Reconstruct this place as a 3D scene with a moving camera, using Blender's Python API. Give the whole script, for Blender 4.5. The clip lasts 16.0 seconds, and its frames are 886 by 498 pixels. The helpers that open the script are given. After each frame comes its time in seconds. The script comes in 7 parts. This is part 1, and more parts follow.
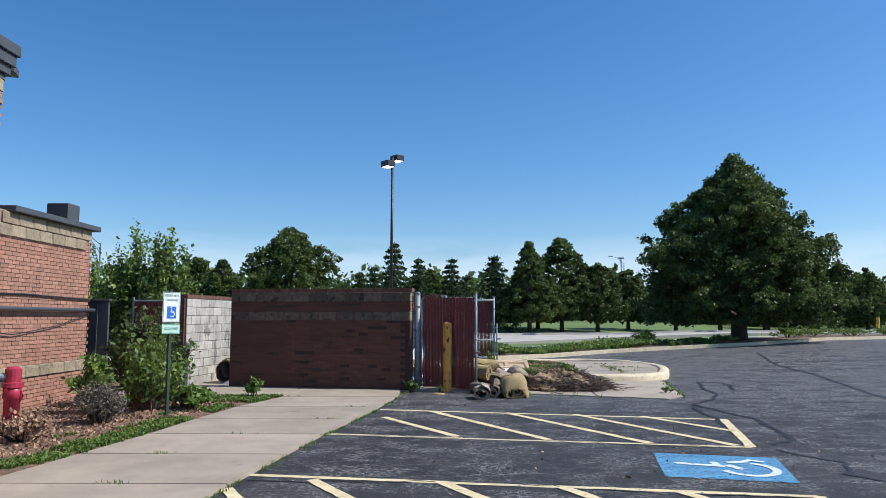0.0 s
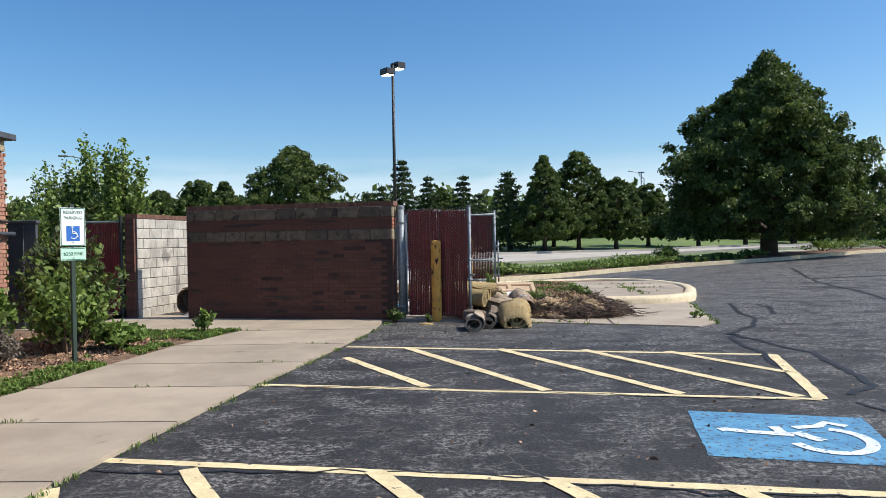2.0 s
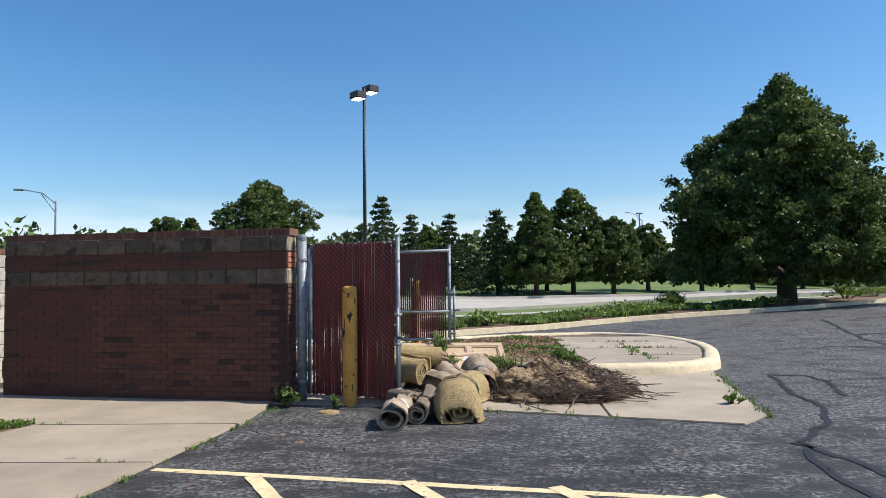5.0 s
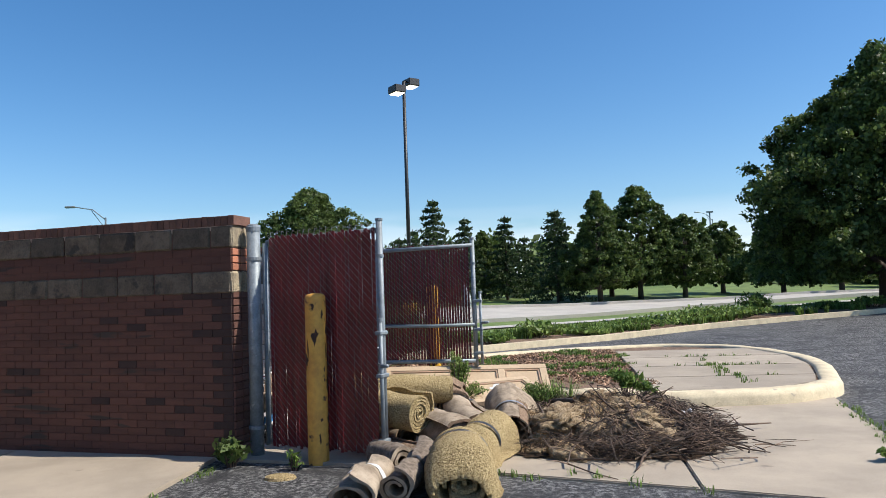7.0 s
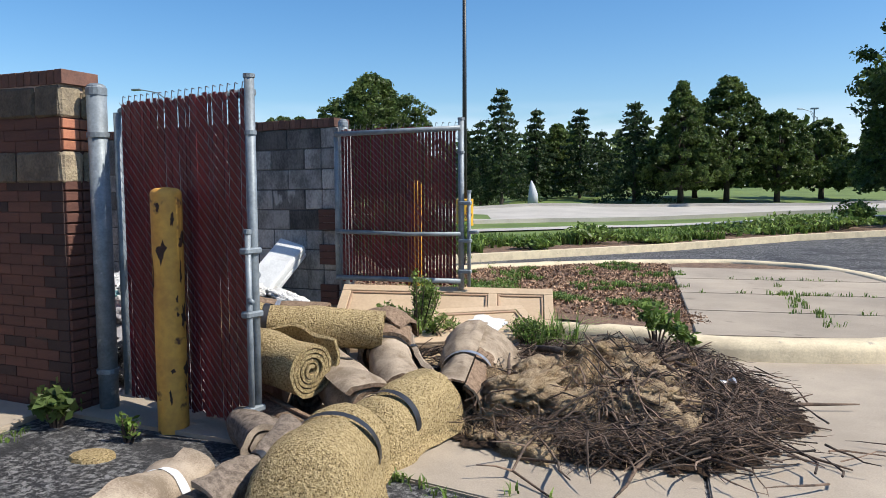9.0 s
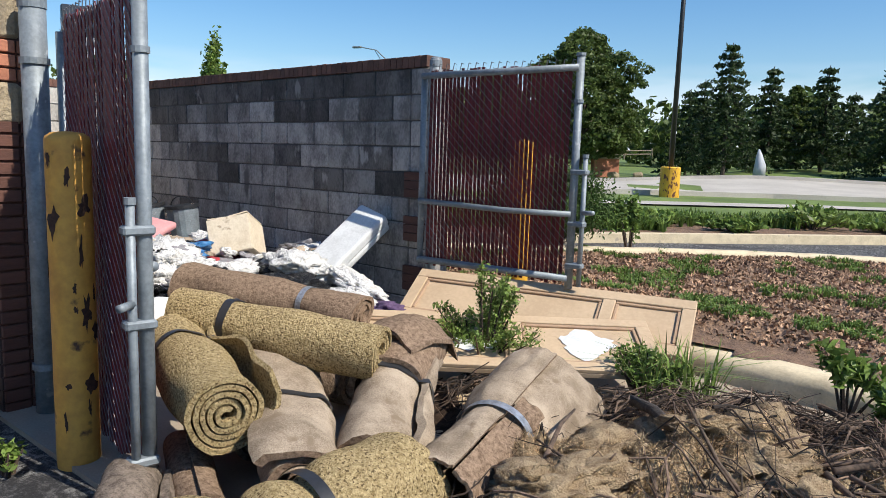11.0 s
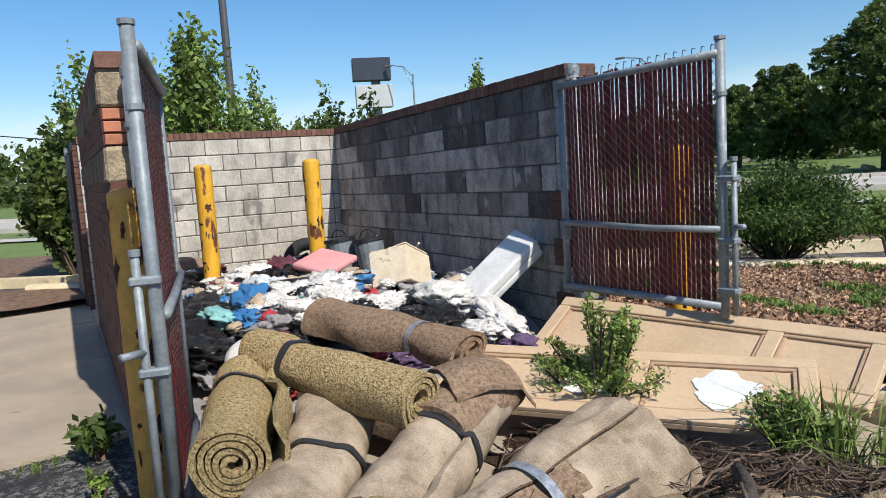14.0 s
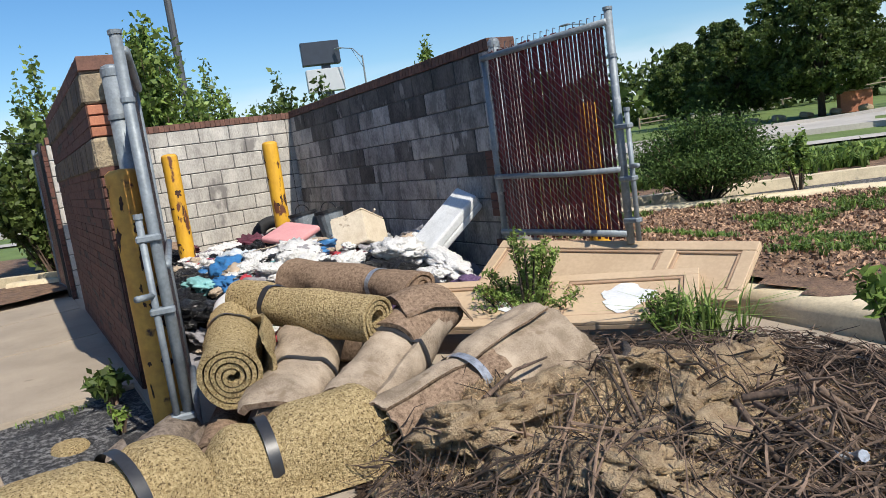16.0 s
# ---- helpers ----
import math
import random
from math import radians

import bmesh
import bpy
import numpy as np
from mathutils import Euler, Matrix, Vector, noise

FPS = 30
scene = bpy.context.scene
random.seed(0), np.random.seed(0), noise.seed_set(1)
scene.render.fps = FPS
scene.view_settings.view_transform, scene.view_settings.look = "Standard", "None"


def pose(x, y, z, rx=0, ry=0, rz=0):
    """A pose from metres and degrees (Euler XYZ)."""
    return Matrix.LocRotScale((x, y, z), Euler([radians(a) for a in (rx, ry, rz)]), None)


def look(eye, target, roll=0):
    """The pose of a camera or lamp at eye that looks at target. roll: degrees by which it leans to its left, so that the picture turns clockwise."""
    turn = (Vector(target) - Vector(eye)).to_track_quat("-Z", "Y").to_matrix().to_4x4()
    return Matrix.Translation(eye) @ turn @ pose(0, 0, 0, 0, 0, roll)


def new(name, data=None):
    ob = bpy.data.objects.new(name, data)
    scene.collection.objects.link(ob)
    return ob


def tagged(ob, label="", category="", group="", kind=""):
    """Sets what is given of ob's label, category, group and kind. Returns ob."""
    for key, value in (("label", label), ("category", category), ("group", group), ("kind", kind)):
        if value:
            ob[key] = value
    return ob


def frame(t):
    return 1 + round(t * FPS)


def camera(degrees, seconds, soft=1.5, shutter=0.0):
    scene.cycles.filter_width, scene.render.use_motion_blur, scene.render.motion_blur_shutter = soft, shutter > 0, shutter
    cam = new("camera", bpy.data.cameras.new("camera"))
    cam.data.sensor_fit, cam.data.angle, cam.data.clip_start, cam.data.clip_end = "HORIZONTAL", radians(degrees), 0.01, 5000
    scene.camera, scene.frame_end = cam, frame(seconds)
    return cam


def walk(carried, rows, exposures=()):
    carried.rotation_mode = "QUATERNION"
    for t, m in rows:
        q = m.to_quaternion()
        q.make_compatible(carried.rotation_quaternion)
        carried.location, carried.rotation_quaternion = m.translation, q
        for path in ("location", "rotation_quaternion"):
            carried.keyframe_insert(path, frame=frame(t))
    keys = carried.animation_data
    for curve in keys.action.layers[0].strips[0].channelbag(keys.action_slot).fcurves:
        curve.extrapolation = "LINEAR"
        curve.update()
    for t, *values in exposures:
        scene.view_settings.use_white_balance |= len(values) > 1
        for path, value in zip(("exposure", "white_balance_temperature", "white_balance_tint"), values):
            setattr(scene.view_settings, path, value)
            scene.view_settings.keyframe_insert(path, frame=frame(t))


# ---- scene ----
# ---- camera and walk: seconds, x, y, z, yaw, pitch, roll ----
cam = camera(62.44, 16.0, soft=0.8)
ROWS = [
    (0, 0.000, -0.000, 1.523, 0.12, 5.41, -0.12),
    (0.5, 0.044, 0.481, 1.447, -3.29, 2.18, -1.36),
    (1, 0.261, 1.063, 1.442, -1.38, 0.97, 1.52),
    (1.5, 0.410, 1.728, 1.448, -4.72, -1.69, 1.51),
    (2, 0.552, 2.425, 1.459, 1.61, -0.79, 0.99),
    (2.5, 0.734, 3.096, 1.425, 0.11, -0.58, 0.99),
    (3, 0.862, 3.789, 1.430, -1.73, 2.35, -0.80),
    (3.5, 0.971, 4.469, 1.430, -2.83, 1.67, -0.82),
    (4, 1.055, 5.171, 1.445, 1.12, 3.64, 0.94),
    (4.2, 1.129, 5.445, 1.486, 1.20, 3.60, 0.69),
    (6.3, 1.717, 8.333, 1.419, 3.09, 0.71, 1.55),
    (6.5, 1.748, 8.615, 1.367, 4.13, 1.67, 1.88),
    (7, 1.856, 9.253, 1.413, 6.46, 3.33, 2.02),
    (7.5, 2.080, 9.862, 1.412, 7.15, 0.11, 2.23),
    (8, 2.231, 10.444, 1.424, 6.91, -1.07, 2.20),
    (8.5, 2.441, 11.001, 1.426, 12.11, -2.54, 1.19),
    (9, 2.567, 11.591, 1.433, 12.91, -4.85, 0.22),
    (9.2, 2.626, 11.800, 1.378, 16.34, -4.38, 0.69),
    (11.3, 2.987, 13.718, 1.432, 32.42, -7.91, -1.04),
    (11.5, 3.038, 13.849, 1.392, 35.13, -6.92, -0.26),
    (12, 3.110, 14.172, 1.413, 45.00, -8.82, 1.80),
    (12.5, 3.095, 14.377, 1.407, 43.86, -8.46, 0.82),
    (13, 3.280, 14.537, 1.381, 49.63, -8.88, 0.79),
    (13.5, 3.391, 14.579, 1.420, 51.89, -9.45, 3.76),
    (14, 3.482, 14.447, 1.444, 51.69, -6.41, 3.51),
    (14.5, 3.609, 14.338, 1.443, 47.66, -7.87, 1.51),
    (15, 3.867, 14.301, 1.417, 49.68, -8.68, 2.25),
    (15.5, 4.081, 14.230, 1.407, 50.25, -7.65, 3.75),
    (16, 4.147, 14.045, 1.352, 48.43, -8.43, 7.80),
]
walk(cam, [(t, pose(x, y, z, 90 + pitch, roll, yaw)) for t, x, y, z, yaw, pitch, roll in ROWS],
     exposures=((0.0, 0.33, 6100, 10), (0.7, 0.42, 6500, 10), (2.5, 0.46, 6650, 10), (4.0, 0.5, 6650, 10), (9.0, 0.53, 6550, 10), (11.5, 0.46, 6650, 10), (16.0, 0.4, 6650, 10)))

# ---- world, sun, exposure ----
SUN_DIR = Vector((0.670, -0.033, 0.74)).normalized()
world = bpy.data.worlds.new("sky")
scene.world = world
world.use_nodes = True
wn = world.node_tree.nodes
wn.clear()
sky = wn.new("ShaderNodeTexSky")
sky.sky_type = "NISHITA"
sky.sun_disc = False
sky.sun_elevation = math.asin(SUN_DIR.z)
sky.sun_rotation = math.atan2(SUN_DIR.x, SUN_DIR.y)
sky.altitude = 200
sky.air_density = 1.0
sky.dust_density = 0.8
sky.ozone_density = 4.0
wbg = wn.new("ShaderNodeBackground")
wbg.inputs["Strength"].default_value = 0.110
wout = wn.new("ShaderNodeOutputWorld")
hsv = wn.new("ShaderNodeHueSaturation")
hsv.inputs["Saturation"].default_value = 1.25
world.node_tree.links.new(sky.outputs["Color"], hsv.inputs["Color"])
world.node_tree.links.new(hsv.outputs["Color"], wbg.inputs["Color"])
world.node_tree.links.new(wbg.outputs["Background"], wout.inputs["Surface"])
sun_data = bpy.data.lights.new("sun", "SUN")
sun_data.energy = 4.3
sun_data.angle = radians(0.5)
sun_data.color = (1.0, 0.95, 0.86)
sun = new("sun", sun_data)
sun.matrix_world = look(SUN_DIR * 60, (0, 0, 0))


# ---- materials ----
def mat(name, c1, c2=None, scale=6.0, rough=0.8, bump=0.2, metal=0.0, fine=60.0, vary=0.0, island=0.0, spots=None, thin=False, stretch=None, bump_dist=0.01, gloss=0.5):
    """Two-scale noise colour with relief. spots: (colour, scale, threshold). vary / island: brightness change per object / per loose piece."""
    m = bpy.data.materials.new(name)
    m.use_nodes = True
    nt = m.node_tree
    nodes, links = nt.nodes, nt.links
    bsdf = nodes["Principled BSDF"]
    c2 = c2 or tuple(v * 0.75 for v in c1)
    geo = nodes.new("ShaderNodeNewGeometry")
    src = geo.outputs["Position"]
    if stretch:
        mp = nodes.new("ShaderNodeMapping")
        mp.inputs["Scale"].default_value = stretch
        links.new(src, mp.inputs["Vector"])
        src = mp.outputs["Vector"]
    n1 = nodes.new("ShaderNodeTexNoise")
    n1.inputs["Scale"].default_value = scale
    n1.inputs["Detail"].default_value = 6
    n1.inputs["Roughness"].default_value = 0.65
    n2 = nodes.new("ShaderNodeTexNoise")
    n2.inputs["Scale"].default_value = fine
    n2.inputs["Detail"].default_value = 3
    links.new(src, n1.inputs["Vector"])
    links.new(src, n2.inputs["Vector"])
    ramp = nodes.new("ShaderNodeValToRGB")
    ramp.color_ramp.elements[0].position, ramp.color_ramp.elements[1].position = 0.35, 0.65
    ramp.color_ramp.elements[0].color, ramp.color_ramp.elements[1].color = (*c2, 1), (*c1, 1)
    add = nodes.new("ShaderNodeMath")
    add.operation = "MULTIPLY_ADD"
    links.new(n2.outputs["Fac"], add.inputs[0])
    add.inputs[1].default_value = 0.45
    sub = nodes.new("ShaderNodeMath")
    sub.operation = "SUBTRACT"
    links.new(n1.outputs["Fac"], sub.inputs[0])
    sub.inputs[1].default_value = 0.22
    links.new(sub.outputs[0], add.inputs[2])
    links.new(add.outputs[0], ramp.inputs["Fac"])
    col = ramp.outputs["Color"]
    if spots:
        sc, ss, th = spots
        n3 = nodes.new("ShaderNodeTexNoise")
        n3.inputs["Scale"].default_value = ss
        n3.inputs["Detail"].default_value = 5
        links.new(src, n3.inputs["Vector"])
        r3 = nodes.new("ShaderNodeValToRGB")
        r3.color_ramp.elements[0].position, r3.color_ramp.elements[1].position = th, th + 0.05
        links.new(n3.outputs["Fac"], r3.inputs["Fac"])
        mx = nodes.new("ShaderNodeMix")
        mx.data_type = "RGBA"
        links.new(r3.outputs["Color"], mx.inputs["Factor"])
        links.new(col, mx.inputs[6])
        mx.inputs[7].default_value = (*sc, 1)
        col = mx.outputs[2]
    for amount, node, sock in ((vary, "ShaderNodeObjectInfo", "Random"), (island, "ShaderNodeNewGeometry", "Random Per Island")):
        if amount:
            oi = nodes.new(node)
            mr = nodes.new("ShaderNodeMapRange")
            mr.inputs["To Min"].default_value, mr.inputs["To Max"].default_value = 1 - amount, 1 + amount
            links.new(oi.outputs[sock], mr.inputs["Value"])
            vm = nodes.new("ShaderNodeVectorMath")
            vm.operation = "SCALE"
            links.new(col, vm.inputs[0])
            links.new(mr.outputs["Result"], vm.inputs["Scale"])
            col = vm.outputs["Vector"]
    links.new(col, bsdf.inputs["Base Color"])
    bsdf.inputs["Roughness"].default_value = rough
    bsdf.inputs["Metallic"].default_value = metal
    bsdf.inputs["Specular IOR Level"].default_value = gloss
    if bump:
        bp = nodes.new("ShaderNodeBump")
        bp.inputs["Strength"].default_value = bump
        bp.inputs["Distance"].default_value = bump_dist
        links.new(add.outputs[0], bp.inputs["Height"])
        links.new(bp.outputs["Normal"], bsdf.inputs["Normal"])
    if thin:
        tr = nodes.new("ShaderNodeBsdfTranslucent")
        links.new(col, tr.inputs["Color"])
        ms = nodes.new("ShaderNodeMixShader")
        ms.inputs["Fac"].default_value = 0.35
        links.new(bsdf.outputs[0], ms.inputs[1])
        links.new(tr.outputs[0], ms.inputs[2])
        links.new(ms.outputs[0], nodes["Material Output"].inputs["Surface"])
    return m


def asphalt_mat():
    """Worn asphalt: dark binder, pale stones, dusty scuffs and a net of fine dust-filled cracks."""
    m = bpy.data.materials.new("asphalt")
    m.use_nodes = True
    nodes, links = m.node_tree.nodes, m.node_tree.links
    bsdf = nodes["Principled BSDF"]
    geo = nodes.new("ShaderNodeNewGeometry")

    def tex_noise(scale, detail, rough=0.6, distort=0.0, stretch=None):
        n = nodes.new("ShaderNodeTexNoise")
        n.inputs["Scale"].default_value, n.inputs["Detail"].default_value = scale, detail
        n.inputs["Roughness"].default_value, n.inputs["Distortion"].default_value = rough, distort
        src = geo.outputs["Position"]
        if stretch:
            mp = nodes.new("ShaderNodeMapping")
            mp.inputs["Scale"].default_value = stretch
            links.new(src, mp.inputs["Vector"])
            src = mp.outputs["Vector"]
        links.new(src, n.inputs["Vector"])
        return n.outputs["Fac"]

    def band(value, a, b):
        r = nodes.new("ShaderNodeMapRange")
        r.inputs["From Min"].default_value, r.inputs["From Max"].default_value = a, b
        links.new(value, r.inputs["Value"])
        return r.outputs["Result"]

    def times(a, b):
        n = nodes.new("ShaderNodeMath")
        n.operation = "MULTIPLY"
        links.new(a, n.inputs[0])
        if isinstance(b, float):
            n.inputs[1].default_value = b
        else:
            links.new(b, n.inputs[1])
        return n.outputs[0]

    def mix(fac, a, b):
        n = nodes.new("ShaderNodeMix")
        n.data_type = "RGBA"
        links.new(fac, n.inputs["Factor"])
        for sock, v in ((6, a), (7, b)):
            if isinstance(v, tuple):
                n.inputs[sock].default_value = (*v, 1)
            else:
                links.new(v, n.inputs[sock])
        return n.outputs[2]

    grain = tex_noise(48, 5, 0.75)
    col = mix(band(tex_noise(0.3, 6, 0.65, 0.1), 0.35, 0.68), (0.014, 0.014, 0.016), (0.036, 0.035, 0.037))
    col = mix(times(band(grain, 0.52, 0.62), 0.32), col, (0.16, 0.158, 0.155))
    sep = nodes.new("ShaderNodeSeparateXYZ")
    links.new(geo.outputs["Position"], sep.inputs["Vector"])
    worn = nodes.new("ShaderNodeMath")
    worn.operation = "MULTIPLY_ADD"
    links.new(band(sep.outputs["Y"], 11.5, 14.5), worn.inputs[0])
    worn.inputs[1].default_value = 0.065
    links.new(tex_noise(1.5, 9, 0.8, 0.25, (0.85, 1.2, 1)), worn.inputs[2])
    scuff = times(band(worn.outputs[0], 0.47, 0.58), band(tex_noise(19, 6, 0.85), 0.49, 0.56))
    col = mix(times(scuff, 0.9), col, (0.27, 0.265, 0.256))
    warp = nodes.new("ShaderNodeMix")
    warp.data_type = "RGBA"
    warp.inputs["Factor"].default_value = 0.18
    wnoise = nodes.new("ShaderNodeTexNoise")
    wnoise.inputs["Scale"].default_value, wnoise.inputs["Detail"].default_value = 2.5, 4
    links.new(geo.outputs["Position"], wnoise.inputs["Vector"])
    links.new(geo.outputs["Position"], warp.inputs[6])
    links.new(wnoise.outputs["Color"], warp.inputs[7])
    cell = nodes.new("ShaderNodeTexVoronoi")
    cell.feature = "DISTANCE_TO_EDGE"
    cell.inputs["Scale"].default_value = 4.2
    links.new(warp.outputs[2], cell.inputs["Vector"])
    net = times(band(cell.outputs["Distance"], 0.022, 0.004), band(tex_noise(0.8, 5, 0.7), 0.47, 0.62))
    col = mix(times(net, 0.7), col, (0.19, 0.185, 0.175))
    links.new(col, bsdf.inputs["Base Color"])
    bsdf.inputs["Roughness"].default_value = 0.72
    bsdf.inputs["Specular IOR Level"].default_value = 0.35
    bp = nodes.new("ShaderNodeBump")
    bp.inputs["Strength"].default_value, bp.inputs["Distance"].default_value = 1.0, 0.012
    links.new(grain, bp.inputs["Height"])
    links.new(bp.outputs["Normal"], bsdf.inputs["Normal"])
    return m


M_ASPHALT = asphalt_mat()
M_CRACK = mat("crack_sealant", (0.012, 0.012, 0.013), rough=0.6, bump=0.1)
M_CONCRETE = mat("concrete", (0.39, 0.325, 0.25), (0.285, 0.238, 0.184), scale=1.2, fine=110, bump=0.35, vary=0.07, spots=((0.22, 0.18, 0.14), 3.5, 0.68))
M_CURB = mat("curb_paint", (0.70, 0.59, 0.40), (0.52, 0.43, 0.29), scale=5, fine=60, bump=0.3, spots=((0.40, 0.34, 0.26), 8, 0.66))
M_YELLOW_LINE = mat("line_paint", (0.74, 0.63, 0.38), (0.55, 0.45, 0.26), scale=6, fine=70, bump=0.2, spots=((0.10, 0.095, 0.085), 17, 0.635))
M_BLUE_PAINT = mat("blue_paint", (0.10, 0.30, 0.47), (0.05, 0.18, 0.34), scale=5, fine=60, bump=0.2, spots=((0.06, 0.085, 0.11), 22, 0.57))
M_WHITE_PAINT = mat("white_paint", (0.72, 0.75, 0.76), (0.5, 0.58, 0.64), scale=12, fine=60, bump=0.1, spots=((0.1, 0.24, 0.36), 24, 0.59))
M_GRASS = mat("grass_ground", (0.15, 0.21, 0.05), (0.085, 0.13, 0.03), scale=0.5, fine=9, bump=0.6, bump_dist=0.05)
M_MULCH = mat("mulch", (0.25, 0.155, 0.095), (0.085, 0.05, 0.033), scale=9, fine=70, bump=1.0, bump_dist=0.03)
M_CHIP = mat("mulch_chip", (0.42, 0.27, 0.17), (0.2, 0.115, 0.07), scale=30, island=0.6, bump=0.2)
M_ROAD = mat("road_concrete", (0.47, 0.44, 0.395), (0.37, 0.345, 0.31), scale=0.5, fine=20, bump=0.1)
# shade of the enclosure's brick faces is put into this darker colour
M_BRICK_SHADE = mat("shaded_red_brick", (0.125, 0.052, 0.036), (0.085, 0.036, 0.027), scale=4, fine=90, bump=0.35, vary=0.16, spots=((0.045, 0.033, 0.027), 3.2, 0.62), stretch=(0.4, 0.4, 3))
# brick in a sunlit tone: upper end courses and the far sign
M_BRICK_SUN = mat("sunlit_brick", (0.42, 0.17, 0.095), (0.32, 0.125, 0.075), scale=12, fine=90, bump=0.4, vary=0.2, island=0.2)
# for the shadow painted at the wall's corner, and for stray dark bricks
M_BRICK_DARK_SHADOW = mat("dark_shadow_brick", (0.05, 0.026, 0.022), (0.03, 0.017, 0.015), scale=5, fine=90, bump=0.5, vary=0.1)
M_RUST = mat("rust", (0.075, 0.035, 0.022), (0.035, 0.018, 0.014), scale=30, rough=0.9, bump=0.5)
M_RED_MORTAR = mat("red_mortar", (0.105, 0.045, 0.033), (0.075, 0.034, 0.026), scale=9, fine=120, bump=0.3)
M_MORTAR = mat("mortar", (0.40, 0.31, 0.25), (0.3, 0.22, 0.18), scale=9, fine=120, bump=0.3)
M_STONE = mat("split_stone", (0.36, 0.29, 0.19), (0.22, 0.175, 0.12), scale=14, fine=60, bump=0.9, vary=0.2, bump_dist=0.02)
# the split stone again, with the south face's shade put into its colour
M_STONE_SHADE = mat("shaded_stone", (0.145, 0.115, 0.08), (0.07, 0.056, 0.04), scale=9, fine=60, bump=0.9, vary=0.3, bump_dist=0.02, spots=((0.04, 0.034, 0.028), 5, 0.6))
M_BLOCK = mat("concrete_block", (0.5, 0.47, 0.415), (0.29, 0.27, 0.24), scale=4.5, fine=60, bump=0.9, vary=0.14, stretch=(1, 1, 0.55), spots=((0.2, 0.185, 0.17), 2.6, 0.62))
M_BLOCK_DARK = mat("stained_block", (0.42, 0.395, 0.365), (0.165, 0.155, 0.146), scale=6, fine=55, bump=1.0, vary=0.26, stretch=(1, 1, 0.6), spots=((0.11, 0.104, 0.098), 2.6, 0.66))
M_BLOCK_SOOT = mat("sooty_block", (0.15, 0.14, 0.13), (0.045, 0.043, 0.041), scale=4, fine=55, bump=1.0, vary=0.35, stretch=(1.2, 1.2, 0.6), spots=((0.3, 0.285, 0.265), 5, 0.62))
M_BRICK_BLD = mat("building_brick", (0.40, 0.205, 0.14), (0.30, 0.15, 0.105), scale=9, fine=90, bump=0.3, island=0.16)
M_MORTAR_BLD = mat("building_mortar", (0.33, 0.22, 0.165), (0.27, 0.18, 0.135), scale=9, fine=120, bump=0.2)
M_GREY_CARPET = mat("grey_carpet", (0.26, 0.21, 0.17), (0.11, 0.088, 0.07), scale=30, fine=140, rough=1.0, bump=1.0, gloss=0.05)
M_BLOCK_MORTAR = mat("block_mortar", (0.12, 0.113, 0.105), (0.07, 0.066, 0.062), scale=6, fine=90, bump=0.2)
M_GALV = mat("galvanised_steel", (0.25, 0.285, 0.31), (0.16, 0.185, 0.205), scale=9, fine=60, rough=0.55, metal=0.25, bump=0.15, spots=((0.36, 0.38, 0.4), 12, 0.66))
M_WIRE = mat("chain_wire", (0.30, 0.31, 0.33), (0.18, 0.15, 0.14), scale=20, rough=0.5, metal=0.6, bump=0)
M_SLAT = mat("maroon_slat", (0.17, 0.016, 0.02), (0.10, 0.01, 0.013), scale=4, fine=30, rough=0.45, bump=0.1, vary=0.22)
M_BOLLARD = mat("yellow_paint", (0.72, 0.38, 0.07), (0.55, 0.27, 0.055), scale=5, fine=30, rough=0.65, bump=0.5, spots=((0.09, 0.04, 0.025), 6.5, 0.615))
M_BOLLARD_B = mat("bright_yellow_paint", (0.72, 0.40, 0.03), (0.56, 0.29, 0.025), scale=5, fine=30, rough=0.6, bump=0.5, spots=((0.12, 0.04, 0.02), 8, 0.56), stretch=(1, 1, 0.5))
M_CAP = mat("cap_brick", (0.17, 0.08, 0.055), (0.10, 0.05, 0.036), scale=10, fine=90, bump=0.4, vary=0.25)
M_BLACK = mat("black_metal", (0.02, 0.022, 0.026), (0.012, 0.013, 0.015), scale=8, rough=0.5, bump=0.05)
M_DARKGREY = mat("dark_grey_metal", (0.075, 0.08, 0.09), (0.055, 0.06, 0.068), scale=3, rough=0.55, bump=0.1)
M_RED = mat("red_enamel", (0.42, 0.03, 0.06), (0.3, 0.022, 0.045), scale=5, rough=0.4, bump=0.1)
M_BARK = mat("bark", (0.09, 0.07, 0.055), (0.045, 0.035, 0.028), scale=6, fine=30, bump=1.0, stretch=(3, 3, 0.6), bump_dist=0.03)
M_LEAF = mat("broadleaf", (0.12, 0.165, 0.042), (0.05, 0.085, 0.022), scale=0.6, fine=3, rough=0.55, bump=0, island=0.55, thin=True, gloss=0.35)
M_LEAF_YEL = mat("bright_leaf", (0.22, 0.30, 0.075), (0.11, 0.175, 0.038), scale=2, fine=6, rough=0.5, bump=0, island=0.55, thin=True, gloss=0.35)
M_NEEDLE = mat("needles", (0.066, 0.10, 0.038), (0.03, 0.054, 0.022), scale=1, fine=4, rough=0.6, bump=0, island=0.5, thin=True, gloss=0.3)
M_YEW = mat("yew_leaf", (0.10, 0.165, 0.042), (0.04, 0.078, 0.02), scale=3, fine=9, rough=0.8, bump=0, island=0.5, thin=True, gloss=0.3)
M_WEED = mat("weed_leaf", (0.18, 0.265, 0.06), (0.095, 0.155, 0.035), scale=5, fine=20, rough=0.5, bump=0, island=0.5, thin=True, gloss=0.3)
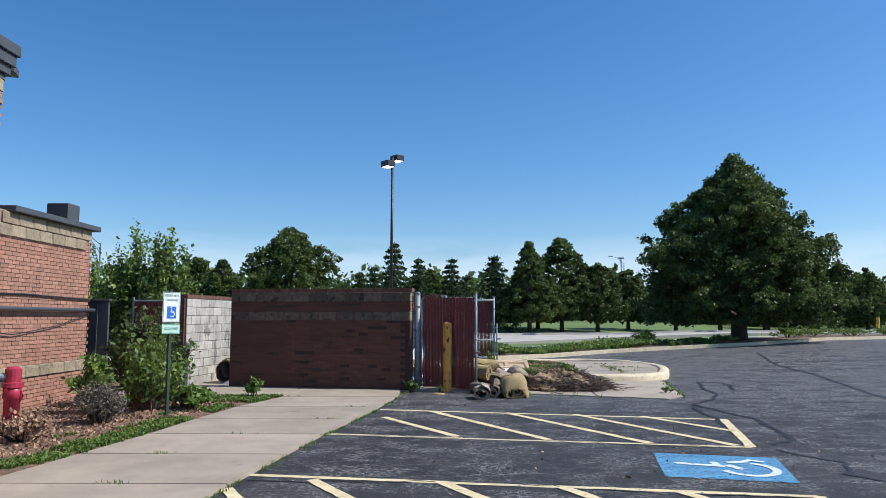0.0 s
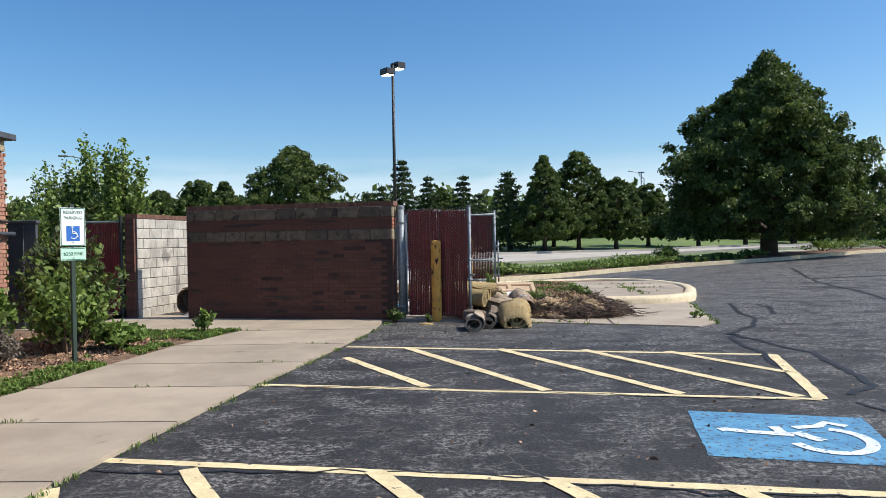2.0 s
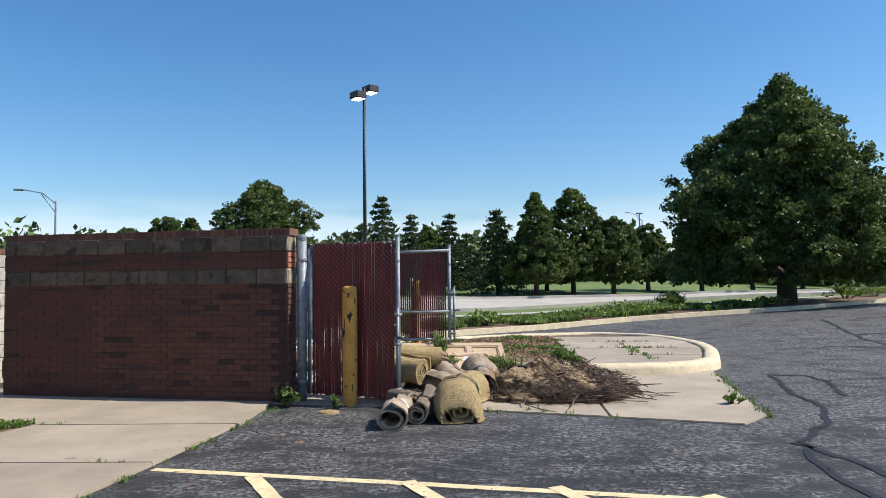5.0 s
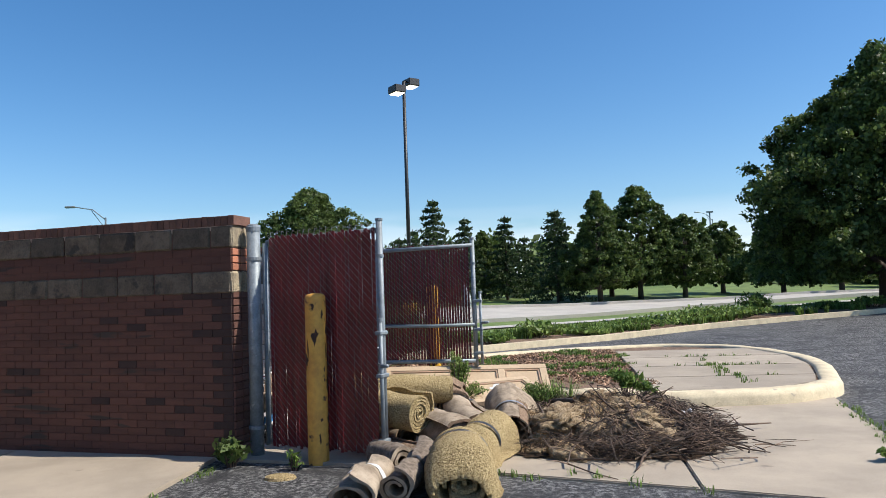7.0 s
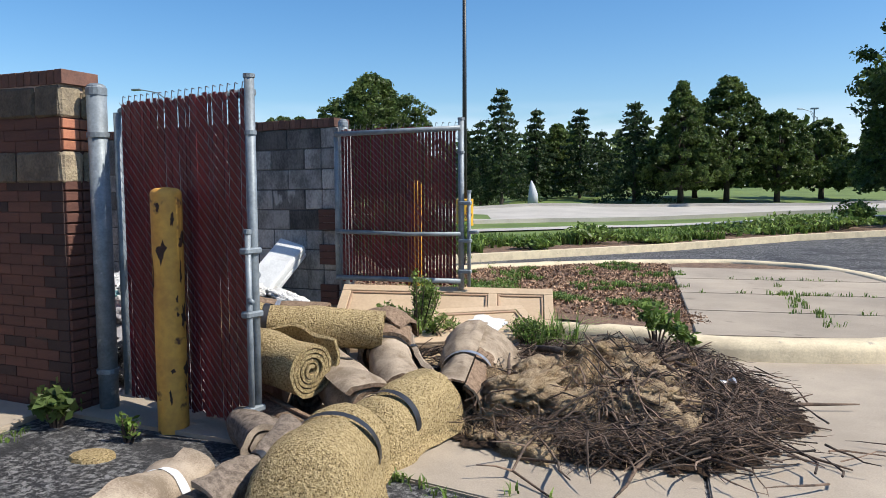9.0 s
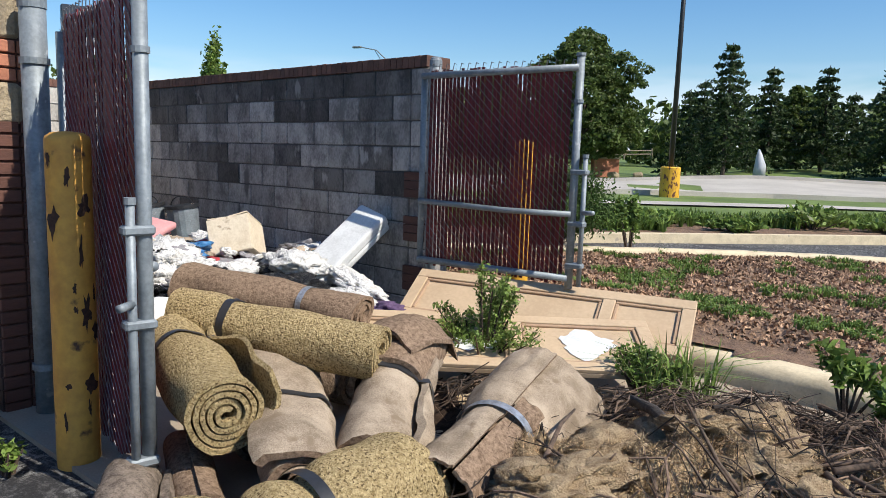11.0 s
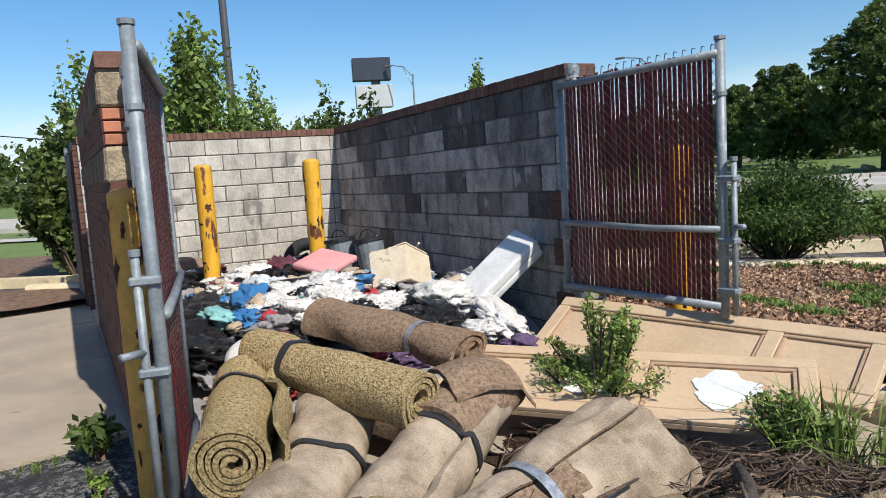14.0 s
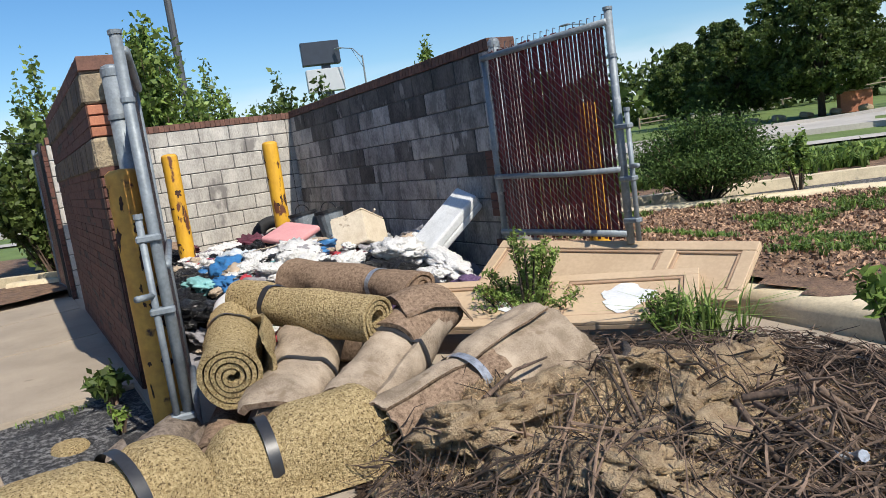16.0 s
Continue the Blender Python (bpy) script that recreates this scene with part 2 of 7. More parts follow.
M_FOAM = mat("carpet_pad", (0.58, 0.45, 0.245), (0.27, 0.195, 0.09), scale=70, fine=150, rough=0.95, bump=1.0, spots=((0.13, 0.09, 0.045), 105, 0.575), bump_dist=0.02, gloss=0.1)
M_BURLAP = mat("carpet_backing", (0.43, 0.348, 0.262), (0.20, 0.154, 0.11), scale=5, fine=170, rough=0.95, bump=1.0, gloss=0.1, spots=((0.22, 0.165, 0.115), 6, 0.62))
M_CARPET = mat("brown_carpet", (0.31, 0.22, 0.155), (0.14, 0.095, 0.065), scale=45, fine=130, rough=1.0, bump=1.0, gloss=0.05)
M_STRAP = mat("black_strap", (0.03, 0.031, 0.035), (0.02, 0.02, 0.022), scale=10, rough=0.4, bump=0.05)
M_STRAP_SILVER = mat("silver_tape", (0.5, 0.52, 0.55), (0.3, 0.31, 0.33), scale=30, rough=0.35, metal=0.6, bump=0.3)
M_PANEL = mat("tan_panel", (0.54, 0.40, 0.26), (0.46, 0.335, 0.215), scale=2.5, fine=40, rough=0.65, bump=0.1, spots=((0.38, 0.23, 0.13), 3.2, 0.68))
M_PANEL_EDGE = mat("panel_moulding", (0.40, 0.27, 0.17), (0.34, 0.22, 0.14), scale=3, fine=30, rough=0.7, bump=0.15)
M_STYRO = mat("white_foam", (0.7, 0.71, 0.71), (0.55, 0.56, 0.56), scale=5, rough=0.7, bump=0.15)
M_STICK = mat("twig", (0.16, 0.108, 0.076), (0.035, 0.024, 0.018), scale=8, fine=60, rough=0.9, bump=0.4, island=0.9)
M_SOIL = mat("leaf_mould", (0.07, 0.046, 0.032), (0.025, 0.017, 0.013), scale=25, fine=120, rough=1.0, bump=1.0, bump_dist=0.02, gloss=0.1)
M_STRAW = mat("dry_straw", (0.72, 0.54, 0.33), (0.36, 0.24, 0.135), scale=14, fine=150, rough=0.95, bump=1.0, bump_dist=0.05, island=0.5, spots=((0.16, 0.10, 0.058), 7, 0.66))
M_BAG = mat("black_bag", (0.016, 0.016, 0.018), (0.01, 0.01, 0.011), scale=22, fine=60, rough=0.28, bump=1.0, bump_dist=0.05)
M_SIGN_GREY = mat("sign_grey", (0.45, 0.47, 0.5), (0.4, 0.42, 0.45), scale=2, rough=0.6, bump=0.05)
M_SIGN_DARK = mat("sign_dark", (0.03, 0.04, 0.06), (0.024, 0.03, 0.045), scale=2, rough=0.4, bump=0.05)


# ---- mesh helpers ----
def part(name, bm, material, parent, label="", smooth=False):
    me = bpy.data.meshes.new(name)
    bm.to_mesh(me)
    bm.free()
    return part_mesh(name, me, material, parent, label, smooth)


def part_mesh(name, me, material, parent=None, label="", smooth=False):
    if material and not me.materials:
        me.materials.append(material)
    if smooth:
        me.shade_smooth()
    ob = new(name, me)
    ob.parent = parent
    if label:
        ob["label"] = label
    return ob


def thing(name, label, category, group="", kind="", m=None):
    ob = new(name)
    if m is not None:
        ob.matrix_world = m
    return tagged(ob, label, category, group, kind)


def bm_box(bm, size, m=None, bevel=0.0, seg=1):
    """A box of that size round its centre, moved by m."""
    r = bmesh.ops.create_cube(bm, size=1.0)
    vs = r["verts"]
    bmesh.ops.scale(bm, vec=size, verts=vs)
    if bevel:
        es = list({e for v in vs for e in v.link_edges})
        rb = bmesh.ops.bevel(bm, geom=es, offset=bevel, segments=seg, affect="EDGES", profile=0.5)
        vs = list({v for f in rb["faces"] for v in f.verts} | {v for v in vs if v.is_valid})
    if m is not None:
        bmesh.ops.transform(bm, matrix=m, verts=vs)
    return vs


def box(size, m=None, bevel=0.0, seg=1):
    bm = bmesh.new()
    bm_box(bm, size, m, bevel, seg)
    return bm


def along(a, b):
    """A pose at a whose z points to b."""
    a, b = Vector(a), Vector(b)
    return Matrix.Translation(a) @ (b - a).to_track_quat("Z", "Y").to_matrix().to_4x4()


def bm_tube(bm, pts, r, sides=10, caps=True):
    """A tube through points, r a number or a list."""
    pts = [Vector(p) for p in pts]
    rs = r if isinstance(r, (list, tuple)) else [r] * len(pts)
    rings = []
    ref = None
    for i, p in enumerate(pts):
        d = (pts[min(i + 1, len(pts) - 1)] - pts[max(i - 1, 0)]).normalized()
        if ref is None:
            ref = d.orthogonal().normalized()
        ref = (ref - d * ref.dot(d)).normalized()
        side = d.cross(ref)
        rings.append([bm.verts.new(p + (ref * math.cos(a) + side * math.sin(a)) * rs[i]) for a in (2 * math.pi * k / sides for k in range(sides))])
    for a, b in zip(rings, rings[1:]):
        for k in range(sides):
            bm.faces.new((a[k], a[(k + 1) % sides], b[(k + 1) % sides], b[k]))
    if caps:
        bm.faces.new(rings[0][::-1])
        bm.faces.new(rings[-1])


def tube(pts, r, sides=10, caps=True):
    bm = bmesh.new()
    bm_tube(bm, pts, r, sides, caps)
    return bm


def smoothstep(a, b, x):
    t = min(1.0, max(0.0, (x - a) / (b - a)))
    return t * t * (3 - 2 * t)


def gz(x, y):
    """Height of the land: level at the lot, rising beyond the road and to the east."""
    p = (y - x) / math.sqrt(2)
    return 0.06 * min(15, max(0, p - 30)) * smoothstep(-9, 0, x) + 0.03 * min(15, max(0, x - 4)) * smoothstep(20, 30, y)


def grid_sheet(name, xs, ys, height, material, kind="structure", label="", category="", inside=None):
    verts = [(x, y, height(x, y)) for y in ys for x in xs]
    n = len(xs)
    faces = []
    for j in range(len(ys) - 1):
        for i in range(n - 1):
            if inside is None or inside((xs[i] + xs[i + 1]) / 2, (ys[j] + ys[j + 1]) / 2):
                faces.append((j * n + i, j * n + i + 1, (j + 1) * n + i + 1, (j + 1) * n + i))
    me = bpy.data.meshes.new(name)
    me.from_pydata(verts, [], faces)
    me.materials.append(material)
    me.shade_smooth()
    ob = new(name, me)
    return tagged(ob, label, category, kind=kind)


def strip(name, line, offset_a, offset_b, lift, material, thick=0.0, label="", category="", kind="structure", step=1.5, base=None):
    """A band beside a line, between two offsets to its left, following the land."""
    pts = []
    for a, b in zip(line, line[1:]):
        a, b = Vector((*a, 0)), Vector((*b, 0))
        k = max(1, int((b - a).length / step))
        pts += [a.lerp(b, i / k) for i in range(k)]
    pts.append(Vector((*line[-1], 0)))
    bm = bmesh.new()
    rows = []
    for i, p in enumerate(pts):
        d = (pts[min(i + 1, len(pts) - 1)] - pts[max(i - 1, 0)]).normalized()
        nrm = Vector((-d.y, d.x, 0))
        row = []
        for o in (offset_a, offset_b):
            q = p + nrm * o
            h = (base or gz)(q.x, q.y)
            row += [bm.verts.new((q.x, q.y, h + lift - thick)), bm.verts.new((q.x, q.y, h + lift))]
        rows.append(row)
    for a, b in zip(rows, rows[1:]):
        bm.faces.new((a[1], b[1], b[3], a[3]))
        if thick:
            bm.faces.new((a[0], b[0], b[1], a[1]))
            bm.faces.new((a[3], b[3], b[2], a[2]))
    bmesh.ops.recalc_face_normals(bm, faces=bm.faces)
    return tagged(part(name, bm, material, None), label, category, kind=kind)


def prism(name, poly, z0, z1, material, label="", category="", kind="structure", parent=None, bevel=0.0, gap=0.0):
    """A slab with that outline."""
    bm = bmesh.new()
    c = sum((Vector((*p, 0)) for p in poly), Vector()) / len(poly)
    low = [bm.verts.new((*p, z0)) for p in poly]
    f = bm.faces.new(low)
    r = bmesh.ops.extrude_face_region(bm, geom=[f])
    top = [v for v in r["geom"] if isinstance(v, bmesh.types.BMVert)]
    for v in top:
        v.co.z = z1
    bmesh.ops.recalc_face_normals(bm, faces=bm.faces)
    if bevel:
        es = [e for e in bm.edges if all(v in top for v in e.verts)]
        bmesh.ops.bevel(bm, geom=es, offset=bevel, segments=2, affect="EDGES")
    ob = part(name, bm, material, parent)
    return tagged(ob, label, category, kind=kind) if not parent else ob


def leaves(name, centres, size, material, parent=None, seed=1, up=0.0, long=1.7, jitter=0.35):
    """Many small folded leaves, one at each centre."""
    rng = np.random.default_rng(seed)
    c = np.asarray(centres, float)
    n = len(c)
    a = rng.normal(size=(n, 3))
    a[:, 2] += up
    a /= np.linalg.norm(a, axis=1)[:, None]
    b = np.cross(a, rng.normal(size=(n, 3)))
    b /= np.linalg.norm(b, axis=1)[:, None] + 1e-9
    s = (size * (1 + jitter * rng.normal(size=n)).clip(0.4, 1.9))[:, None]
    v = np.stack([c - a * s * long / 2, c + b * s / 2, c + a * s * long / 2, c - b * s / 2], 1).reshape(-1, 3)
    f = np.arange(4 * n).reshape(-1, 4)
    me = bpy.data.meshes.new(name)
    me.from_pydata(v.tolist(), [], f.tolist())
    me.materials.append(material)
    ob = new(name, me)
    ob.parent = parent
    return ob


def clump_points(rng, clumps, radius, per, flat=0.7):
    """Points in fuzzy clumps round the centres."""
    c = np.asarray(clumps, float)
    p = np.repeat(c, per, axis=0)
    g = rng.normal(size=p.shape)
    g /= np.linalg.norm(g, axis=1)[:, None]
    g *= (rng.random(len(p)) ** 0.45)[:, None] * radius * (0.7 + 0.6 * np.repeat(rng.random(len(c)), per))[:, None]
    g[:, 2] *= flat
    return p + g


ROUND = ((0, 0.55), (0.15, 0.95), (0.4, 1.0), (0.65, 0.82), (0.85, 0.5), (1, 0.12))
LINDEN = ((0, 0.9), (0.1, 1.0), (0.3, 0.99), (0.48, 0.85), (0.63, 0.64), (0.78, 0.43), (0.9, 0.22), (1, 0.02))
CONE = ((0, 0.72), (0.12, 1.0), (0.32, 0.93), (0.5, 0.7), (0.7, 0.44), (0.86, 0.22), (1, 0.03))


def profile(prof, u):
    for (a, wa), (b, wb) in zip(prof, prof[1:]):
        if a <= u <= b:
            return wa + (wb - wa) * (u - a) / (b - a)
    return 0.0


def broad_tree(name, base, height, radius, label, seed, n_clump=160, per=60, leaf=0.28, crown_from=0.12, trunk_r=0.25, prof=ROUND, material=None, group="", puff=0.2, rag=0.42):
    """A broadleaved tree: trunk, limbs and a ragged crown of leaf clumps with gaps between."""
    rng = np.random.default_rng(seed)
    t = thing(name, label, "tree", group=group, m=Matrix.Translation(base))
    bm = bmesh.new()
    top = height * 0.85
    bm_tube(bm, [(0, 0, -0.3), (0, 0, height * 0.15), (0.1, 0.05, height * 0.45), (0.05, 0.1, top)], [trunk_r * 1.25, trunk_r, trunk_r * 0.6, trunk_r * 0.12], 9)
    clumps = []
    while len(clumps) < n_clump:
        u = rng.random()
        w = profile(prof, u)
        if rng.random() > w + 0.15:
            continue
        a = rng.random() * 2 * math.pi
        lump = 0.80 + rag * noise.noise((math.cos(a) * 1.7 + seed * 3.7, math.sin(a) * 1.7, u * 3.4)) + 0.22 * noise.noise((math.cos(a) * 4 + seed, math.sin(a) * 4, u * 8))
        r = radius * w * lump * (0.25 + 0.75 * rng.random() ** 0.35)
        z = crown_from + (1 - crown_from) * u
        clumps.append((r * math.cos(a), r * math.sin(a), z * height + 0.35 * noise.noise((a * 2, u * 9, seed))))
    for i in range(0, n_clump, max(1, n_clump // 26)):
        c = clumps[i]
        z0 = max(height * 0.12, c[2] * 0.55)
        bm_tube(bm, [(0.05, 0.05, z0), (c[0] * 0.45, c[1] * 0.45, z0 + (c[2] - z0) * 0.6), c], [trunk_r * 0.35, trunk_r * 0.2, trunk_r * 0.06], 5)
    part("trunk", bm, M_BARK, t, smooth=True)
    pts = clump_points(rng, clumps, radius * puff, per, 0.75)
    leaves("crown", pts, leaf, material or M_LEAF, t, seed)
    return t


def spruce(name, base, height, radius, label, seed, group="", leaf=0.3):
    """A conifer: whorls of drooping branches, set with needle sprays."""
    rng = np.random.default_rng(seed)
    t = thing(name, label, "tree", group=group, m=Matrix.Translation(base))
    bm = bmesh.new()
    bm_tube(bm, [(0, 0, -0.3), (0, 0, height * 0.5), (0, 0, height * 0.98)], [height * 0.018, height * 0.012, 0.02], 7)
    pts = []
    levels = int(height * 2.3)
    for i in range(levels):
        u = 0.1 + 0.9 * i / levels
        reach = radius * (1 - u) ** 0.85 * (0.75 + 0.45 * rng.random()) + 0.12
        for k in range(7):
            a = 2 * math.pi * (k + rng.random() * 0.8) / 7
            r1 = reach * (0.7 + 0.45 * rng.random())
            end = Vector((r1 * math.cos(a), r1 * math.sin(a), u * height - 0.22 * r1))
            if k % 3 == 0:
                bm_tube(bm, [(0, 0, u * height), end], [0.03, 0.008], 4)
            m = int(26 + 60 * r1 / radius)
            s = rng.random(m) ** 0.7
            q = np.outer(s, np.array(end) - np.array((0, 0, u * height))) + np.array((0, 0, u * height))
            q += rng.normal(size=q.shape) * (0.04 * radius, 0.04 * radius, 0.03 * radius)
            pts.append(q)
    part("trunk", bm, M_BARK, t)
    leaves("crown", np.concatenate(pts), leaf, M_NEEDLE, t, seed, long=2.2)
    return t


def bush(name, base, rx, ry, height, label, seed, n=2500, leaf=0.06, material=None, stems=14, category="shrub", long=1.7, fill=0.5, puff=0.16):
    """A shrub: stems from the base and leaves over an uneven outline."""
    rng = np.random.default_rng(seed)
    t = thing(name, label, category, m=Matrix.Translation(base))
    bm = bmesh.new()
    tips = []
    for i in range(stems):
        a = 2 * math.pi * rng.random()
        r = rng.random() ** 0.6
        h = height * (0.55 + 0.45 * rng.random()) * (1.05 - 0.45 * r * r)
        tip = (rx * r * math.cos(a), ry * r * math.sin(a), h)
        bm_tube(bm, [(tip[0] * 0.15, tip[1] * 0.15, -0.05), (tip[0] * 0.6, tip[1] * 0.6, h * 0.55), tip], [0.012 + 0.006 * height, 0.008, 0.003], 4)
        tips.append(tip)
    part("woody_frame", bm, M_STICK, t)
    tips = np.array(tips)
    k = rng.integers(0, stems, n)
    s = fill + (1 - fill) * rng.random(n) ** 0.7
    p = tips[k] * np.stack([s, s, s ** 0.8], 1)
    p += rng.normal(size=p.shape) * (rx * puff, ry * puff, height * puff * 0.45)
    p[:, 2] = np.abs(p[:, 2]) + 0.02
    leaves("foliage", p, leaf, material or M_WEED, t, seed, long=long, up=0.3)
    return t


def blades(name, spots, height, material, label, seed, width=0.012, per=9, category="grass", lean=0.6):
    """Tufts of thin blades at the given spots."""
    rng = np.random.default_rng(seed)
    verts, faces = [], []
    for (x, y, z) in spots:
        for i in range(per):
            a = rng.random() * 2 * math.pi
            h = height * (0.5 + 0.7 * rng.random())
            l = lean * h * rng.random()
            d = np.array((math.cos(a), math.sin(a)))
            w = np.array((-d[1], d[0])) * width * (0.6 + 0.6 * rng.random())
            o = np.array((x, y)) + rng.normal(size=2) * 0.025
            k = len(verts)
            m1 = o + d * l * 0.3
            m2 = o + d * l
            verts += [(*(o - w), z - 0.01), (*(o + w), z - 0.01), (*(m1 + w), z + h * 0.6), (*(m1 - w), z + h * 0.6), (*m2, z + h * (1 - 0.25 * l / h))]
            faces += [(k, k + 1, k + 2, k + 3), (k + 3, k + 2, k + 4)]
    me = bpy.data.meshes.new(name)
    me.from_pydata(verts, [], faces)
    me.materials.append(material)
    return tagged(new(name, me), label, category, kind="stuff")


# ---- land, paving, road ----
def span(a, b, step):
    n = max(1, round((b - a) / step))
    return [a + (b - a) * i / n for i in range(n + 1)]


FAR = [-1500, -700, -300, -150, -100]
grid_sheet("ground", FAR + span(-60, 60, 3) + [100, 150, 300, 700, 1500], [-1500, -500, -150, -60] + span(-30, 90, 3) + [110, 150, 300, 700, 1500],
           lambda x, y: gz(x, y) - 0.03, M_GRASS, label="mown grass reaching to the horizon", category="ground")
CURB = [(-22, 3.4), (-12, 13.4), (0, 25.2), (4, 28.6), (7, 30.8), (10, 32.2), (14, 33.7), (24, 40), (40, 49)]


def lot_inside(x, y):
    for (ax, ay), (bx, by) in zip(CURB, CURB[1:]):
        if ax <= x < bx:
            return y < ay + (by - ay) * (x - ax) / (bx - ax) + 0.6
    return x >= CURB[0][0] and y < 49


grid_sheet("parking_lot", span(-22, 40, 0.5), span(-25, 50, 0.5), lambda x, y: gz(x, y), M_ASPHALT, label="worn dark asphalt of a parking lot", category="asphalt", inside=lot_inside)
strip("kerb", CURB, 0, 0.18, 0.15, M_CURB, 0.2, "weathered concrete kerb along the drive", "kerb")
strip("planting_bed", CURB, 0.18, 3.6, 0.13, M_MULCH, 0.0, "mulched bed with weeds beside the drive", "mulch")
ROAD = [(-40, 8), (-20, 26), (-6.5, 37.3), (0, 42), (10, 46.5), (22, 49.8), (45, 55), (90, 62)]
strip("side_path", ROAD, -5.2, -3.9, 0.02, M_ROAD, 0.0, "pale concrete side path", "path")
strip("road", ROAD, 0, 8.2, 0.03, M_ROAD, 0.0, "pale concrete road", "road")
strip("road_kerb", ROAD, 8.2, 8.45, 0.17, M_ROAD, 0.2, "low concrete road kerb", "kerb")
strip("road_kerb_near", ROAD, -0.22, 0, 0.14, M_ROAD, 0.2, "low concrete road kerb", "kerb")

# walkway of separate slabs
EDGE_R = [(-2.75, 0), (-1.97, 6.6), (-1.55, 9.9), (-1.22, 11.7), (-0.80, 15.2)]
EDGE_L = [(-4.9, 0), (-4.2, 7.0), (-3.84, 9.3), (-3.58, 12.2), (-3.06, 14.1)]


def at_y(line, y):
    for a, b in zip(line, line[1:]):
        if a[1] <= y <= b[1]:
            return a[0] + (b[0] - a[0]) * (y - a[1]) / (b[1] - a[1])
    a, b = (line[0], line[1]) if y < line[0][1] else (line[-2], line[-1])
    return a[0] + (b[0] - a[0]) * (y - a[1]) / (b[1] - a[1])


walkway = tagged(new("walkway"), "sun-bleached concrete walkway slabs with weedy joints", "walkway", kind="structure")
ys = [-8, -5, -2, 0.9, 2.6, 4.0, 5.4, 6.75, 8.2, 9.6, 11.0, 12.5, 14.1]
for ya, yb in zip(ys, ys[1:]):
    g = 0.006
    prism("slab", [(at_y(EDGE_L, ya + g), ya + g), (at_y(EDGE_R, ya + g), ya + g), (at_y(EDGE_R, yb - g), yb - g), (at_y(EDGE_L, yb - g), yb - g)], -0.1, 0.035, M_CONCRETE, parent=walkway, bevel=0.008)
for xa, xb in ((-3.06, -0.9), (-4.9, -3.07), (-6.7, -4.91), (-8.5, -6.71)):
    w = 0.18
    prism("slab", [(xa + 0.006, 14.112 - (xa + 3.06) * 0.12 * (xa < -3.07)), (xb - 0.006, 14.112 - (xb + 3.06) * 0.12 * (xb < -3.05)), (xb - 0.006, 15.46 - (xb + 0.72) * w), (xa + 0.006, 15.46 - (xa + 0.72) * w)], -0.1, 0.035, M_CONCRETE, parent=walkway, bevel=0.008)
prism("lawn_edge", [(-9, -9), (-4.9, -9), (-4.92, 0), (-4.22, 7.0), (-3.86, 9.3), (-3.6, 12.2), (-3.08, 14.08), (-4.9, 14.3), (-9, 14.8)], -0.1, 0.03, M_MULCH, "bark mulch bed beside the walkway", "mulch")

# concrete apron and the kerbed island
apron = tagged(new("apron"), "pale concrete apron in front of the enclosure", "pavement", kind="structure")
for poly in ([(1.05, 15.1), (2.98, 14.47), (3.18, 17.88), (2.75, 18.06), (1.6, 18.44), (1.08, 18.42)], [(3.0, 14.46), (4.25, 14.02), (4.66, 14.5), (5.26, 17.72), (5.4, 18.35), (4.88, 18.04), (4.1, 17.84), (3.36, 17.82), (3.2, 17.86)]):
    prism("slab", poly, -0.1, 0.02, M_CONCRETE, parent=apron, bevel=0.008)
floor_poly = [(-5.9, 16.4), (-0.75, 15.45), (1.03, 15.12), (1.06, 18.42), (0.3, 18.45), (-5.3, 19.5)]
prism("enclosure_floor", floor_poly, -0.1, 0.025, M_CONCRETE, "stained concrete floor of the enclosure", "floor")
ISLAND = [(1.6, 18.46), (2.1, 18.3), (2.8, 18.06), (3.35, 17.8), (4.1, 17.82), (4.88, 18.0), (5.55, 18.55), (5.85, 19.3), (6.25, 20.6), (6.4, 21.8), (6.25, 23.2), (5.8, 24.2), (5.0, 24.75), (4.1, 24.85), (2, 24.2), (-0.6, 22.6), (-3, 20.9), (-8, 16.2)]


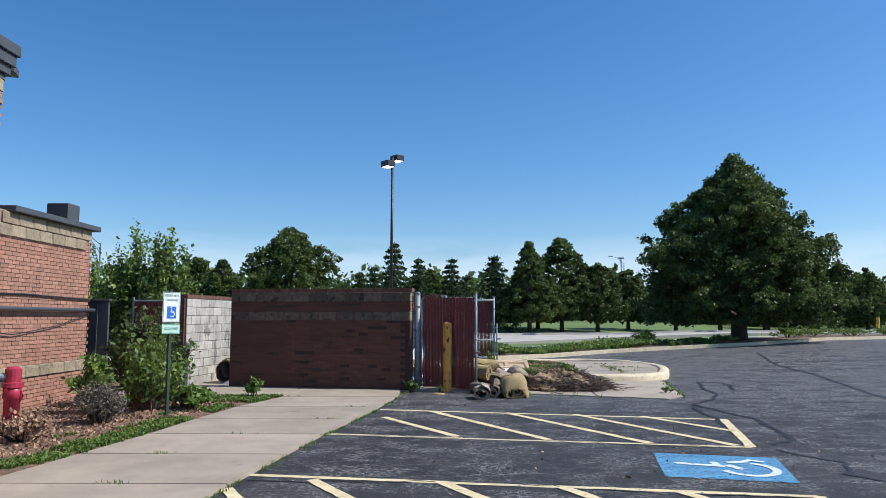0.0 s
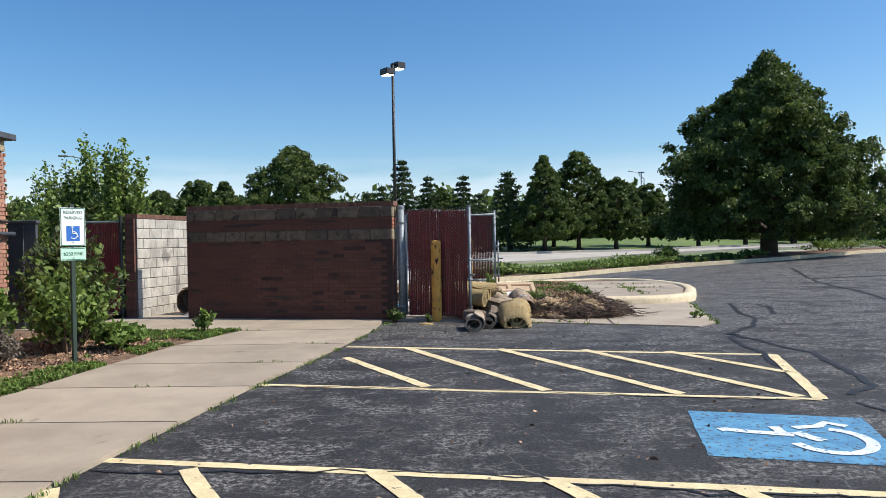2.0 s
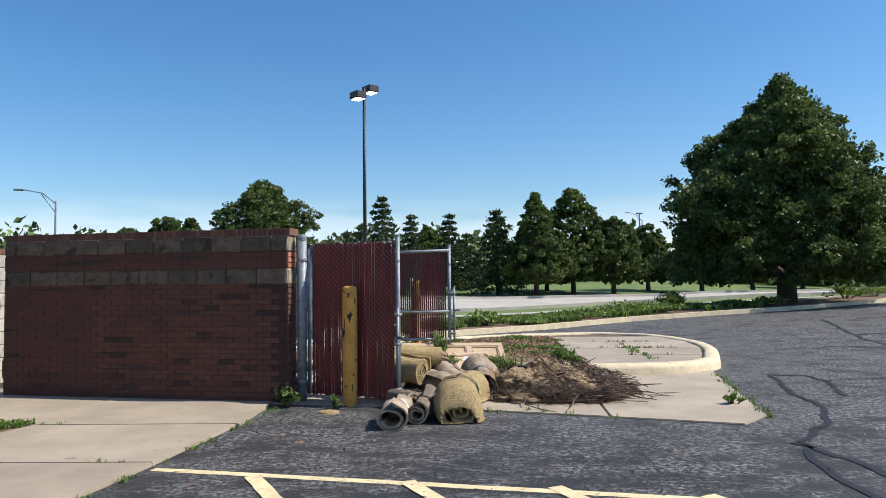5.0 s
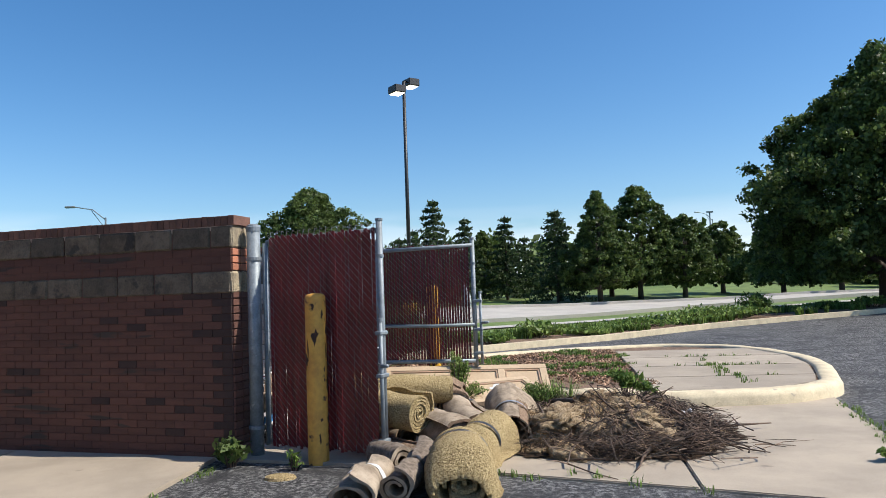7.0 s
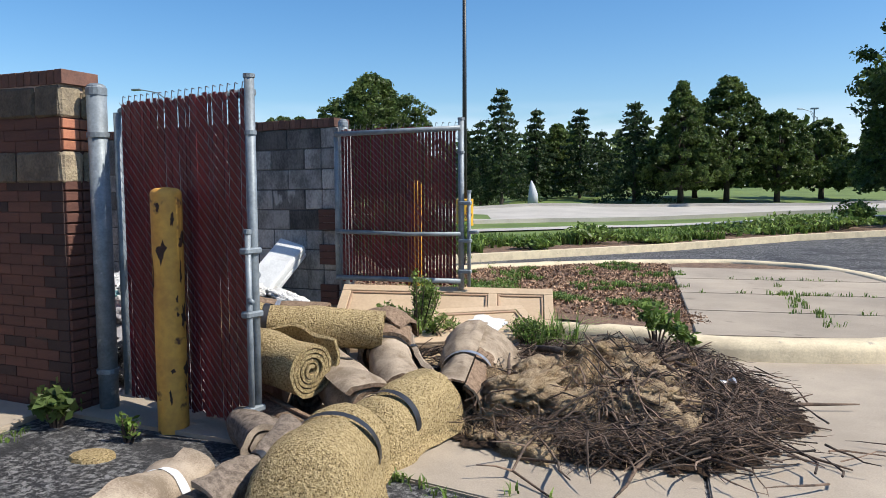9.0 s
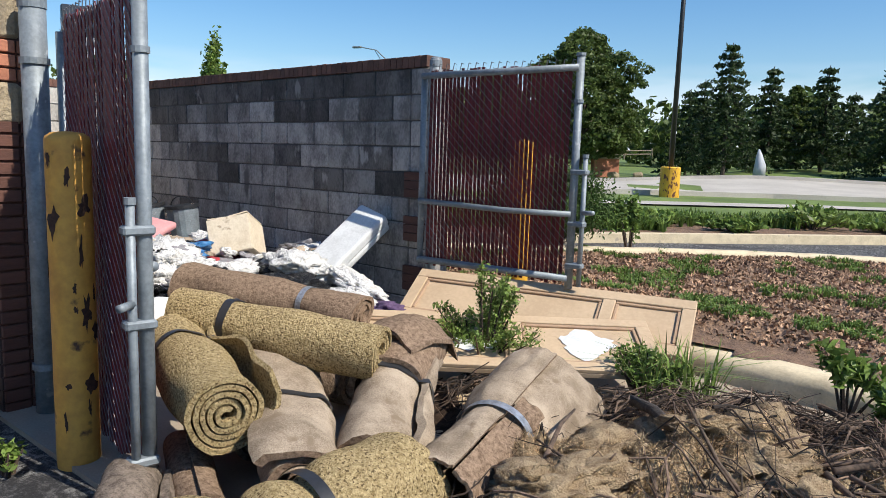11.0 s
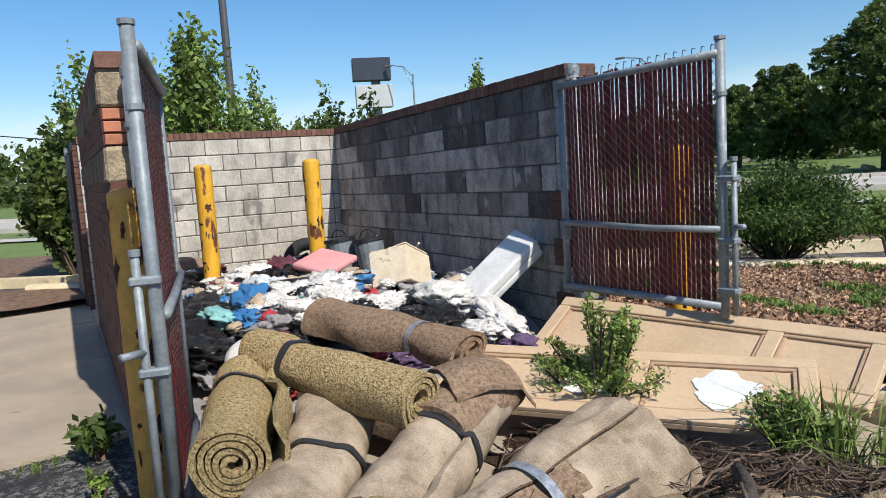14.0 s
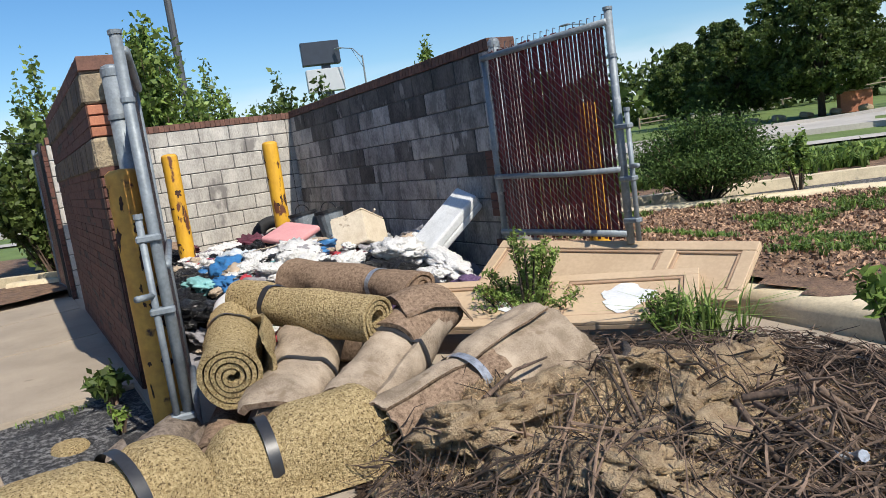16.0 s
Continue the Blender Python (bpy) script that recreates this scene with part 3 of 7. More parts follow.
def round_kerb(name, line, width, height, material, label):
    """A kerb with rounded shoulders swept along a line, to its right."""
    pts = []
    for p0, p1, p2, p3 in zip([line[0]] + line[:-2], line[:-1], line[1:], line[2:] + [line[-1]]):
        p0, p1, p2, p3 = (Vector((*p, 0)) for p in (p0, p1, p2, p3))
        k = max(2, int((p2 - p1).length / 0.2))
        pts += [0.5 * (2 * p1 + (p2 - p0) * q + (2 * p0 - 5 * p1 + 4 * p2 - p3) * q * q + (3 * p1 - p0 - 3 * p2 + p3) * q ** 3) for q in (i / k for i in range(k))]
    pts.append(Vector((*line[-1], 0)))
    section = [(0.0, -0.1), (0.005, height * 0.6), (0.03, height * 0.88), (0.075, height), (width - 0.04, height), (width, height - 0.03), (width, -0.1)]
    bm = bmesh.new()
    rows = []
    for i, p in enumerate(pts):
        d = (pts[min(i + 1, len(pts) - 1)] - pts[max(i - 1, 0)]).normalized()
        nrm = Vector((d.y, -d.x, 0))
        rows.append([bm.verts.new(p + nrm * (o + 0.012 * noise.noise((p.x * 2, p.y * 2, o))) + Vector((0, 0, z + 0.01 * noise.noise((p.x * 3, p.y * 3, z))))) for o, z in section])
    for a, b in zip(rows, rows[1:]):
        for k in range(len(section) - 1):
            bm.faces.new((a[k], b[k], b[k + 1], a[k + 1]))
    bm.faces.new(rows[0])
    bm.faces.new(rows[-1])
    bmesh.ops.recalc_face_normals(bm, faces=bm.faces)
    ob = part(name, bm, material, None, smooth=True)
    ob.data.set_sharp_from_angle(angle=radians(60))
    return tagged(ob, label, "kerb", kind="structure")


round_kerb("island_kerb", ISLAND[::-1], 0.27, 0.18, M_CURB, "cream-painted concrete kerb round the island")


def in_poly(x, y, poly):
    c = False
    for (ax, ay), (bx, by) in zip(poly, poly[1:] + poly[:1]):
        if (ay > y) != (by > y) and x < (bx - ax) * (y - ay) / (by - ay) + ax:
            c = not c
    return c


ISLAND_M = ISLAND + [(-8, 14.95), (-6.05, 14.9), (-6.05, 16.5), (-5.45, 19.68), (0.05, 18.68), (0.3, 18.4), (1.0, 18.44)]


def mulch_z(x, y):
    return 0.13 + 0.24 * math.exp(-((x - 0.9) / 1.6) ** 2 - ((y - 19.0) / 0.8) ** 2) + 0.03 * noise.noise((x * 1.3, y * 1.3, 0))


def kerb_gap(x, y):
    """Distance to the outer line of the island's kerb."""
    best = 9.0
    for (ax, ay), (bx, by) in zip(ISLAND, ISLAND[1:]):
        dx, dy = bx - ax, by - ay
        t = min(1.0, max(0.0, ((x - ax) * dx + (y - ay) * dy) / (dx * dx + dy * dy)))
        best = min(best, math.hypot(x - ax - t * dx, y - ay - t * dy))
    return best


grid_sheet("island_mulch", span(-8, 6.3, 0.1), span(15, 25, 0.1), mulch_z, M_MULCH, label="weedy bark mulch on the kerbed island", category="mulch",
           inside=lambda x, y: in_poly(x, y, ISLAND_M) and kerb_gap(x, y) > 0.12)
pads = tagged(new("island_pad"), "concrete pads of the island with grassy joints", "pavement", kind="structure")
for j, poly in enumerate(([(3.3, 18.1), (4.75, 18.2), (5.33, 18.72), (5.58, 19.4), (3.35, 19.4)], [(3.35, 19.42), (5.59, 19.42), (5.96, 20.7), (3.4, 20.7)],
                         [(3.4, 20.72), (5.97, 20.72), (6.11, 22.1), (3.45, 22.1)], [(3.45, 22.12), (6.11, 22.12), (5.88, 23.5), (3.5, 23.5)])):
    prism("slab", poly, 0.0, 0.165, M_CONCRETE, parent=pads, bevel=0.008)


# painted markings
def line_mark(a, b, w=0.1, z=0.004, material=M_YELLOW_LINE, group="hatched aisle lines"):
    a, b = Vector((*a, 0)), Vector((*b, 0))
    d = (b - a).normalized()
    s = Vector((-d.y, d.x, 0)) * w / 2
    bm = bmesh.new()
    k = max(2, int((b - a).length / 0.12))
    prev = None
    rng = random.Random(int(a.x * 1000 + b.y * 77))
    for i in range(k + 1):
        p = a.lerp(b, i / k)
        row = [bm.verts.new((*(p + s * (1 + rng.uniform(-0.12, 0.12))).xy, z)), bm.verts.new((*(p - s * (1 + rng.uniform(-0.12, 0.12))).xy, z))]
        if prev:
            bm.faces.new((prev[0], prev[1], row[1], row[0]))
        prev = row
    bmesh.ops.recalc_face_normals(bm, faces=bm.faces)
    return tagged(part("painted_line", bm, material, None), "worn pale yellow line painted on the asphalt", "road marking", group=group)


for a, b in (((-1.95, 7.29), (3.22, 6.46)), ((-2.4, 4.85), (2.65, 4.05)), ((-1.54, 9.81), (3.65, 8.87)), ((-1.07, 12.39), (4.23, 11.28))):
    line_mark(a, b, 0.1)
for a, b in (((3.22, 6.46), (2.65, 4.05)), ((3.65, 8.87), (4.23, 11.28)),
             ((-1.95, 6.7), (-0.85, 4.65)), ((-1.25, 7.06), (0.35, 4.45)), ((-0.04, 7.0), (1.5, 4.3)), ((1.05, 6.8), (2.5, 4.15)), ((2.07, 6.66), (2.85, 5.0)),
             ((-0.94, 11.45), (0.17, 9.6)), ((-0.21, 12.16), (1.32, 9.36)), ((0.99, 12.0), (2.52, 9.14)), ((2.06, 11.84), (3.52, 8.98)), ((3.07, 11.62), (3.91, 10.15))):
    line_mark(a, b, 0.12, 0.008)
blue = thing("accessible_bay_symbol", "blue painted square with white wheelchair symbol on asphalt", "road marking")
bq = [Vector((2.14, 7.26, 0)), Vector((3.31, 6.98, 0)), Vector((3.64, 8.21, 0)), Vector((2.38, 8.51, 0))]
bm = bmesh.new()
n = 24
rim = []
for i in range(4):
    for k in range(n):
        p = bq[i].lerp(bq[(i + 1) % 4], k / n)
        rim.append(bm.verts.new((p.x + 0.012 * noise.noise((p.x * 20, p.y * 20, 0)), p.y + 0.012 * noise.noise((p.x * 20, p.y * 20, 5)), 0.004)))
bm.faces.new(rim)
part("square", bm, M_BLUE_PAINT, blue)


def sym(u, v):
    """Place in the blue square: u across, v up, both 0 to 1."""
    return bq[0].lerp(bq[1], u).lerp(bq[3].lerp(bq[2], u), v)


def band(pts, w, z=0.009):
    bm = bmesh.new()
    prev = None
    for i, p in enumerate(pts):
        d = (pts[min(i + 1, len(pts) - 1)] - pts[max(i - 1, 0)]).normalized()
        s = Vector((-d.y, d.x, 0)) * w / 2
        row = [bm.verts.new((*(p + s).xy, z)), bm.verts.new((*(p - s).xy, z))]
        if prev:
            bm.faces.new((prev[0], row[0], row[1], prev[1]))
        prev = row
    bmesh.ops.recalc_face_normals(bm, faces=bm.faces)
    return bm


part("wheel_arc", band([sym(0.70 + 0.21 * math.cos(a), 0.42 + 0.25 * math.sin(a)) for a in np.linspace(-2.75, 1.35, 22)], 0.085), M_WHITE_PAINT, blue)
part("figure_back", band([sym(0.13, 0.53), sym(0.17, 0.55), sym(0.3, 0.52), sym(0.53, 0.5)], 0.095, 0.0095), M_WHITE_PAINT, blue)
part("figure_seat", band([sym(0.55, 0.56), sym(0.60, 0.47), sym(0.66, 0.4)], 0.1, 0.0095), M_WHITE_PAINT, blue)
part("figure_legs", band([sym(0.56, 0.66), sym(0.70, 0.72), sym(0.76, 0.82), sym(0.86, 0.75)], 0.085, 0.010), M_WHITE_PAINT, blue)
part("figure_arm", band([sym(0.47, 0.53), sym(0.45, 0.66)], 0.08, 0.0105), M_WHITE_PAINT, blue)


def crack(pts, w, seed):
    rng = random.Random(seed)
    line = []
    for a, b in zip(pts, pts[1:]):
        a, b = Vector((*a, 0)), Vector((*b, 0))
        k = max(2, int((b - a).length / 0.15))
        for i in range(k):
            p = a.lerp(b, i / k)
            line.append(p + Vector((rng.gauss(0, 0.025), rng.gauss(0, 0.025), 0)))
    line.append(Vector((*pts[-1], 0)))
    bm = band(line, w, 0.0)
    for v in bm.verts:
        v.co.z = gz(v.co.x, v.co.y) + 0.006
    return tagged(part("crack_seal", bm, M_CRACK, None), "dark tar-sealed crack wandering across the asphalt", "crack", kind="structure")


for i, (pts, w) in enumerate((([(6.16, 15.86), (6.5, 16.8), (6.6, 17.7), (6.1, 17.85), (5.6, 16.0), (5.53, 15.02), (5.16, 14.25), (4.4, 13.2), (4.16, 12.1), (4.14, 11.36), (4.0, 10.5), (3.82, 9.9)], 0.075),
                              ([(4.41, 13.19), (4.55, 12.59), (4.62, 11.8), (4.75, 11.38), (4.64, 10.72), (4.52, 10.04), (4.39, 9.45), (3.99, 9.04)], 0.085),
                              ([(3.83, 8.77), (3.95, 8.45), (4.29, 7.97), (3.96, 7.36), (4.5, 6.6), (6, 5)], 0.05),
                              ([(12.0, 28.3), (10.55, 23.5), (10.3, 20.8), (9.35, 17.4), (8.65, 15), (8.2, 12.6), (7.5, 9)], 0.1), ([(9.0, 22.2), (10.5, 21.6), (12.3, 22.3), (16, 22.0)], 0.12),
                              ([(7.0, 11.5), (8.3, 12.8), (10.5, 13.2), (13, 14.5)], 0.05), ([(11, 24.5), (15, 25), (22, 28)], 0.16), ([(6.6, 17.2), (7.6, 17.4), (9.3, 17.2)], 0.04),
                              ([(-1.9, 7.0), (0.5, 6.95), (1.6, 6.62), (3.2, 6.4)], 0.025), ([(-2.0, 4.75), (0.2, 4.5), (2.6, 4.12)], 0.03), ([(-1.4, 9.75), (0.6, 9.45), (2.2, 9.1), (3.6, 8.82)], 0.022))):
    crack(pts, w, i)

# ---- walls of the enclosure (local x to the east, y into the enclosure) ----
E = pose(-0.72, 15.48, 0, 0, 0, -10.5)


def piece_mesh(name, size, material, bevel=0.006, rough=0.0, seed=0):
    bm = box(size, bevel=bevel)
    rng = random.Random(seed)
    for v in bm.verts:
        v.co += Vector([rng.uniform(-rough, rough) for _ in range(3)])
    me = bpy.data.meshes.new(name)
    bm.to_mesh(me)
    bm.free()
    me.materials.append(material)
    return me


def put_piece(name, me, parent, m):
    ob = new(name, me)
    ob.parent = parent
    ob.matrix_local = m
    return ob


def joined_boxes(name, boxes, material, parent):
    """Many plain boxes (centre, size, turn) as one mesh."""
    verts, faces = [], []
    for (c, s, rot) in boxes:
        k = len(verts)
        ca, sa = math.cos(rot), math.sin(rot)
        for dz in (-0.5, 0.5):
            for dx, dy in ((-0.5, -0.5), (0.5, -0.5), (0.5, 0.5), (-0.5, 0.5)):
                x, y = dx * s[0], dy * s[1]
                verts.append((c[0] + ca * x - sa * y, c[1] + sa * x + ca * y, c[2] + dz * s[2]))
        faces += [(k, k + 3, k + 2, k + 1), (k + 4, k + 5, k + 6, k + 7), (k, k + 1, k + 5, k + 4), (k + 1, k + 2, k + 6, k + 5), (k + 2, k + 3, k + 7, k + 6), (k + 3, k, k + 4, k + 7)]
    me = bpy.data.meshes.new(name)
    me.from_pydata(verts, [], faces)
    me.materials.append(material)
    ob = new(name, me)
    ob.parent = parent
    ob["kind"] = "stuff"
    return ob


def wall_core(name, size, centre, label, material=M_BLOCK_MORTAR):
    ob = part(name, box(size, Matrix.Translation(centre)), material, None)
    ob.matrix_world = E
    return tagged(ob, label, "wall", kind="structure")


CH = 0.2025
block_full = [piece_mesh("block", (0.396, 0.256, 0.192), M_BLOCK, 0.007, 0.002, i) for i in range(3)]
block_dark = [piece_mesh("block", (0.396, 0.256, 0.192), M_BLOCK_DARK, 0.007, 0.002, i) for i in range(3)]
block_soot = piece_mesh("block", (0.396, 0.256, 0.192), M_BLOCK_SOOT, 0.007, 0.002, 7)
block_half = piece_mesh("block", (0.196, 0.256, 0.192), M_BLOCK, 0.007)
block_half_dark = piece_mesh("block", (0.196, 0.256, 0.192), M_BLOCK_DARK, 0.007)
cap_brick = piece_mesh("cap_brick", (0.063, 0.272, 0.088), M_CAP, 0.003, 0.002)
dark_shadow_half = piece_mesh("brick", (0.097, 0.05, 0.0635), M_BRICK_DARK_SHADOW, 0.002, 0.0005)
dark_shadow_full = piece_mesh("brick", (0.199, 0.05, 0.0635), M_BRICK_DARK_SHADOW, 0.002, 0.0005)
half_brick = piece_mesh("brick", (0.097, 0.05, 0.0635), M_BRICK_SHADE, 0.002, 0.0005)
full_brick = piece_mesh("brick", (0.199, 0.05, 0.0635), M_BRICK_SHADE, 0.002, 0.0005)
# end bricks: shaded tone low down, sunlit tone between the stone bands
end_brick = [piece_mesh("brick", (0.05, 0.118, 0.0575), q, 0.004, 0.001) for q in (M_BRICK_SHADE, M_BRICK_SUN)]
# face stones use the shade-coloured copy, the sunlit end keeps the pale stone
stone_block = [piece_mesh("stone", (0.396, 0.07, 0.192), M_STONE_SHADE, 0.014, 0.006, i) for i in range(3)]
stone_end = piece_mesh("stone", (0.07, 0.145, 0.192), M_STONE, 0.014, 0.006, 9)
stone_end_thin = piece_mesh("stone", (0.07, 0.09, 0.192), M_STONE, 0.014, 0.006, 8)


def courses(wall, length, depth_centre, start, axis, count, full, half, top=None):
    """Running-bond block courses along local x (axis 0) or y (axis 1)."""
    rng = random.Random(int(length * 100))
    for c in range(count):
        z = CH * (c + 0.5)
        pos = start
        first = c % 2
        while pos < start + length - 0.05:
            w = 0.203 if first else 0.406
            first = False
            if pos + w > start + length + 0.02:
                w = 0.203
            me = rng.choice(full) if w > 0.3 else half
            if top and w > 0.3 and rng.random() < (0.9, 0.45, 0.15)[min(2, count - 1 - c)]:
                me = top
            mid = pos + w / 2
            m = pose(mid, depth_centre + rng.uniform(-0.002, 0.002), z) if axis == 0 else pose(depth_centre + rng.uniform(-0.002, 0.002), mid, z, 0, 0, 90)
            put_piece("block", me, wall, m)
            pos += w


def caps(wall, a, b, across, z, axis):
    k = int((b - a) / 0.0665)
    rng = random.Random(k)
    for i in range(k):
        p = a + (i + 0.5) * (b - a) / k
        m = pose(p, across, z + rng.uniform(-0.002, 0.002)) if axis == 0 else pose(across, p, z + rng.uniform(-0.002, 0.002), 0, 0, 90)
        put_piece("cap_brick", cap_brick, wall, m)


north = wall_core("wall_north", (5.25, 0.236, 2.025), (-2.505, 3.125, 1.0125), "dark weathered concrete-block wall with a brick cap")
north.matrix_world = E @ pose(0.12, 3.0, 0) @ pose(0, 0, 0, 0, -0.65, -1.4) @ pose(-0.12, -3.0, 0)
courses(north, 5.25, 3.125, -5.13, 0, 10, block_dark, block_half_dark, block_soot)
caps(north, -5.13, 0.12, 3.125, 2.072, 0)
for z in (0.3, 0.7, 1.05):
    for k in range(3):
        put_piece("brick", full_brick, north, pose(0.02, 2.985, z + 0.0675 * k))
west = wall_core("wall_west", (0.236, 3.2, 2.025), (-5.26, 1.6, 1.0125), "sunlit grey concrete-block wall with a brick cap")
west.matrix_world = E @ Matrix.Diagonal((1, 1, 0.966, 1))
courses(west, 3.2, -5.26, 0.0, 1, 10, block_full, block_half)
caps(west, 0.0, 3.2, -5.26, 2.072, 1)
for k in range(30):
    put_piece("brick", full_brick, west, pose(-5.27, -0.028, 0.034 + 0.0675 * k))
south = wall_core("wall_south", (4.05, 0.25, 2.025), (-2.035, 0.127, 1.0125), "dark red brick wall with two bands of split stone", M_RED_MORTAR)
joined = []
for c in range(28):
    z = 0.034 + 0.0675 * c
    if c in (22, 23, 24):
        z = 1.462 + CH + 0.034 + 0.0675 * (c - 22)
    elif c > 21:
        continue
    pos = -4.07
    first = c % 2
    while pos < -0.03:
        w = 0.101 if first else 0.203
        first = False
        if pos + w > 0.02:
            w = 0.101
        mid = pos + w / 2
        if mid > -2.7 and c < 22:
            # last 0.12 m: gate-side shadow as brick colour; elsewhere random dark bricks
            put_piece("brick", ((dark_shadow_full if w > 0.15 else dark_shadow_half) if mid > -0.12 or random.random() < 0.06 else (full_brick if w > 0.15 else half_brick)), south, pose(mid, 0.0215 - 0.003 * random.random(), z))
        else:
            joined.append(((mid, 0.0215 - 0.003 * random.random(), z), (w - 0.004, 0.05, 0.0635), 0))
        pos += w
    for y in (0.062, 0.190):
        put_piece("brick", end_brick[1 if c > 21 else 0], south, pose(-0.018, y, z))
joined_boxes("brickwork", joined, M_BRICK_SHADE, south)
rng = random.Random(4)
for z in (1.462 + CH / 2, 1.462 + 2 * CH + CH / 2):
    pos = -4.07
    if z > 1.8:
        pos += 0.2
        put_piece("stone", piece_mesh("stone", (0.19, 0.07, 0.192), M_STONE_SHADE, 0.014, 0.005, 3), south, pose(-3.97, 0.018, z))
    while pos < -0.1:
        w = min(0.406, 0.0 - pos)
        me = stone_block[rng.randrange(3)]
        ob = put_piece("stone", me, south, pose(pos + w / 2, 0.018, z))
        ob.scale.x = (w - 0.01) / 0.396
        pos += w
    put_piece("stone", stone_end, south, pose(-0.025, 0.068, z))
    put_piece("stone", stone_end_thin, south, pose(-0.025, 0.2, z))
inner = wall_core("wall_south_inner", (4.04, 0.02, 2.02), (-2.035, 0.264, 1.0125), "grey concrete-block inner face of the brick wall")
caps(south, -4.07, 0.03, 0.127, 2.112, 0)
south_cap_base = part("cap_bed", box((4.06, 0.262, 0.04), Matrix.Translation((-2.03, 0.128, 2.05))), M_MORTAR, south)


# ---- gates, posts, bollards ----
def post(base, r, h, name="gate_post"):
    t = thing(name, "grey galvanised steel gate post with a domed cap", "post", m=Matrix.Translation(base))
    part("pole", tube([(0, 0, -0.1), (0, 0, h)], r, 16), M_GALV, t, smooth=True)
    bm = bmesh.new()
    prof = [(r * 1.07, 0), (r * 1.07, 0.045), (r * 0.98, 0.05), (r * 0.93, 0.06), (r * 0.6, 0.072), (0.01, 0.076)]
    bm_tube(bm, [(0, 0, h - 0.04 + z) for q, z in prof], [q for q, z in prof], 16)
    part("cap", bm, M_GALV, t)
    for z in (0.25, h - 0.3):
        part("hinge_band", tube([(0, 0, z), (0, 0, z + 0.03)], r * 1.15, 16), M_GALV, t)
    return t


def gate(a, b, z0, z1, mid, label, rod_side, mid_side=-1, sag=0.0, rod_x=0.02, rod_y=0.055, slat_w=0.0305):
    """A chain-link gate leaf with upright slats, from its hinge a to its free end b."""
    a, b = Vector((*a, 0)), Vector((*b, 0))
    L = (b - a).length
    ang = math.degrees(math.atan2(b.y - a.y, b.x - a.x))
    t = thing("chain_link_gate", label, "gate", group="gate leaves", m=pose(a.x, a.y, 0, 0, sag, ang))
    fr = 0.024
    part("hinge_stile", tube([(0, 0, z0), (0, 0, z1 - 0.06)], fr, 10), M_GALV, t, smooth=True)
    part("end_stile", tube([(L, 0, z0 - 0.04), (L, 0, z1 + 0.06)], fr * 1.15, 10), M_GALV, t, smooth=True)
    part("stile_cap", tube([(L, 0, z1 + 0.055), (L, 0, z1 + 0.075)], fr * 1.35, 10), M_GALV, t)
    part("top_rail", tube([(0, mid_side * 0.026, z1 - 0.05), (L, mid_side * 0.026, z1 - 0.02)], fr, 10), M_GALV, t, smooth=True)
    part("bottom_rail", tube([(0, mid_side * 0.026, z0 + 0.03), (L, mid_side * 0.026, z0 + 0.03)], fr, 10), M_GALV, t, smooth=True)
    if mid:
        part("mid_rail", tube([(0, mid_side * 0.03, mid + 0.01), (L * 0.6, mid_side * 0.03, mid - 0.008), (L, mid_side * 0.03, mid)], fr * 0.85, 10), M_GALV, t, smooth=True)
    n = int((L - 0.09) / 0.0335)
    rr = random.Random(int(L * 1000))
    sm = piece_mesh("slat", (slat_w, 0.006, z1 - z0 - 0.005), M_SLAT, 0.001)
    for i in range(n):
        x = 0.05 + (i + 0.5) * (L - 0.1) / n
        put_piece("slat", sm, t, pose(x, rr.uniform(-0.002, 0.002), (z0 + z1) / 2 - 0.003 + rr.uniform(-0.02, 0.012), rr.uniform(-0.3, 0.3), rr.uniform(-0.25, 0.25), rr.uniform(-7, 7)))
    bm = bmesh.new()
    H = z1 - z0
    step = 0.062
    for sgn, off in ((1, 0.009), (-1, -0.009)):
        k = -H
        while k < L + H:
            pts = []
            x0, x1 = (k, k + H) if sgn > 0 else (k + H, k)
            p, q = Vector((x0, off, z0)), Vector((x1, off, z1))
            d = q - p
            lo, hi = 0.0, 1.0
            ta, tb = sorted(((0.03 - p.x) / d.x, (L - 0.02 - p.x) / d.x))
            lo, hi = max(lo, ta), min(hi, tb)
            if hi - lo > 0.01:
                bm_tube(bm, [p + d * lo, p + d * hi], 0.0019, 4, False)
            k += step
    k = 0.06
    while k < L - 0.03:
        bm_tube(bm, [(k, 0, z1 - 0.02), (k + 0.012, 0, z1 + 0.038)], 0.0028, 4)
        bm_tube(bm, [(k + 0.012, 0, z1 + 0.038), (k + 0.03, 0.004, z1 + 0.03)], 0.0028, 4)
        k += step
    part("chain_link", bm, M_WIRE, t, "zinc wire mesh")
    rod_z1 = z0 + (z1 - z0) * 0.585
    y = rod_side * rod_y
    rod = part("drop_rod", tube([(L + rod_x, y, z0 - 0.02), (L + rod_x, y, rod_z1)], 0.017, 10), M_GALV, t, smooth=True)
    part("rod_tip", tube([(L + rod_x, y, rod_z1 - 0.005), (L + rod_x, y, rod_z1 + 0.02)], 0.022, 10), M_GALV, rod)
    part("rod_handle", tube([(L + rod_x, y, rod_z1 - 0.37), (L + rod_x + 0.1, y + rod_side * 0.07, rod_z1 - 0.36)], 0.016, 8), M_GALV, t, smooth=True)
    for z in (z0 + 0.12, rod_z1 - 0.45, rod_z1 - 0.1):
        part("clamp", box((0.045 + rod_x, 0.06 + rod_y, 0.036), pose(L + rod_x / 2, y / 2, z), 0.008), M_GALV, t)
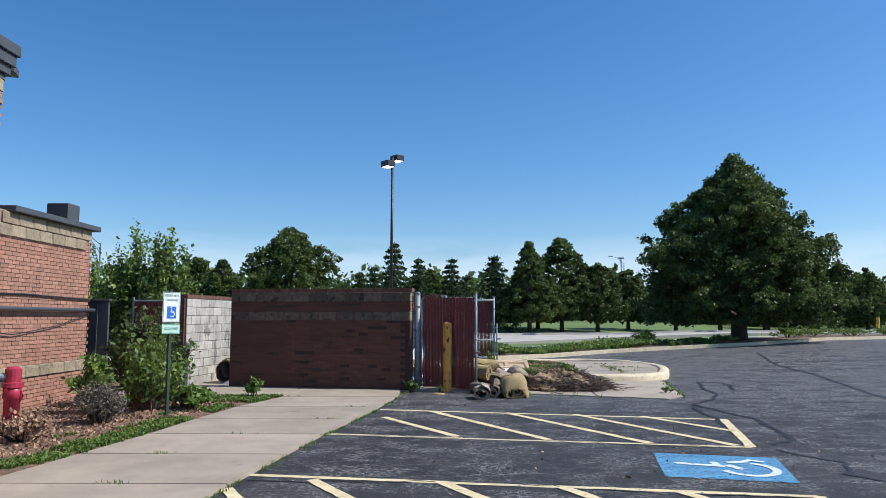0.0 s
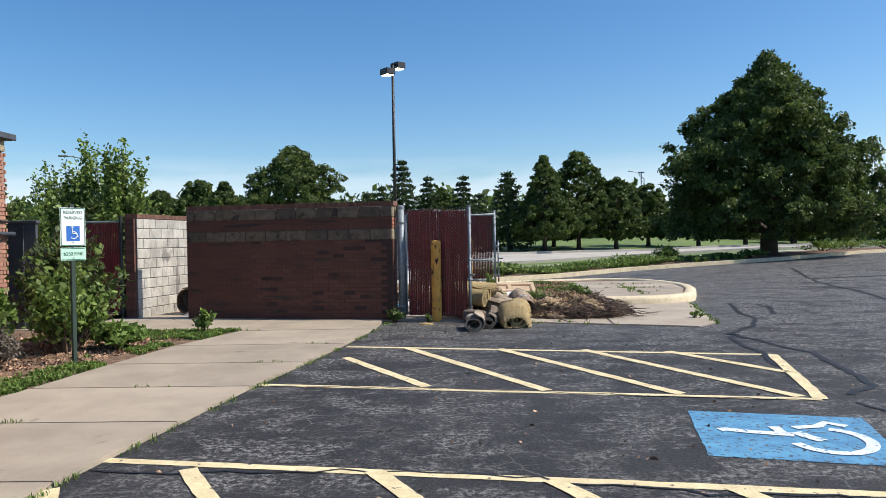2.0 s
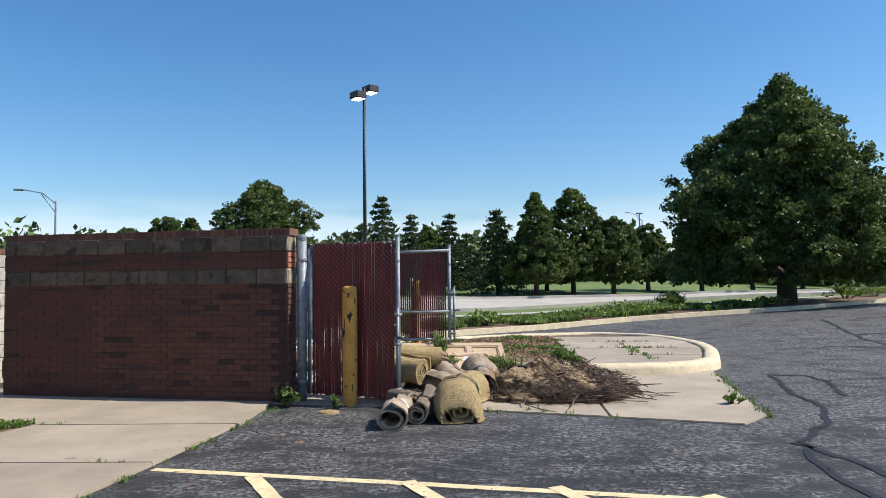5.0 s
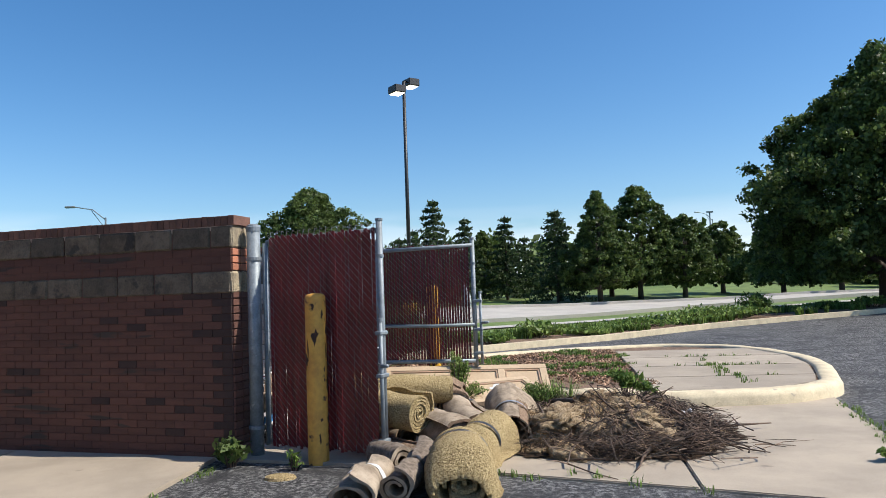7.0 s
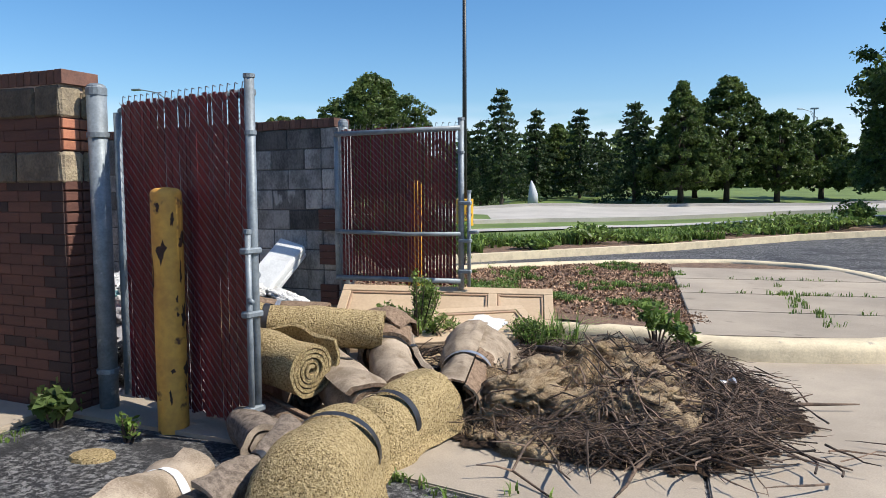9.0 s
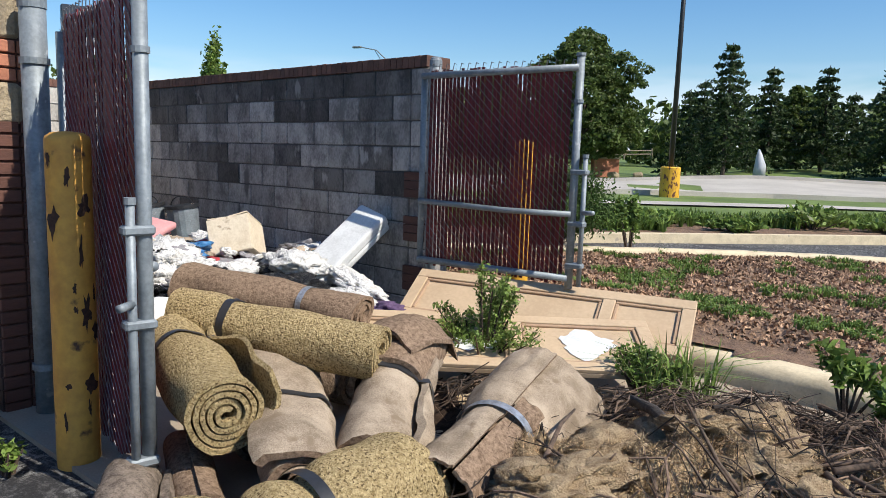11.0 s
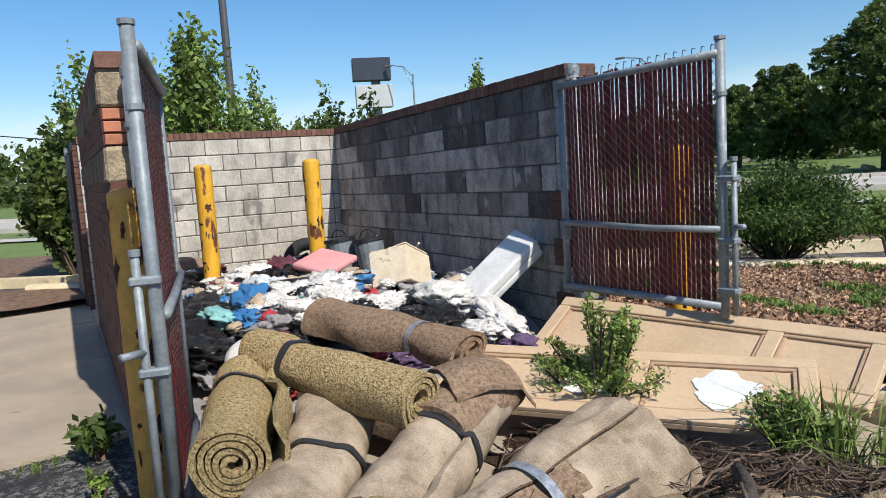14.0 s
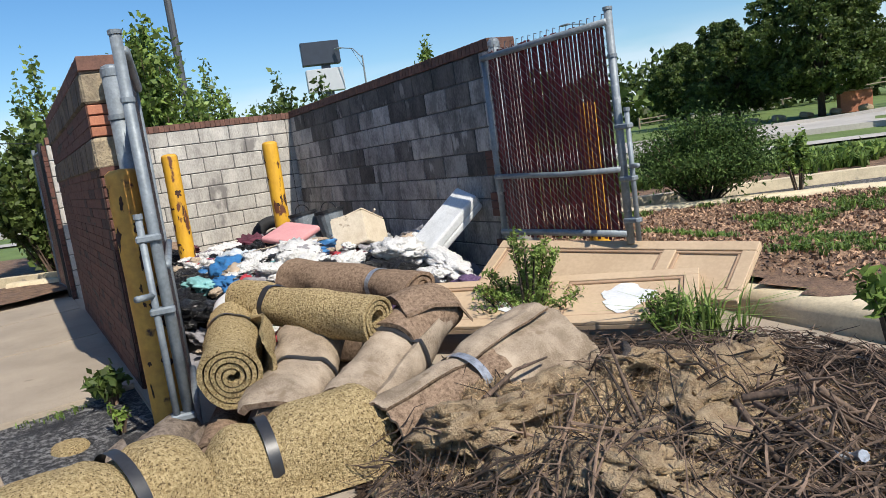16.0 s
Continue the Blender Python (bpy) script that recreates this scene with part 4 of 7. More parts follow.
    for z in (z0 + 0.1, z1 - 0.25):
        part("tension_band", tube([(L, 0, z), (L, 0, z + 0.022)], fr * 1.4, 12), M_GALV, t)
    return t


post((-0.575, 15.62, 0), 0.06, 2.05)
gate((-0.50, 15.71), (0.655, 15.26), 0.09, 1.97, 0.95, "open chain-link gate with dark maroon privacy slats", -1, 1)
post((0.02, 18.37, 0), 0.045, 2.06)
gate((-0.02, 18.28), (1.22, 18.22), 0.53, 1.99, 1.0, "open slatted chain-link gate bathed in backlight over the mulch", -1, rod_x=0.075, rod_y=0.004, slat_w=0.0268)


def bollard(base, r, h, material, label):
    t = thing("bollard", label, "bollard", m=Matrix.Translation(base))
    bm = bmesh.new()
    prof = [(r, -0.1), (r, 0.0)] + [(r * (1 + 0.006 * math.sin(i * 2.1)), h * i / 14) for i in range(1, 14)] + [(r, h - 0.02), (r * 0.96, h - 0.004), (r * 0.7, h + 0.012), (0.01, h + 0.018)]
    bm_tube(bm, [(0, 0, z) for q, z in prof], [q for q, z in prof], 24)
    part("pipe", bm, material, t, smooth=True)
    rr = random.Random(int(base[0] * 100))
    for i in range(16):
        bm = bmesh.new()
        a, z = rr.uniform(-2.8, 0.8), rr.uniform(0.15, h * 0.95)
        k = 15
        ring = []
        w, hh = rr.choice((0.009, 0.014, 0.022, 0.034)), rr.choice((0.015, 0.025, 0.045, 0.075))
        for j in range(k):
            b = 2 * math.pi * j / k
            e = rr.uniform(0.45, 1.25)
            q = a + math.cos(b) * w / r * e
            ring.append(bm.verts.new(((r + 0.0025) * math.cos(q), (r + 0.0025) * math.sin(q), z + math.sin(b) * hh * e)))
        bm.faces.new(ring)
        part("rust_patch", bm, M_RUST, t, "dark rust where paint peeled")
    return t


bollard((0.06, 15.36, 0), 0.088, 1.42, M_BOLLARD, "ochre-yellow steel bollard with peeling paint before the gate")
bollard((-3.94, 17.18, 0), 0.088, 1.60, M_BOLLARD_B, "bright yellow rusty bollard inside the enclosure")
bollard((-3.57, 18.22, 0), 0.088, 1.60, M_BOLLARD_B, "bright yellow heavily rusted bollard inside the enclosure")
bollard((0.66, 18.62, 0), 0.08, 1.48, M_BOLLARD_B, "orange-yellow bollard behind the slatted gate")
# small gate of the side entrance
sg = thing("side_gate", "open maroon slatted side gate on a steel post", "gate", m=E @ pose(-5.45, -0.05, 0, 0, 0, 183))
part("post", tube([(0, 0, 0), (0, 0, 2.0)], 0.035, 10), M_BLACK, sg)
part("stile", tube([(0.95, 0, 0.08), (0.95, 0, 1.98)], 0.024, 10), M_GALV, sg)
part("top_rail", tube([(0, 0, 1.9), (0.95, 0, 1.9)], 0.02, 8), M_GALV, sg)
part("bottom_rail", tube([(0, 0, 0.12), (0.95, 0, 0.12)], 0.02, 8), M_GALV, sg)
side_slat = piece_mesh("slat", (0.03, 0.006, 1.75), M_SLAT, 0.001)
for i in range(25):
    put_piece("slat", side_slat, sg, pose(0.05 + 0.035 * i, 0, 1.0))


# ---- building beside the walkway ----
building = thing("building", "orange brick building with stone band and dark parapet", "building", m=Matrix.Translation((-6.85, 11.4, 0)))
part("low_wall", box((3.0, 3.02, 3.2), Matrix.Translation((-1.52, 1.12, 1.6))), M_MORTAR_BLD, building)
part("tall_wall", box((5.0, 17.0, 5.2), Matrix.Translation((-2.52, -8.9, 2.6))), M_MORTAR_BLD, building)
bricks = []
for c in range(44):
    z = 0.03 + 0.0675 * c
    if 8 <= c < 11:
        continue
    pos = -7.9 + (0.1 if c % 2 else 0)
    while pos < 2.6:
        w = min(0.193, 2.64 - pos)
        bricks.append(((-0.008, pos + w / 2, z), (0.04, w, 0.0575), 0))
        pos += 0.203
for c in range(44, 71):
    pos = -7.9 + (0.1 if c % 2 else 0)
    while pos < -0.55:
        bricks.append(((-0.008, pos + 0.096, 0.03 + 0.0675 * c), (0.04, 0.193, 0.0575), 0))
        pos += 0.203
for c in range(44):
    pos = -2.9 + (0.1 if c % 2 else 0)
    while pos < -0.15 and not 8 <= c < 11:
        bricks.append(((pos + 0.096, 2.636, 0.03 + 0.0675 * c), (0.193, 0.04, 0.0575), 0))
        pos += 0.203
joined_boxes("brickwork", bricks, M_BRICK_BLD, building)
rng = random.Random(3)
sl = piece_mesh("stone", (0.07, 0.396, 0.192), M_STONE, 0.016, 0.008, 5)
for k in range(26):
    put_piece("stone", sl, building, pose(0.0, 2.44 - 0.406 * k, 0.64))
for k in range(7):
    put_piece("stone", sl, building, pose(0.0, 2.44 - 0.406 * k, 3.08))
    put_piece("stone", sl, building, pose(0.0, 2.24 - 0.406 * k, 2.885 + 0.0))
for k in range(16):
    put_piece("stone", sl, building, pose(0.0, -0.6 - 0.406 * k, 4.88))
    put_piece("stone", sl, building, pose(0.0, -0.6 - 0.406 * k, 5.08))
part("parapet_cap", box((3.2, 2.85, 0.1), Matrix.Translation((-1.47, 1.37, 3.23)), 0.01), M_DARKGREY, building)
for i, (o, z, h) in enumerate(((0.03, 5.22, 0.1), (0.08, 5.34, 0.14), (0.13, 5.5, 0.18), (0.17, 5.68, 0.18))):
    part("cornice", box((5.2 + o, 17 + o, h), Matrix.Translation((-2.6 + o / 2, -8.9 + o / 2, z)), 0.01), M_DARKGREY, building)
part("roof_unit", box((0.42, 0.42, 0.36), Matrix.Translation((-0.32, 2.2, 3.46)), 0.02), M_DARKGREY, building)
part("wall_pipe", tube([(0.09, -6, 1.66), (0.09, 2.72, 1.66)], 0.035, 10), M_DARKGREY, building, smooth=True)
part("wall_cable", tube([(0.04, -6, 1.92), (0.04, -1.6, 1.87), (0.04, 0.4, 1.9), (0.04, 2.66, 1.86)], 0.014, 6), M_BLACK, building)
part("loose_cable", tube([(0.05, -3, 1.52), (0.05, 0.2, 1.25), (0.05, 1.5, 1.38), (0.05, 2.66, 1.6)], 0.008, 5), M_BLACK, building)
part("roof_cable", tube([(-0.3, 2.66, 2.35), (-2.2, 6.5, 2.1)], 0.008, 5), M_BLACK, building)
gp = thing("metal_screen", "dark grey metal screen panel beyond the brick corner", "screen", m=Matrix.Translation((-7.0, 14.75, 0)))
part("panel", box((0.5, 0.06, 1.85), Matrix.Translation((0, 0, 0.92)), 0.008), M_DARKGREY, gp)
part("top_cap", box((0.56, 0.12, 0.05), Matrix.Translation((0, 0, 1.87)), 0.008), M_DARKGREY, gp)
part("rib", box((0.03, 0.02, 1.8), Matrix.Translation((0.02, -0.04, 0.92))), M_DARKGREY, gp)

# red fire standpipe
sp = thing("standpipe", "dark red fire department standpipe in the mulch", "standpipe", m=Matrix.Translation((-5.72, 9.8, 0)))
part("riser", tube([(0, 0, 0), (0, 0, 0.45), (0, 0, 0.46), (0, 0, 0.62)], [0.1, 0.1, 0.115, 0.115], 16), M_RED, sp, smooth=True)
part("collar", tube([(0, 0, 0.6), (0, 0, 0.66), (0, 0, 0.67), (0, 0, 0.84), (0, 0, 0.87)], [0.13, 0.13, 0.1, 0.1, 0.06], 16), M_RED, sp)
part("outlet", tube([(0, 0, 0.74), (-0.14, -0.08, 0.74)], 0.055, 12), M_GALV, sp)
part("handle", tube([(0.1, 0, 0.6), (0.15, 0, 0.5), (0.1, 0, 0.4)], 0.012, 6), M_RED, sp)
part("drain_pipe", tube([(-0.16, -0.08, 0), (-0.16, -0.08, 0.62), (-0.1, -0.05, 0.66)], 0.022, 8), M_STYRO, sp)

# accessible parking sign
M_SIGN_WHITE = mat("sign_white", (0.78, 0.8, 0.8), (0.72, 0.74, 0.74), scale=3, rough=0.4, bump=0.02)
M_SIGN_GREEN = mat("sign_green", (0.02, 0.16, 0.09), (0.016, 0.13, 0.075), scale=3, rough=0.4, bump=0)
M_SIGN_PALE = mat("sign_pale_green", (0.5, 0.72, 0.6), (0.45, 0.66, 0.55), scale=3, rough=0.4, bump=0)
M_SIGN_BLUE = mat("sign_blue", (0.03, 0.15, 0.5), (0.025, 0.12, 0.42), scale=3, rough=0.4, bump=0)
M_POST_GREEN = mat("green_post", (0.025, 0.05, 0.035), (0.018, 0.035, 0.025), scale=8, rough=0.6, bump=0.05)
sign = thing("parking_sign", "white accessible parking sign on a dark green post", "sign", m=pose(-4.11, 11.03, 0, 0, 0, 56))
bm = bmesh.new()
bm_box(bm, (0.045, 0.012, 2.0), pose(0, 0.012, 0.95))
bm_box(bm, (0.012, 0.03, 2.0), pose(-0.02, 0.028, 0.95))
bm_box(bm, (0.012, 0.03, 2.0), pose(0.02, 0.028, 0.95))
part("post", bm, M_POST_GREEN, sign)
plate = part("plate", box((0.305, 0.004, 0.457), pose(0, 0, 1.68), 0.001), M_SIGN_WHITE, sign)
for dx, dz, w, h in ((0, 0.22, 0.29, 0.008), (0, -0.22, 0.29, 0.008), (0.142, 0, 0.008, 0.44), (-0.142, 0, 0.008, 0.44)):
    part("border", box((w, 0.002, h), pose(dx, -0.004, 1.68 + dz)), M_SIGN_GREEN, plate)
part("symbol_ground", box((0.16, 0.002, 0.18), pose(0, -0.004, 1.60)), M_SIGN_BLUE, plate)
bm = bmesh.new()
for a0 in range(14):
    a, b = (-2.4 + 0.33 * a0, -2.4 + 0.33 * (a0 + 1))
    bm_tube(bm, [(0.005 + 0.042 * math.cos(a), -0.0065, 1.58 + 0.042 * math.sin(a)), (0.005 + 0.042 * math.cos(b), -0.0065, 1.58 + 0.042 * math.sin(b))], 0.006, 5)
bm_tube(bm, [(-0.01, -0.0065, 1.655), (-0.005, -0.0065, 1.6), (0.035, -0.0065, 1.6), (0.055, -0.0065, 1.56)], 0.007, 5)
bmesh.ops.create_uvsphere(bm, u_segments=8, v_segments=6, radius=0.013, matrix=pose(-0.012, -0.0065, 1.672))
part("wheelchair_symbol", bm, M_SIGN_WHITE, plate)


def lettering(text, size, m, material, parent):
    cu = bpy.data.curves.new("lettering", "FONT")
    cu.body, cu.size, cu.align_x, cu.align_y, cu.extrude = text, size, "CENTER", "CENTER", 0.0008
    tmp = bpy.data.objects.new("lettering", cu)
    scene.collection.objects.link(tmp)
    me = bpy.data.meshes.new_from_object(tmp.evaluated_get(bpy.context.evaluated_depsgraph_get()))
    bpy.data.objects.remove(tmp)
    me.transform(m)
    return part_mesh("lettering", me, material, parent)


lettering("RESERVED", 0.052, pose(0, -0.004, 1.85, 90), M_SIGN_GREEN, plate)
lettering("PARKING", 0.052, pose(0, -0.004, 1.785, 90), M_SIGN_GREEN, plate)
lower = part("fine_plate", box((0.305, 0.004, 0.152), pose(0, 0, 1.355), 0.001), M_SIGN_PALE, sign, "pale green plate")
lettering("$250 FINE", 0.055, pose(0, -0.004, 1.355, 90), M_SIGN_GREEN, lower)
for dz in (0.066, -0.066):
    part("border", box((0.285, 0.002, 0.006), pose(0, -0.004, 1.355 + dz)), M_SIGN_GREEN, lower)
for dz in (1.88, 1.475, 1.418, 1.292):
    part("bolt", tube([(0, -0.003, dz + 0.015), (0, -0.009, dz + 0.015)], 0.008, 8), M_GALV, sign)

# ---- light poles and far signs ----
M_GLOW = bpy.data.materials.new("lit_lens")
M_GLOW.use_nodes = True
gb = M_GLOW.node_tree.nodes["Principled BSDF"]
gb.inputs["Base Color"].default_value = (0.9, 0.85, 0.75, 1)
gb.inputs["Emission Color"].default_value = (1, 0.9, 0.75, 1)
gb.inputs["Emission Strength"].default_value = 2.0
lp = thing("street_lamp", "tall black parking-lot lamp with two lit heads", "lamp", m=Matrix.Translation((-2.83, 38.8, 0)) @ Matrix.Scale(1.03, 4))
part("base", tube([(0, 0, -0.2), (0, 0, 0.93), (0, 0, 0.96)], [0.32, 0.32, 0.28], 20), M_BOLLARD_B, lp, "yellow painted concrete base", smooth=False)
part("pole", tube([(0, 0, 0.9), (0, 0, 9.85)], [0.085, 0.065], 12), M_BLACK, lp, smooth=True)
for sx, sy, sz in ((-0.2, -0.45, 9.42), (0.22, 0.45, 9.9)):
    head = part("lamp_head", box((0.5, 0.62, 0.3), pose(sx, sy, sz, 0, 0, 40), 0.03), M_BLACK, lp)
    part("lens", box((0.4, 0.5, 0.03), pose(sx, sy, sz - 0.16, 0, 0, 40)), M_GLOW, head)
    part("arm", tube([(0, 0, sz - 0.02), (sx * 0.7, sy * 0.7, sz)], 0.035, 8), M_BLACK, lp)
wp = thing("light_pole", "brown-grey slim pole behind the block wall", "pole", m=Matrix.Translation((-13.6, 21.6, 0)))
part("pole", tube([(0, 0, 0), (0, 0, 9)], [0.11, 0.08], 10), M_DARKGREY, wp)
part("lamp_head", box((0.5, 0.6, 0.25), pose(0.3, 0, 9, 0, 0, 20), 0.03), M_DARKGREY, wp)


def cobra(base, h, turn, name="road_lamp"):
    t = thing(name, "slender grey road lamp with a curved arm", "lamp", group="road lamps", m=pose(*base, 0, 0, turn))
    part("pole", tube([(0, 0, 0), (0, 0, h * 0.9)], [0.1, 0.06], 8), M_GALV, t)
    part("arm", tube([(0, 0, h * 0.88), (0.9, 0, h * 0.97), (2.2, 0, h)], 0.04, 6), M_GALV, t)
    part("arm_stay", tube([(0, 0, h * 0.8), (1.0, 0, h * 0.965)], 0.025, 5), M_GALV, t)
    part("lamp_head", box((0.7, 0.25, 0.14), pose(2.5, 0, h), 0.04), M_GALV, t)


cobra((-42, 48, 0), 9.5, 190)
cobra((-27, 57, 0), 8.2, 185)
cobra((29, 118, 1), 10.5, 200)
fp = thing("far_pole", "thin grey pole standing far across the road", "pole", m=Matrix.Translation((22.5, 93, 0)))
part("pole", tube([(0, 0, 0), (0, 0, 9.2)], 0.07, 6), M_GALV, fp)
part("lamp_head", box((0.7, 0.3, 0.15), pose(0, 0, 9.2)), M_GALV, fp)
fs = thing("pylon_sign", "two-tier roadside pylon sign, dark above pale grey", "sign", m=pose(-46.0, 46.9, 0, 0, 0, 62))
part("column", box((0.7, 0.5, 10), Matrix.Translation((0.3, 0, 5)), 0.02), M_SIGN_DARK, fs)
part("upper_panel", box((3.0, 1.0, 1.75), Matrix.Translation((0, 0, 9.4)), 0.04), M_SIGN_DARK, fs)
part("lower_panel", box((2.9, 1.0, 1.75), Matrix.Translation((0.1, 0, 7.3)), 0.04), M_SIGN_GREY, fs)
bs = thing("brick_sign", "low red brick monument sign across the road", "sign", m=pose(-10, 54.2, gz(-10, 54.2), 0, 0, 40))
part("body", box((1.5, 0.5, 1.05), Matrix.Translation((0, 0, 0.5)), 0.02), M_BRICK_SUN, bs)
part("cap", box((1.6, 0.6, 0.08), Matrix.Translation((0, 0, 1.06)), 0.01), M_STONE, bs)
fo = thing("water_jet", "white plume of a lawn sprinkler by the road", "fountain", m=Matrix.Translation((-1.6, 51.7, gz(-1.6, 51.7))))
part("plume", tube([(0, 0, 0), (0.02, 0, 0.6), (-0.05, 0, 1.1), (-0.08, 0, 1.35)], [0.3, 0.26, 0.13, 0.03], 12), M_SIGN_GREY, fo, smooth=True)

# ---- trees and shrubs ----
broad_tree("linden_tree", (14.9, 37.2, 0.5), 9.15, 5.55, "large dense dark green linden with a broad conical crown", 11, n_clump=1900, per=95, leaf=0.085, crown_from=0.10, trunk_r=0.34, prof=LINDEN, puff=0.065, rag=0.42)
for i, (x, y, h, r) in enumerate(((0.6, 59.5, 6.4, 2.0), (-3.8, 55.0, 7.2, 2.3), (-2.1, 58.5, 6.3, 2.0), (3.9, 57.0, 6.4, 2.9), (-5.6, 58.0, 5.6, 1.9), (1.9, 63.0, 5.2, 2.2), (-7.2, 62, 5.4, 2.2))):
    spruce("spruce_tree", (x, y, gz(x, y)), h - gz(x, y) + 0.2, r, "dark green spruce on the lawn across the road", 20 + i, group="spruces across the road", leaf=0.1)
for i, (x, y, h, r) in enumerate(((6.5, 56.2, 7.3, 3.0), (9.5, 59.5, 7.9, 3.1), (12.5, 60, 6.0, 2.6), (-1.2, 63, 5.6, 2.6), (-11.3, 53.5, 7.9, 3.9), (16, 64, 5.8, 2.6), (8, 63, 5.5, 3),
                               (19.5, 62, 5.4, 2.4), (22.5, 60, 6.2, 2.8), (38, 66, 6.0, 2.8), (52, 70, 6.0, 3.2), (46, 60, 4.5, 2.8), (-17, 56, 5.8, 3.2), (-21, 62, 6.5, 3.4), (-26, 66, 6, 3.2), (33, 75, 6, 3.2), (27, 62, 4.8, 2.6))):
    broad_tree("park_tree", (x, y, gz(x, y)), h - gz(x, y), r, "green broadleaved tree on the lawn across the road", 40 + i, n_clump=int(480 * (r / 2.7) ** 2), per=62, leaf=0.10, crown_from=0.14, trunk_r=0.16, prof=ROUND if i % 3 else CONE, group="trees across the road", puff=0.08)


def woods(name, ring, count, size, seed, label):
    """A far belt of trees: one mass of leaf clumps with a jagged top."""
    r = np.random.default_rng(seed)
    cl = []
    for i in range(count):
        a = ring[0] + (ring[1] - ring[0]) * i / count + r.normal() * 0.004
        d = ring[2] + r.random() * ring[3]
        h = ring[4] * (0.55 + 0.5 * r.random())
        x, y = d * math.sin(a), d * math.cos(a)
        for k in range(5):
            cl.append((x + r.normal() * 1.5, y + r.normal() * 1.5, 0.5 + h * (k + 0.5) / 5))
    pts = clump_points(r, cl, 1.8, 34)
    return tagged(leaves(name, pts, size, M_LEAF, None, seed), label, "trees", kind="stuff")


woods("far_woods", (-1.9, 1.6, 88, 30, 7.0), 460, 0.5, 5, "dark belt of far trees along the horizon")

bush("yew_bush", (-0.85, 22.85, 0.12), 0.95, 0.85, 1.1, "rounded dark green feathery evergreen shrub on the island", 61, n=34000, leaf=0.019, material=M_YEW, stems=80, long=2.6, fill=0.35)
bush("tall_weed", (0.25, 23.2, 0.13), 0.22, 0.2, 0.9, "tall light green weed beside the evergreen shrub", 62, n=1100, leaf=0.036, material=M_WEED, stems=6)
for i, (x, y, rx, h) in enumerate(((2.1, 28.6, 0.8, 0.7), (1.0, 26.9, 0.5, 0.35), (5.2, 31.4, 1.2, 0.5), (6.8, 32.4, 1.4, 0.75), (8.2, 33.0, 1.3, 0.7), (9.2, 34.2, 0.6, 1.2), (-0.5, 27.2, 0.7, 0.5), (-2.5, 26, 0.8, 0.65), (-3.6, 24.6, 0.6, 0.5), (3.4, 29.0, 0.6, 0.3),
                                   (13.2, 35.0, 0.7, 0.6), (18, 38.6, 0.9, 0.8), (20, 40, 1.3, 0.7), (23, 41.5, 1.4, 0.8), (26, 43, 1.0, 0.8), (12.0, 35.4, 0.8, 0.4))):
    bush("bed_weed", (x, y, gz(x, y) + 0.12), rx, rx * 0.8, h * 0.62, "green weeds growing in the bed along the drive", 70 + i, n=800, leaf=0.055, material=M_WEED if i % 3 else M_LEAF_YEL, stems=20, category="weed", long=2.2)
for i, (x, y, r, h, n, m_, lab) in enumerate(((-6.95, 18.4, 0.75, 3.75, 6500, M_LEAF_YEL, "tall light green sapling behind the block wall"), (-7.9, 18.6, 0.8, 3.9, 6500, M_LEAF_YEL, "tall leafy sapling behind the block wall"),
                                               (-10.0, 20.8, 0.8, 3.6, 4200, M_LEAF_YEL, "slim sapling rising above the block wall"), (-9.5, 21.6, 0.9, 3.05, 4200, M_LEAF, "broad dark leaved shrub above the block wall"), (-9.8, 22.9, 0.9, 3.05, 3600, M_LEAF, "broad dark leaved shrub above the block wall"),
                                               (-10.2, 17.5, 0.7, 3.6, 4000, M_LEAF_YEL, "slim green sapling beyond the side gate"), (-8.9, 17.0, 0.8, 2.6, 5000, M_LEAF, "dense green shrub beyond the side gate"), (-7.0, 17.0, 0.6, 2.2, 4500, M_LEAF, "dense green shrub beside the side gate"))):
    bush("tree_sapling", (x, y, 0), r, r, h, lab, 91 + i, n=int(n * 1.6), leaf=0.055 if m_ == M_LEAF_YEL else 0.065, material=m_, stems=40, category="tree", fill=0.2, puff=0.085)
bush("hedge_shrub", (-5.1, 12.7, 0.03), 0.8, 0.7, 1.7, "tangled dark green shrub with bare twigs", 96, n=4200, leaf=0.05, material=M_LEAF, stems=150, fill=0.2, puff=0.06)
bush("hedge_shrub", (-4.75, 12.0, 0.03), 0.5, 0.5, 1.2, "yellow-green leafy shrub in the mulch bed", 97, n=2800, leaf=0.05, material=M_LEAF_YEL, stems=40, fill=0.3)
bush("hedge_shrub", (-5.55, 11.6, 0.03), 0.35, 0.35, 0.8, "small green shrub by the brick wall", 98, n=1200, leaf=0.06, material=M_LEAF_YEL, stems=20)
M_GREYLEAF = mat("grey_leaf", (0.22, 0.19, 0.15), (0.13, 0.11, 0.085), scale=5, bump=0, island=0.4, thin=True)
bush("round_shrub", (-4.9, 10.55, 0.03), 0.33, 0.33, 0.52, "ball-clipped grey-brown dry shrub in the mulch", 101, n=5200, leaf=0.022, material=M_GREYLEAF, stems=120, fill=0.55)
bush("low_shrub", (-5.1, 9.0, 0.03), 0.4, 0.35, 0.35, "low reddish dry shrub at the bed's edge", 102, n=900, leaf=0.035, material=M_CHIP, stems=40, fill=0.3)
bush("low_shrub", (-4.25, 12.3, 0.03), 0.35, 0.5, 0.4, "low green leafy plant by the sign post", 103, n=900, leaf=0.07, stems=20)

# edge grass and joint weeds
rg = random.Random(8)
spots = []
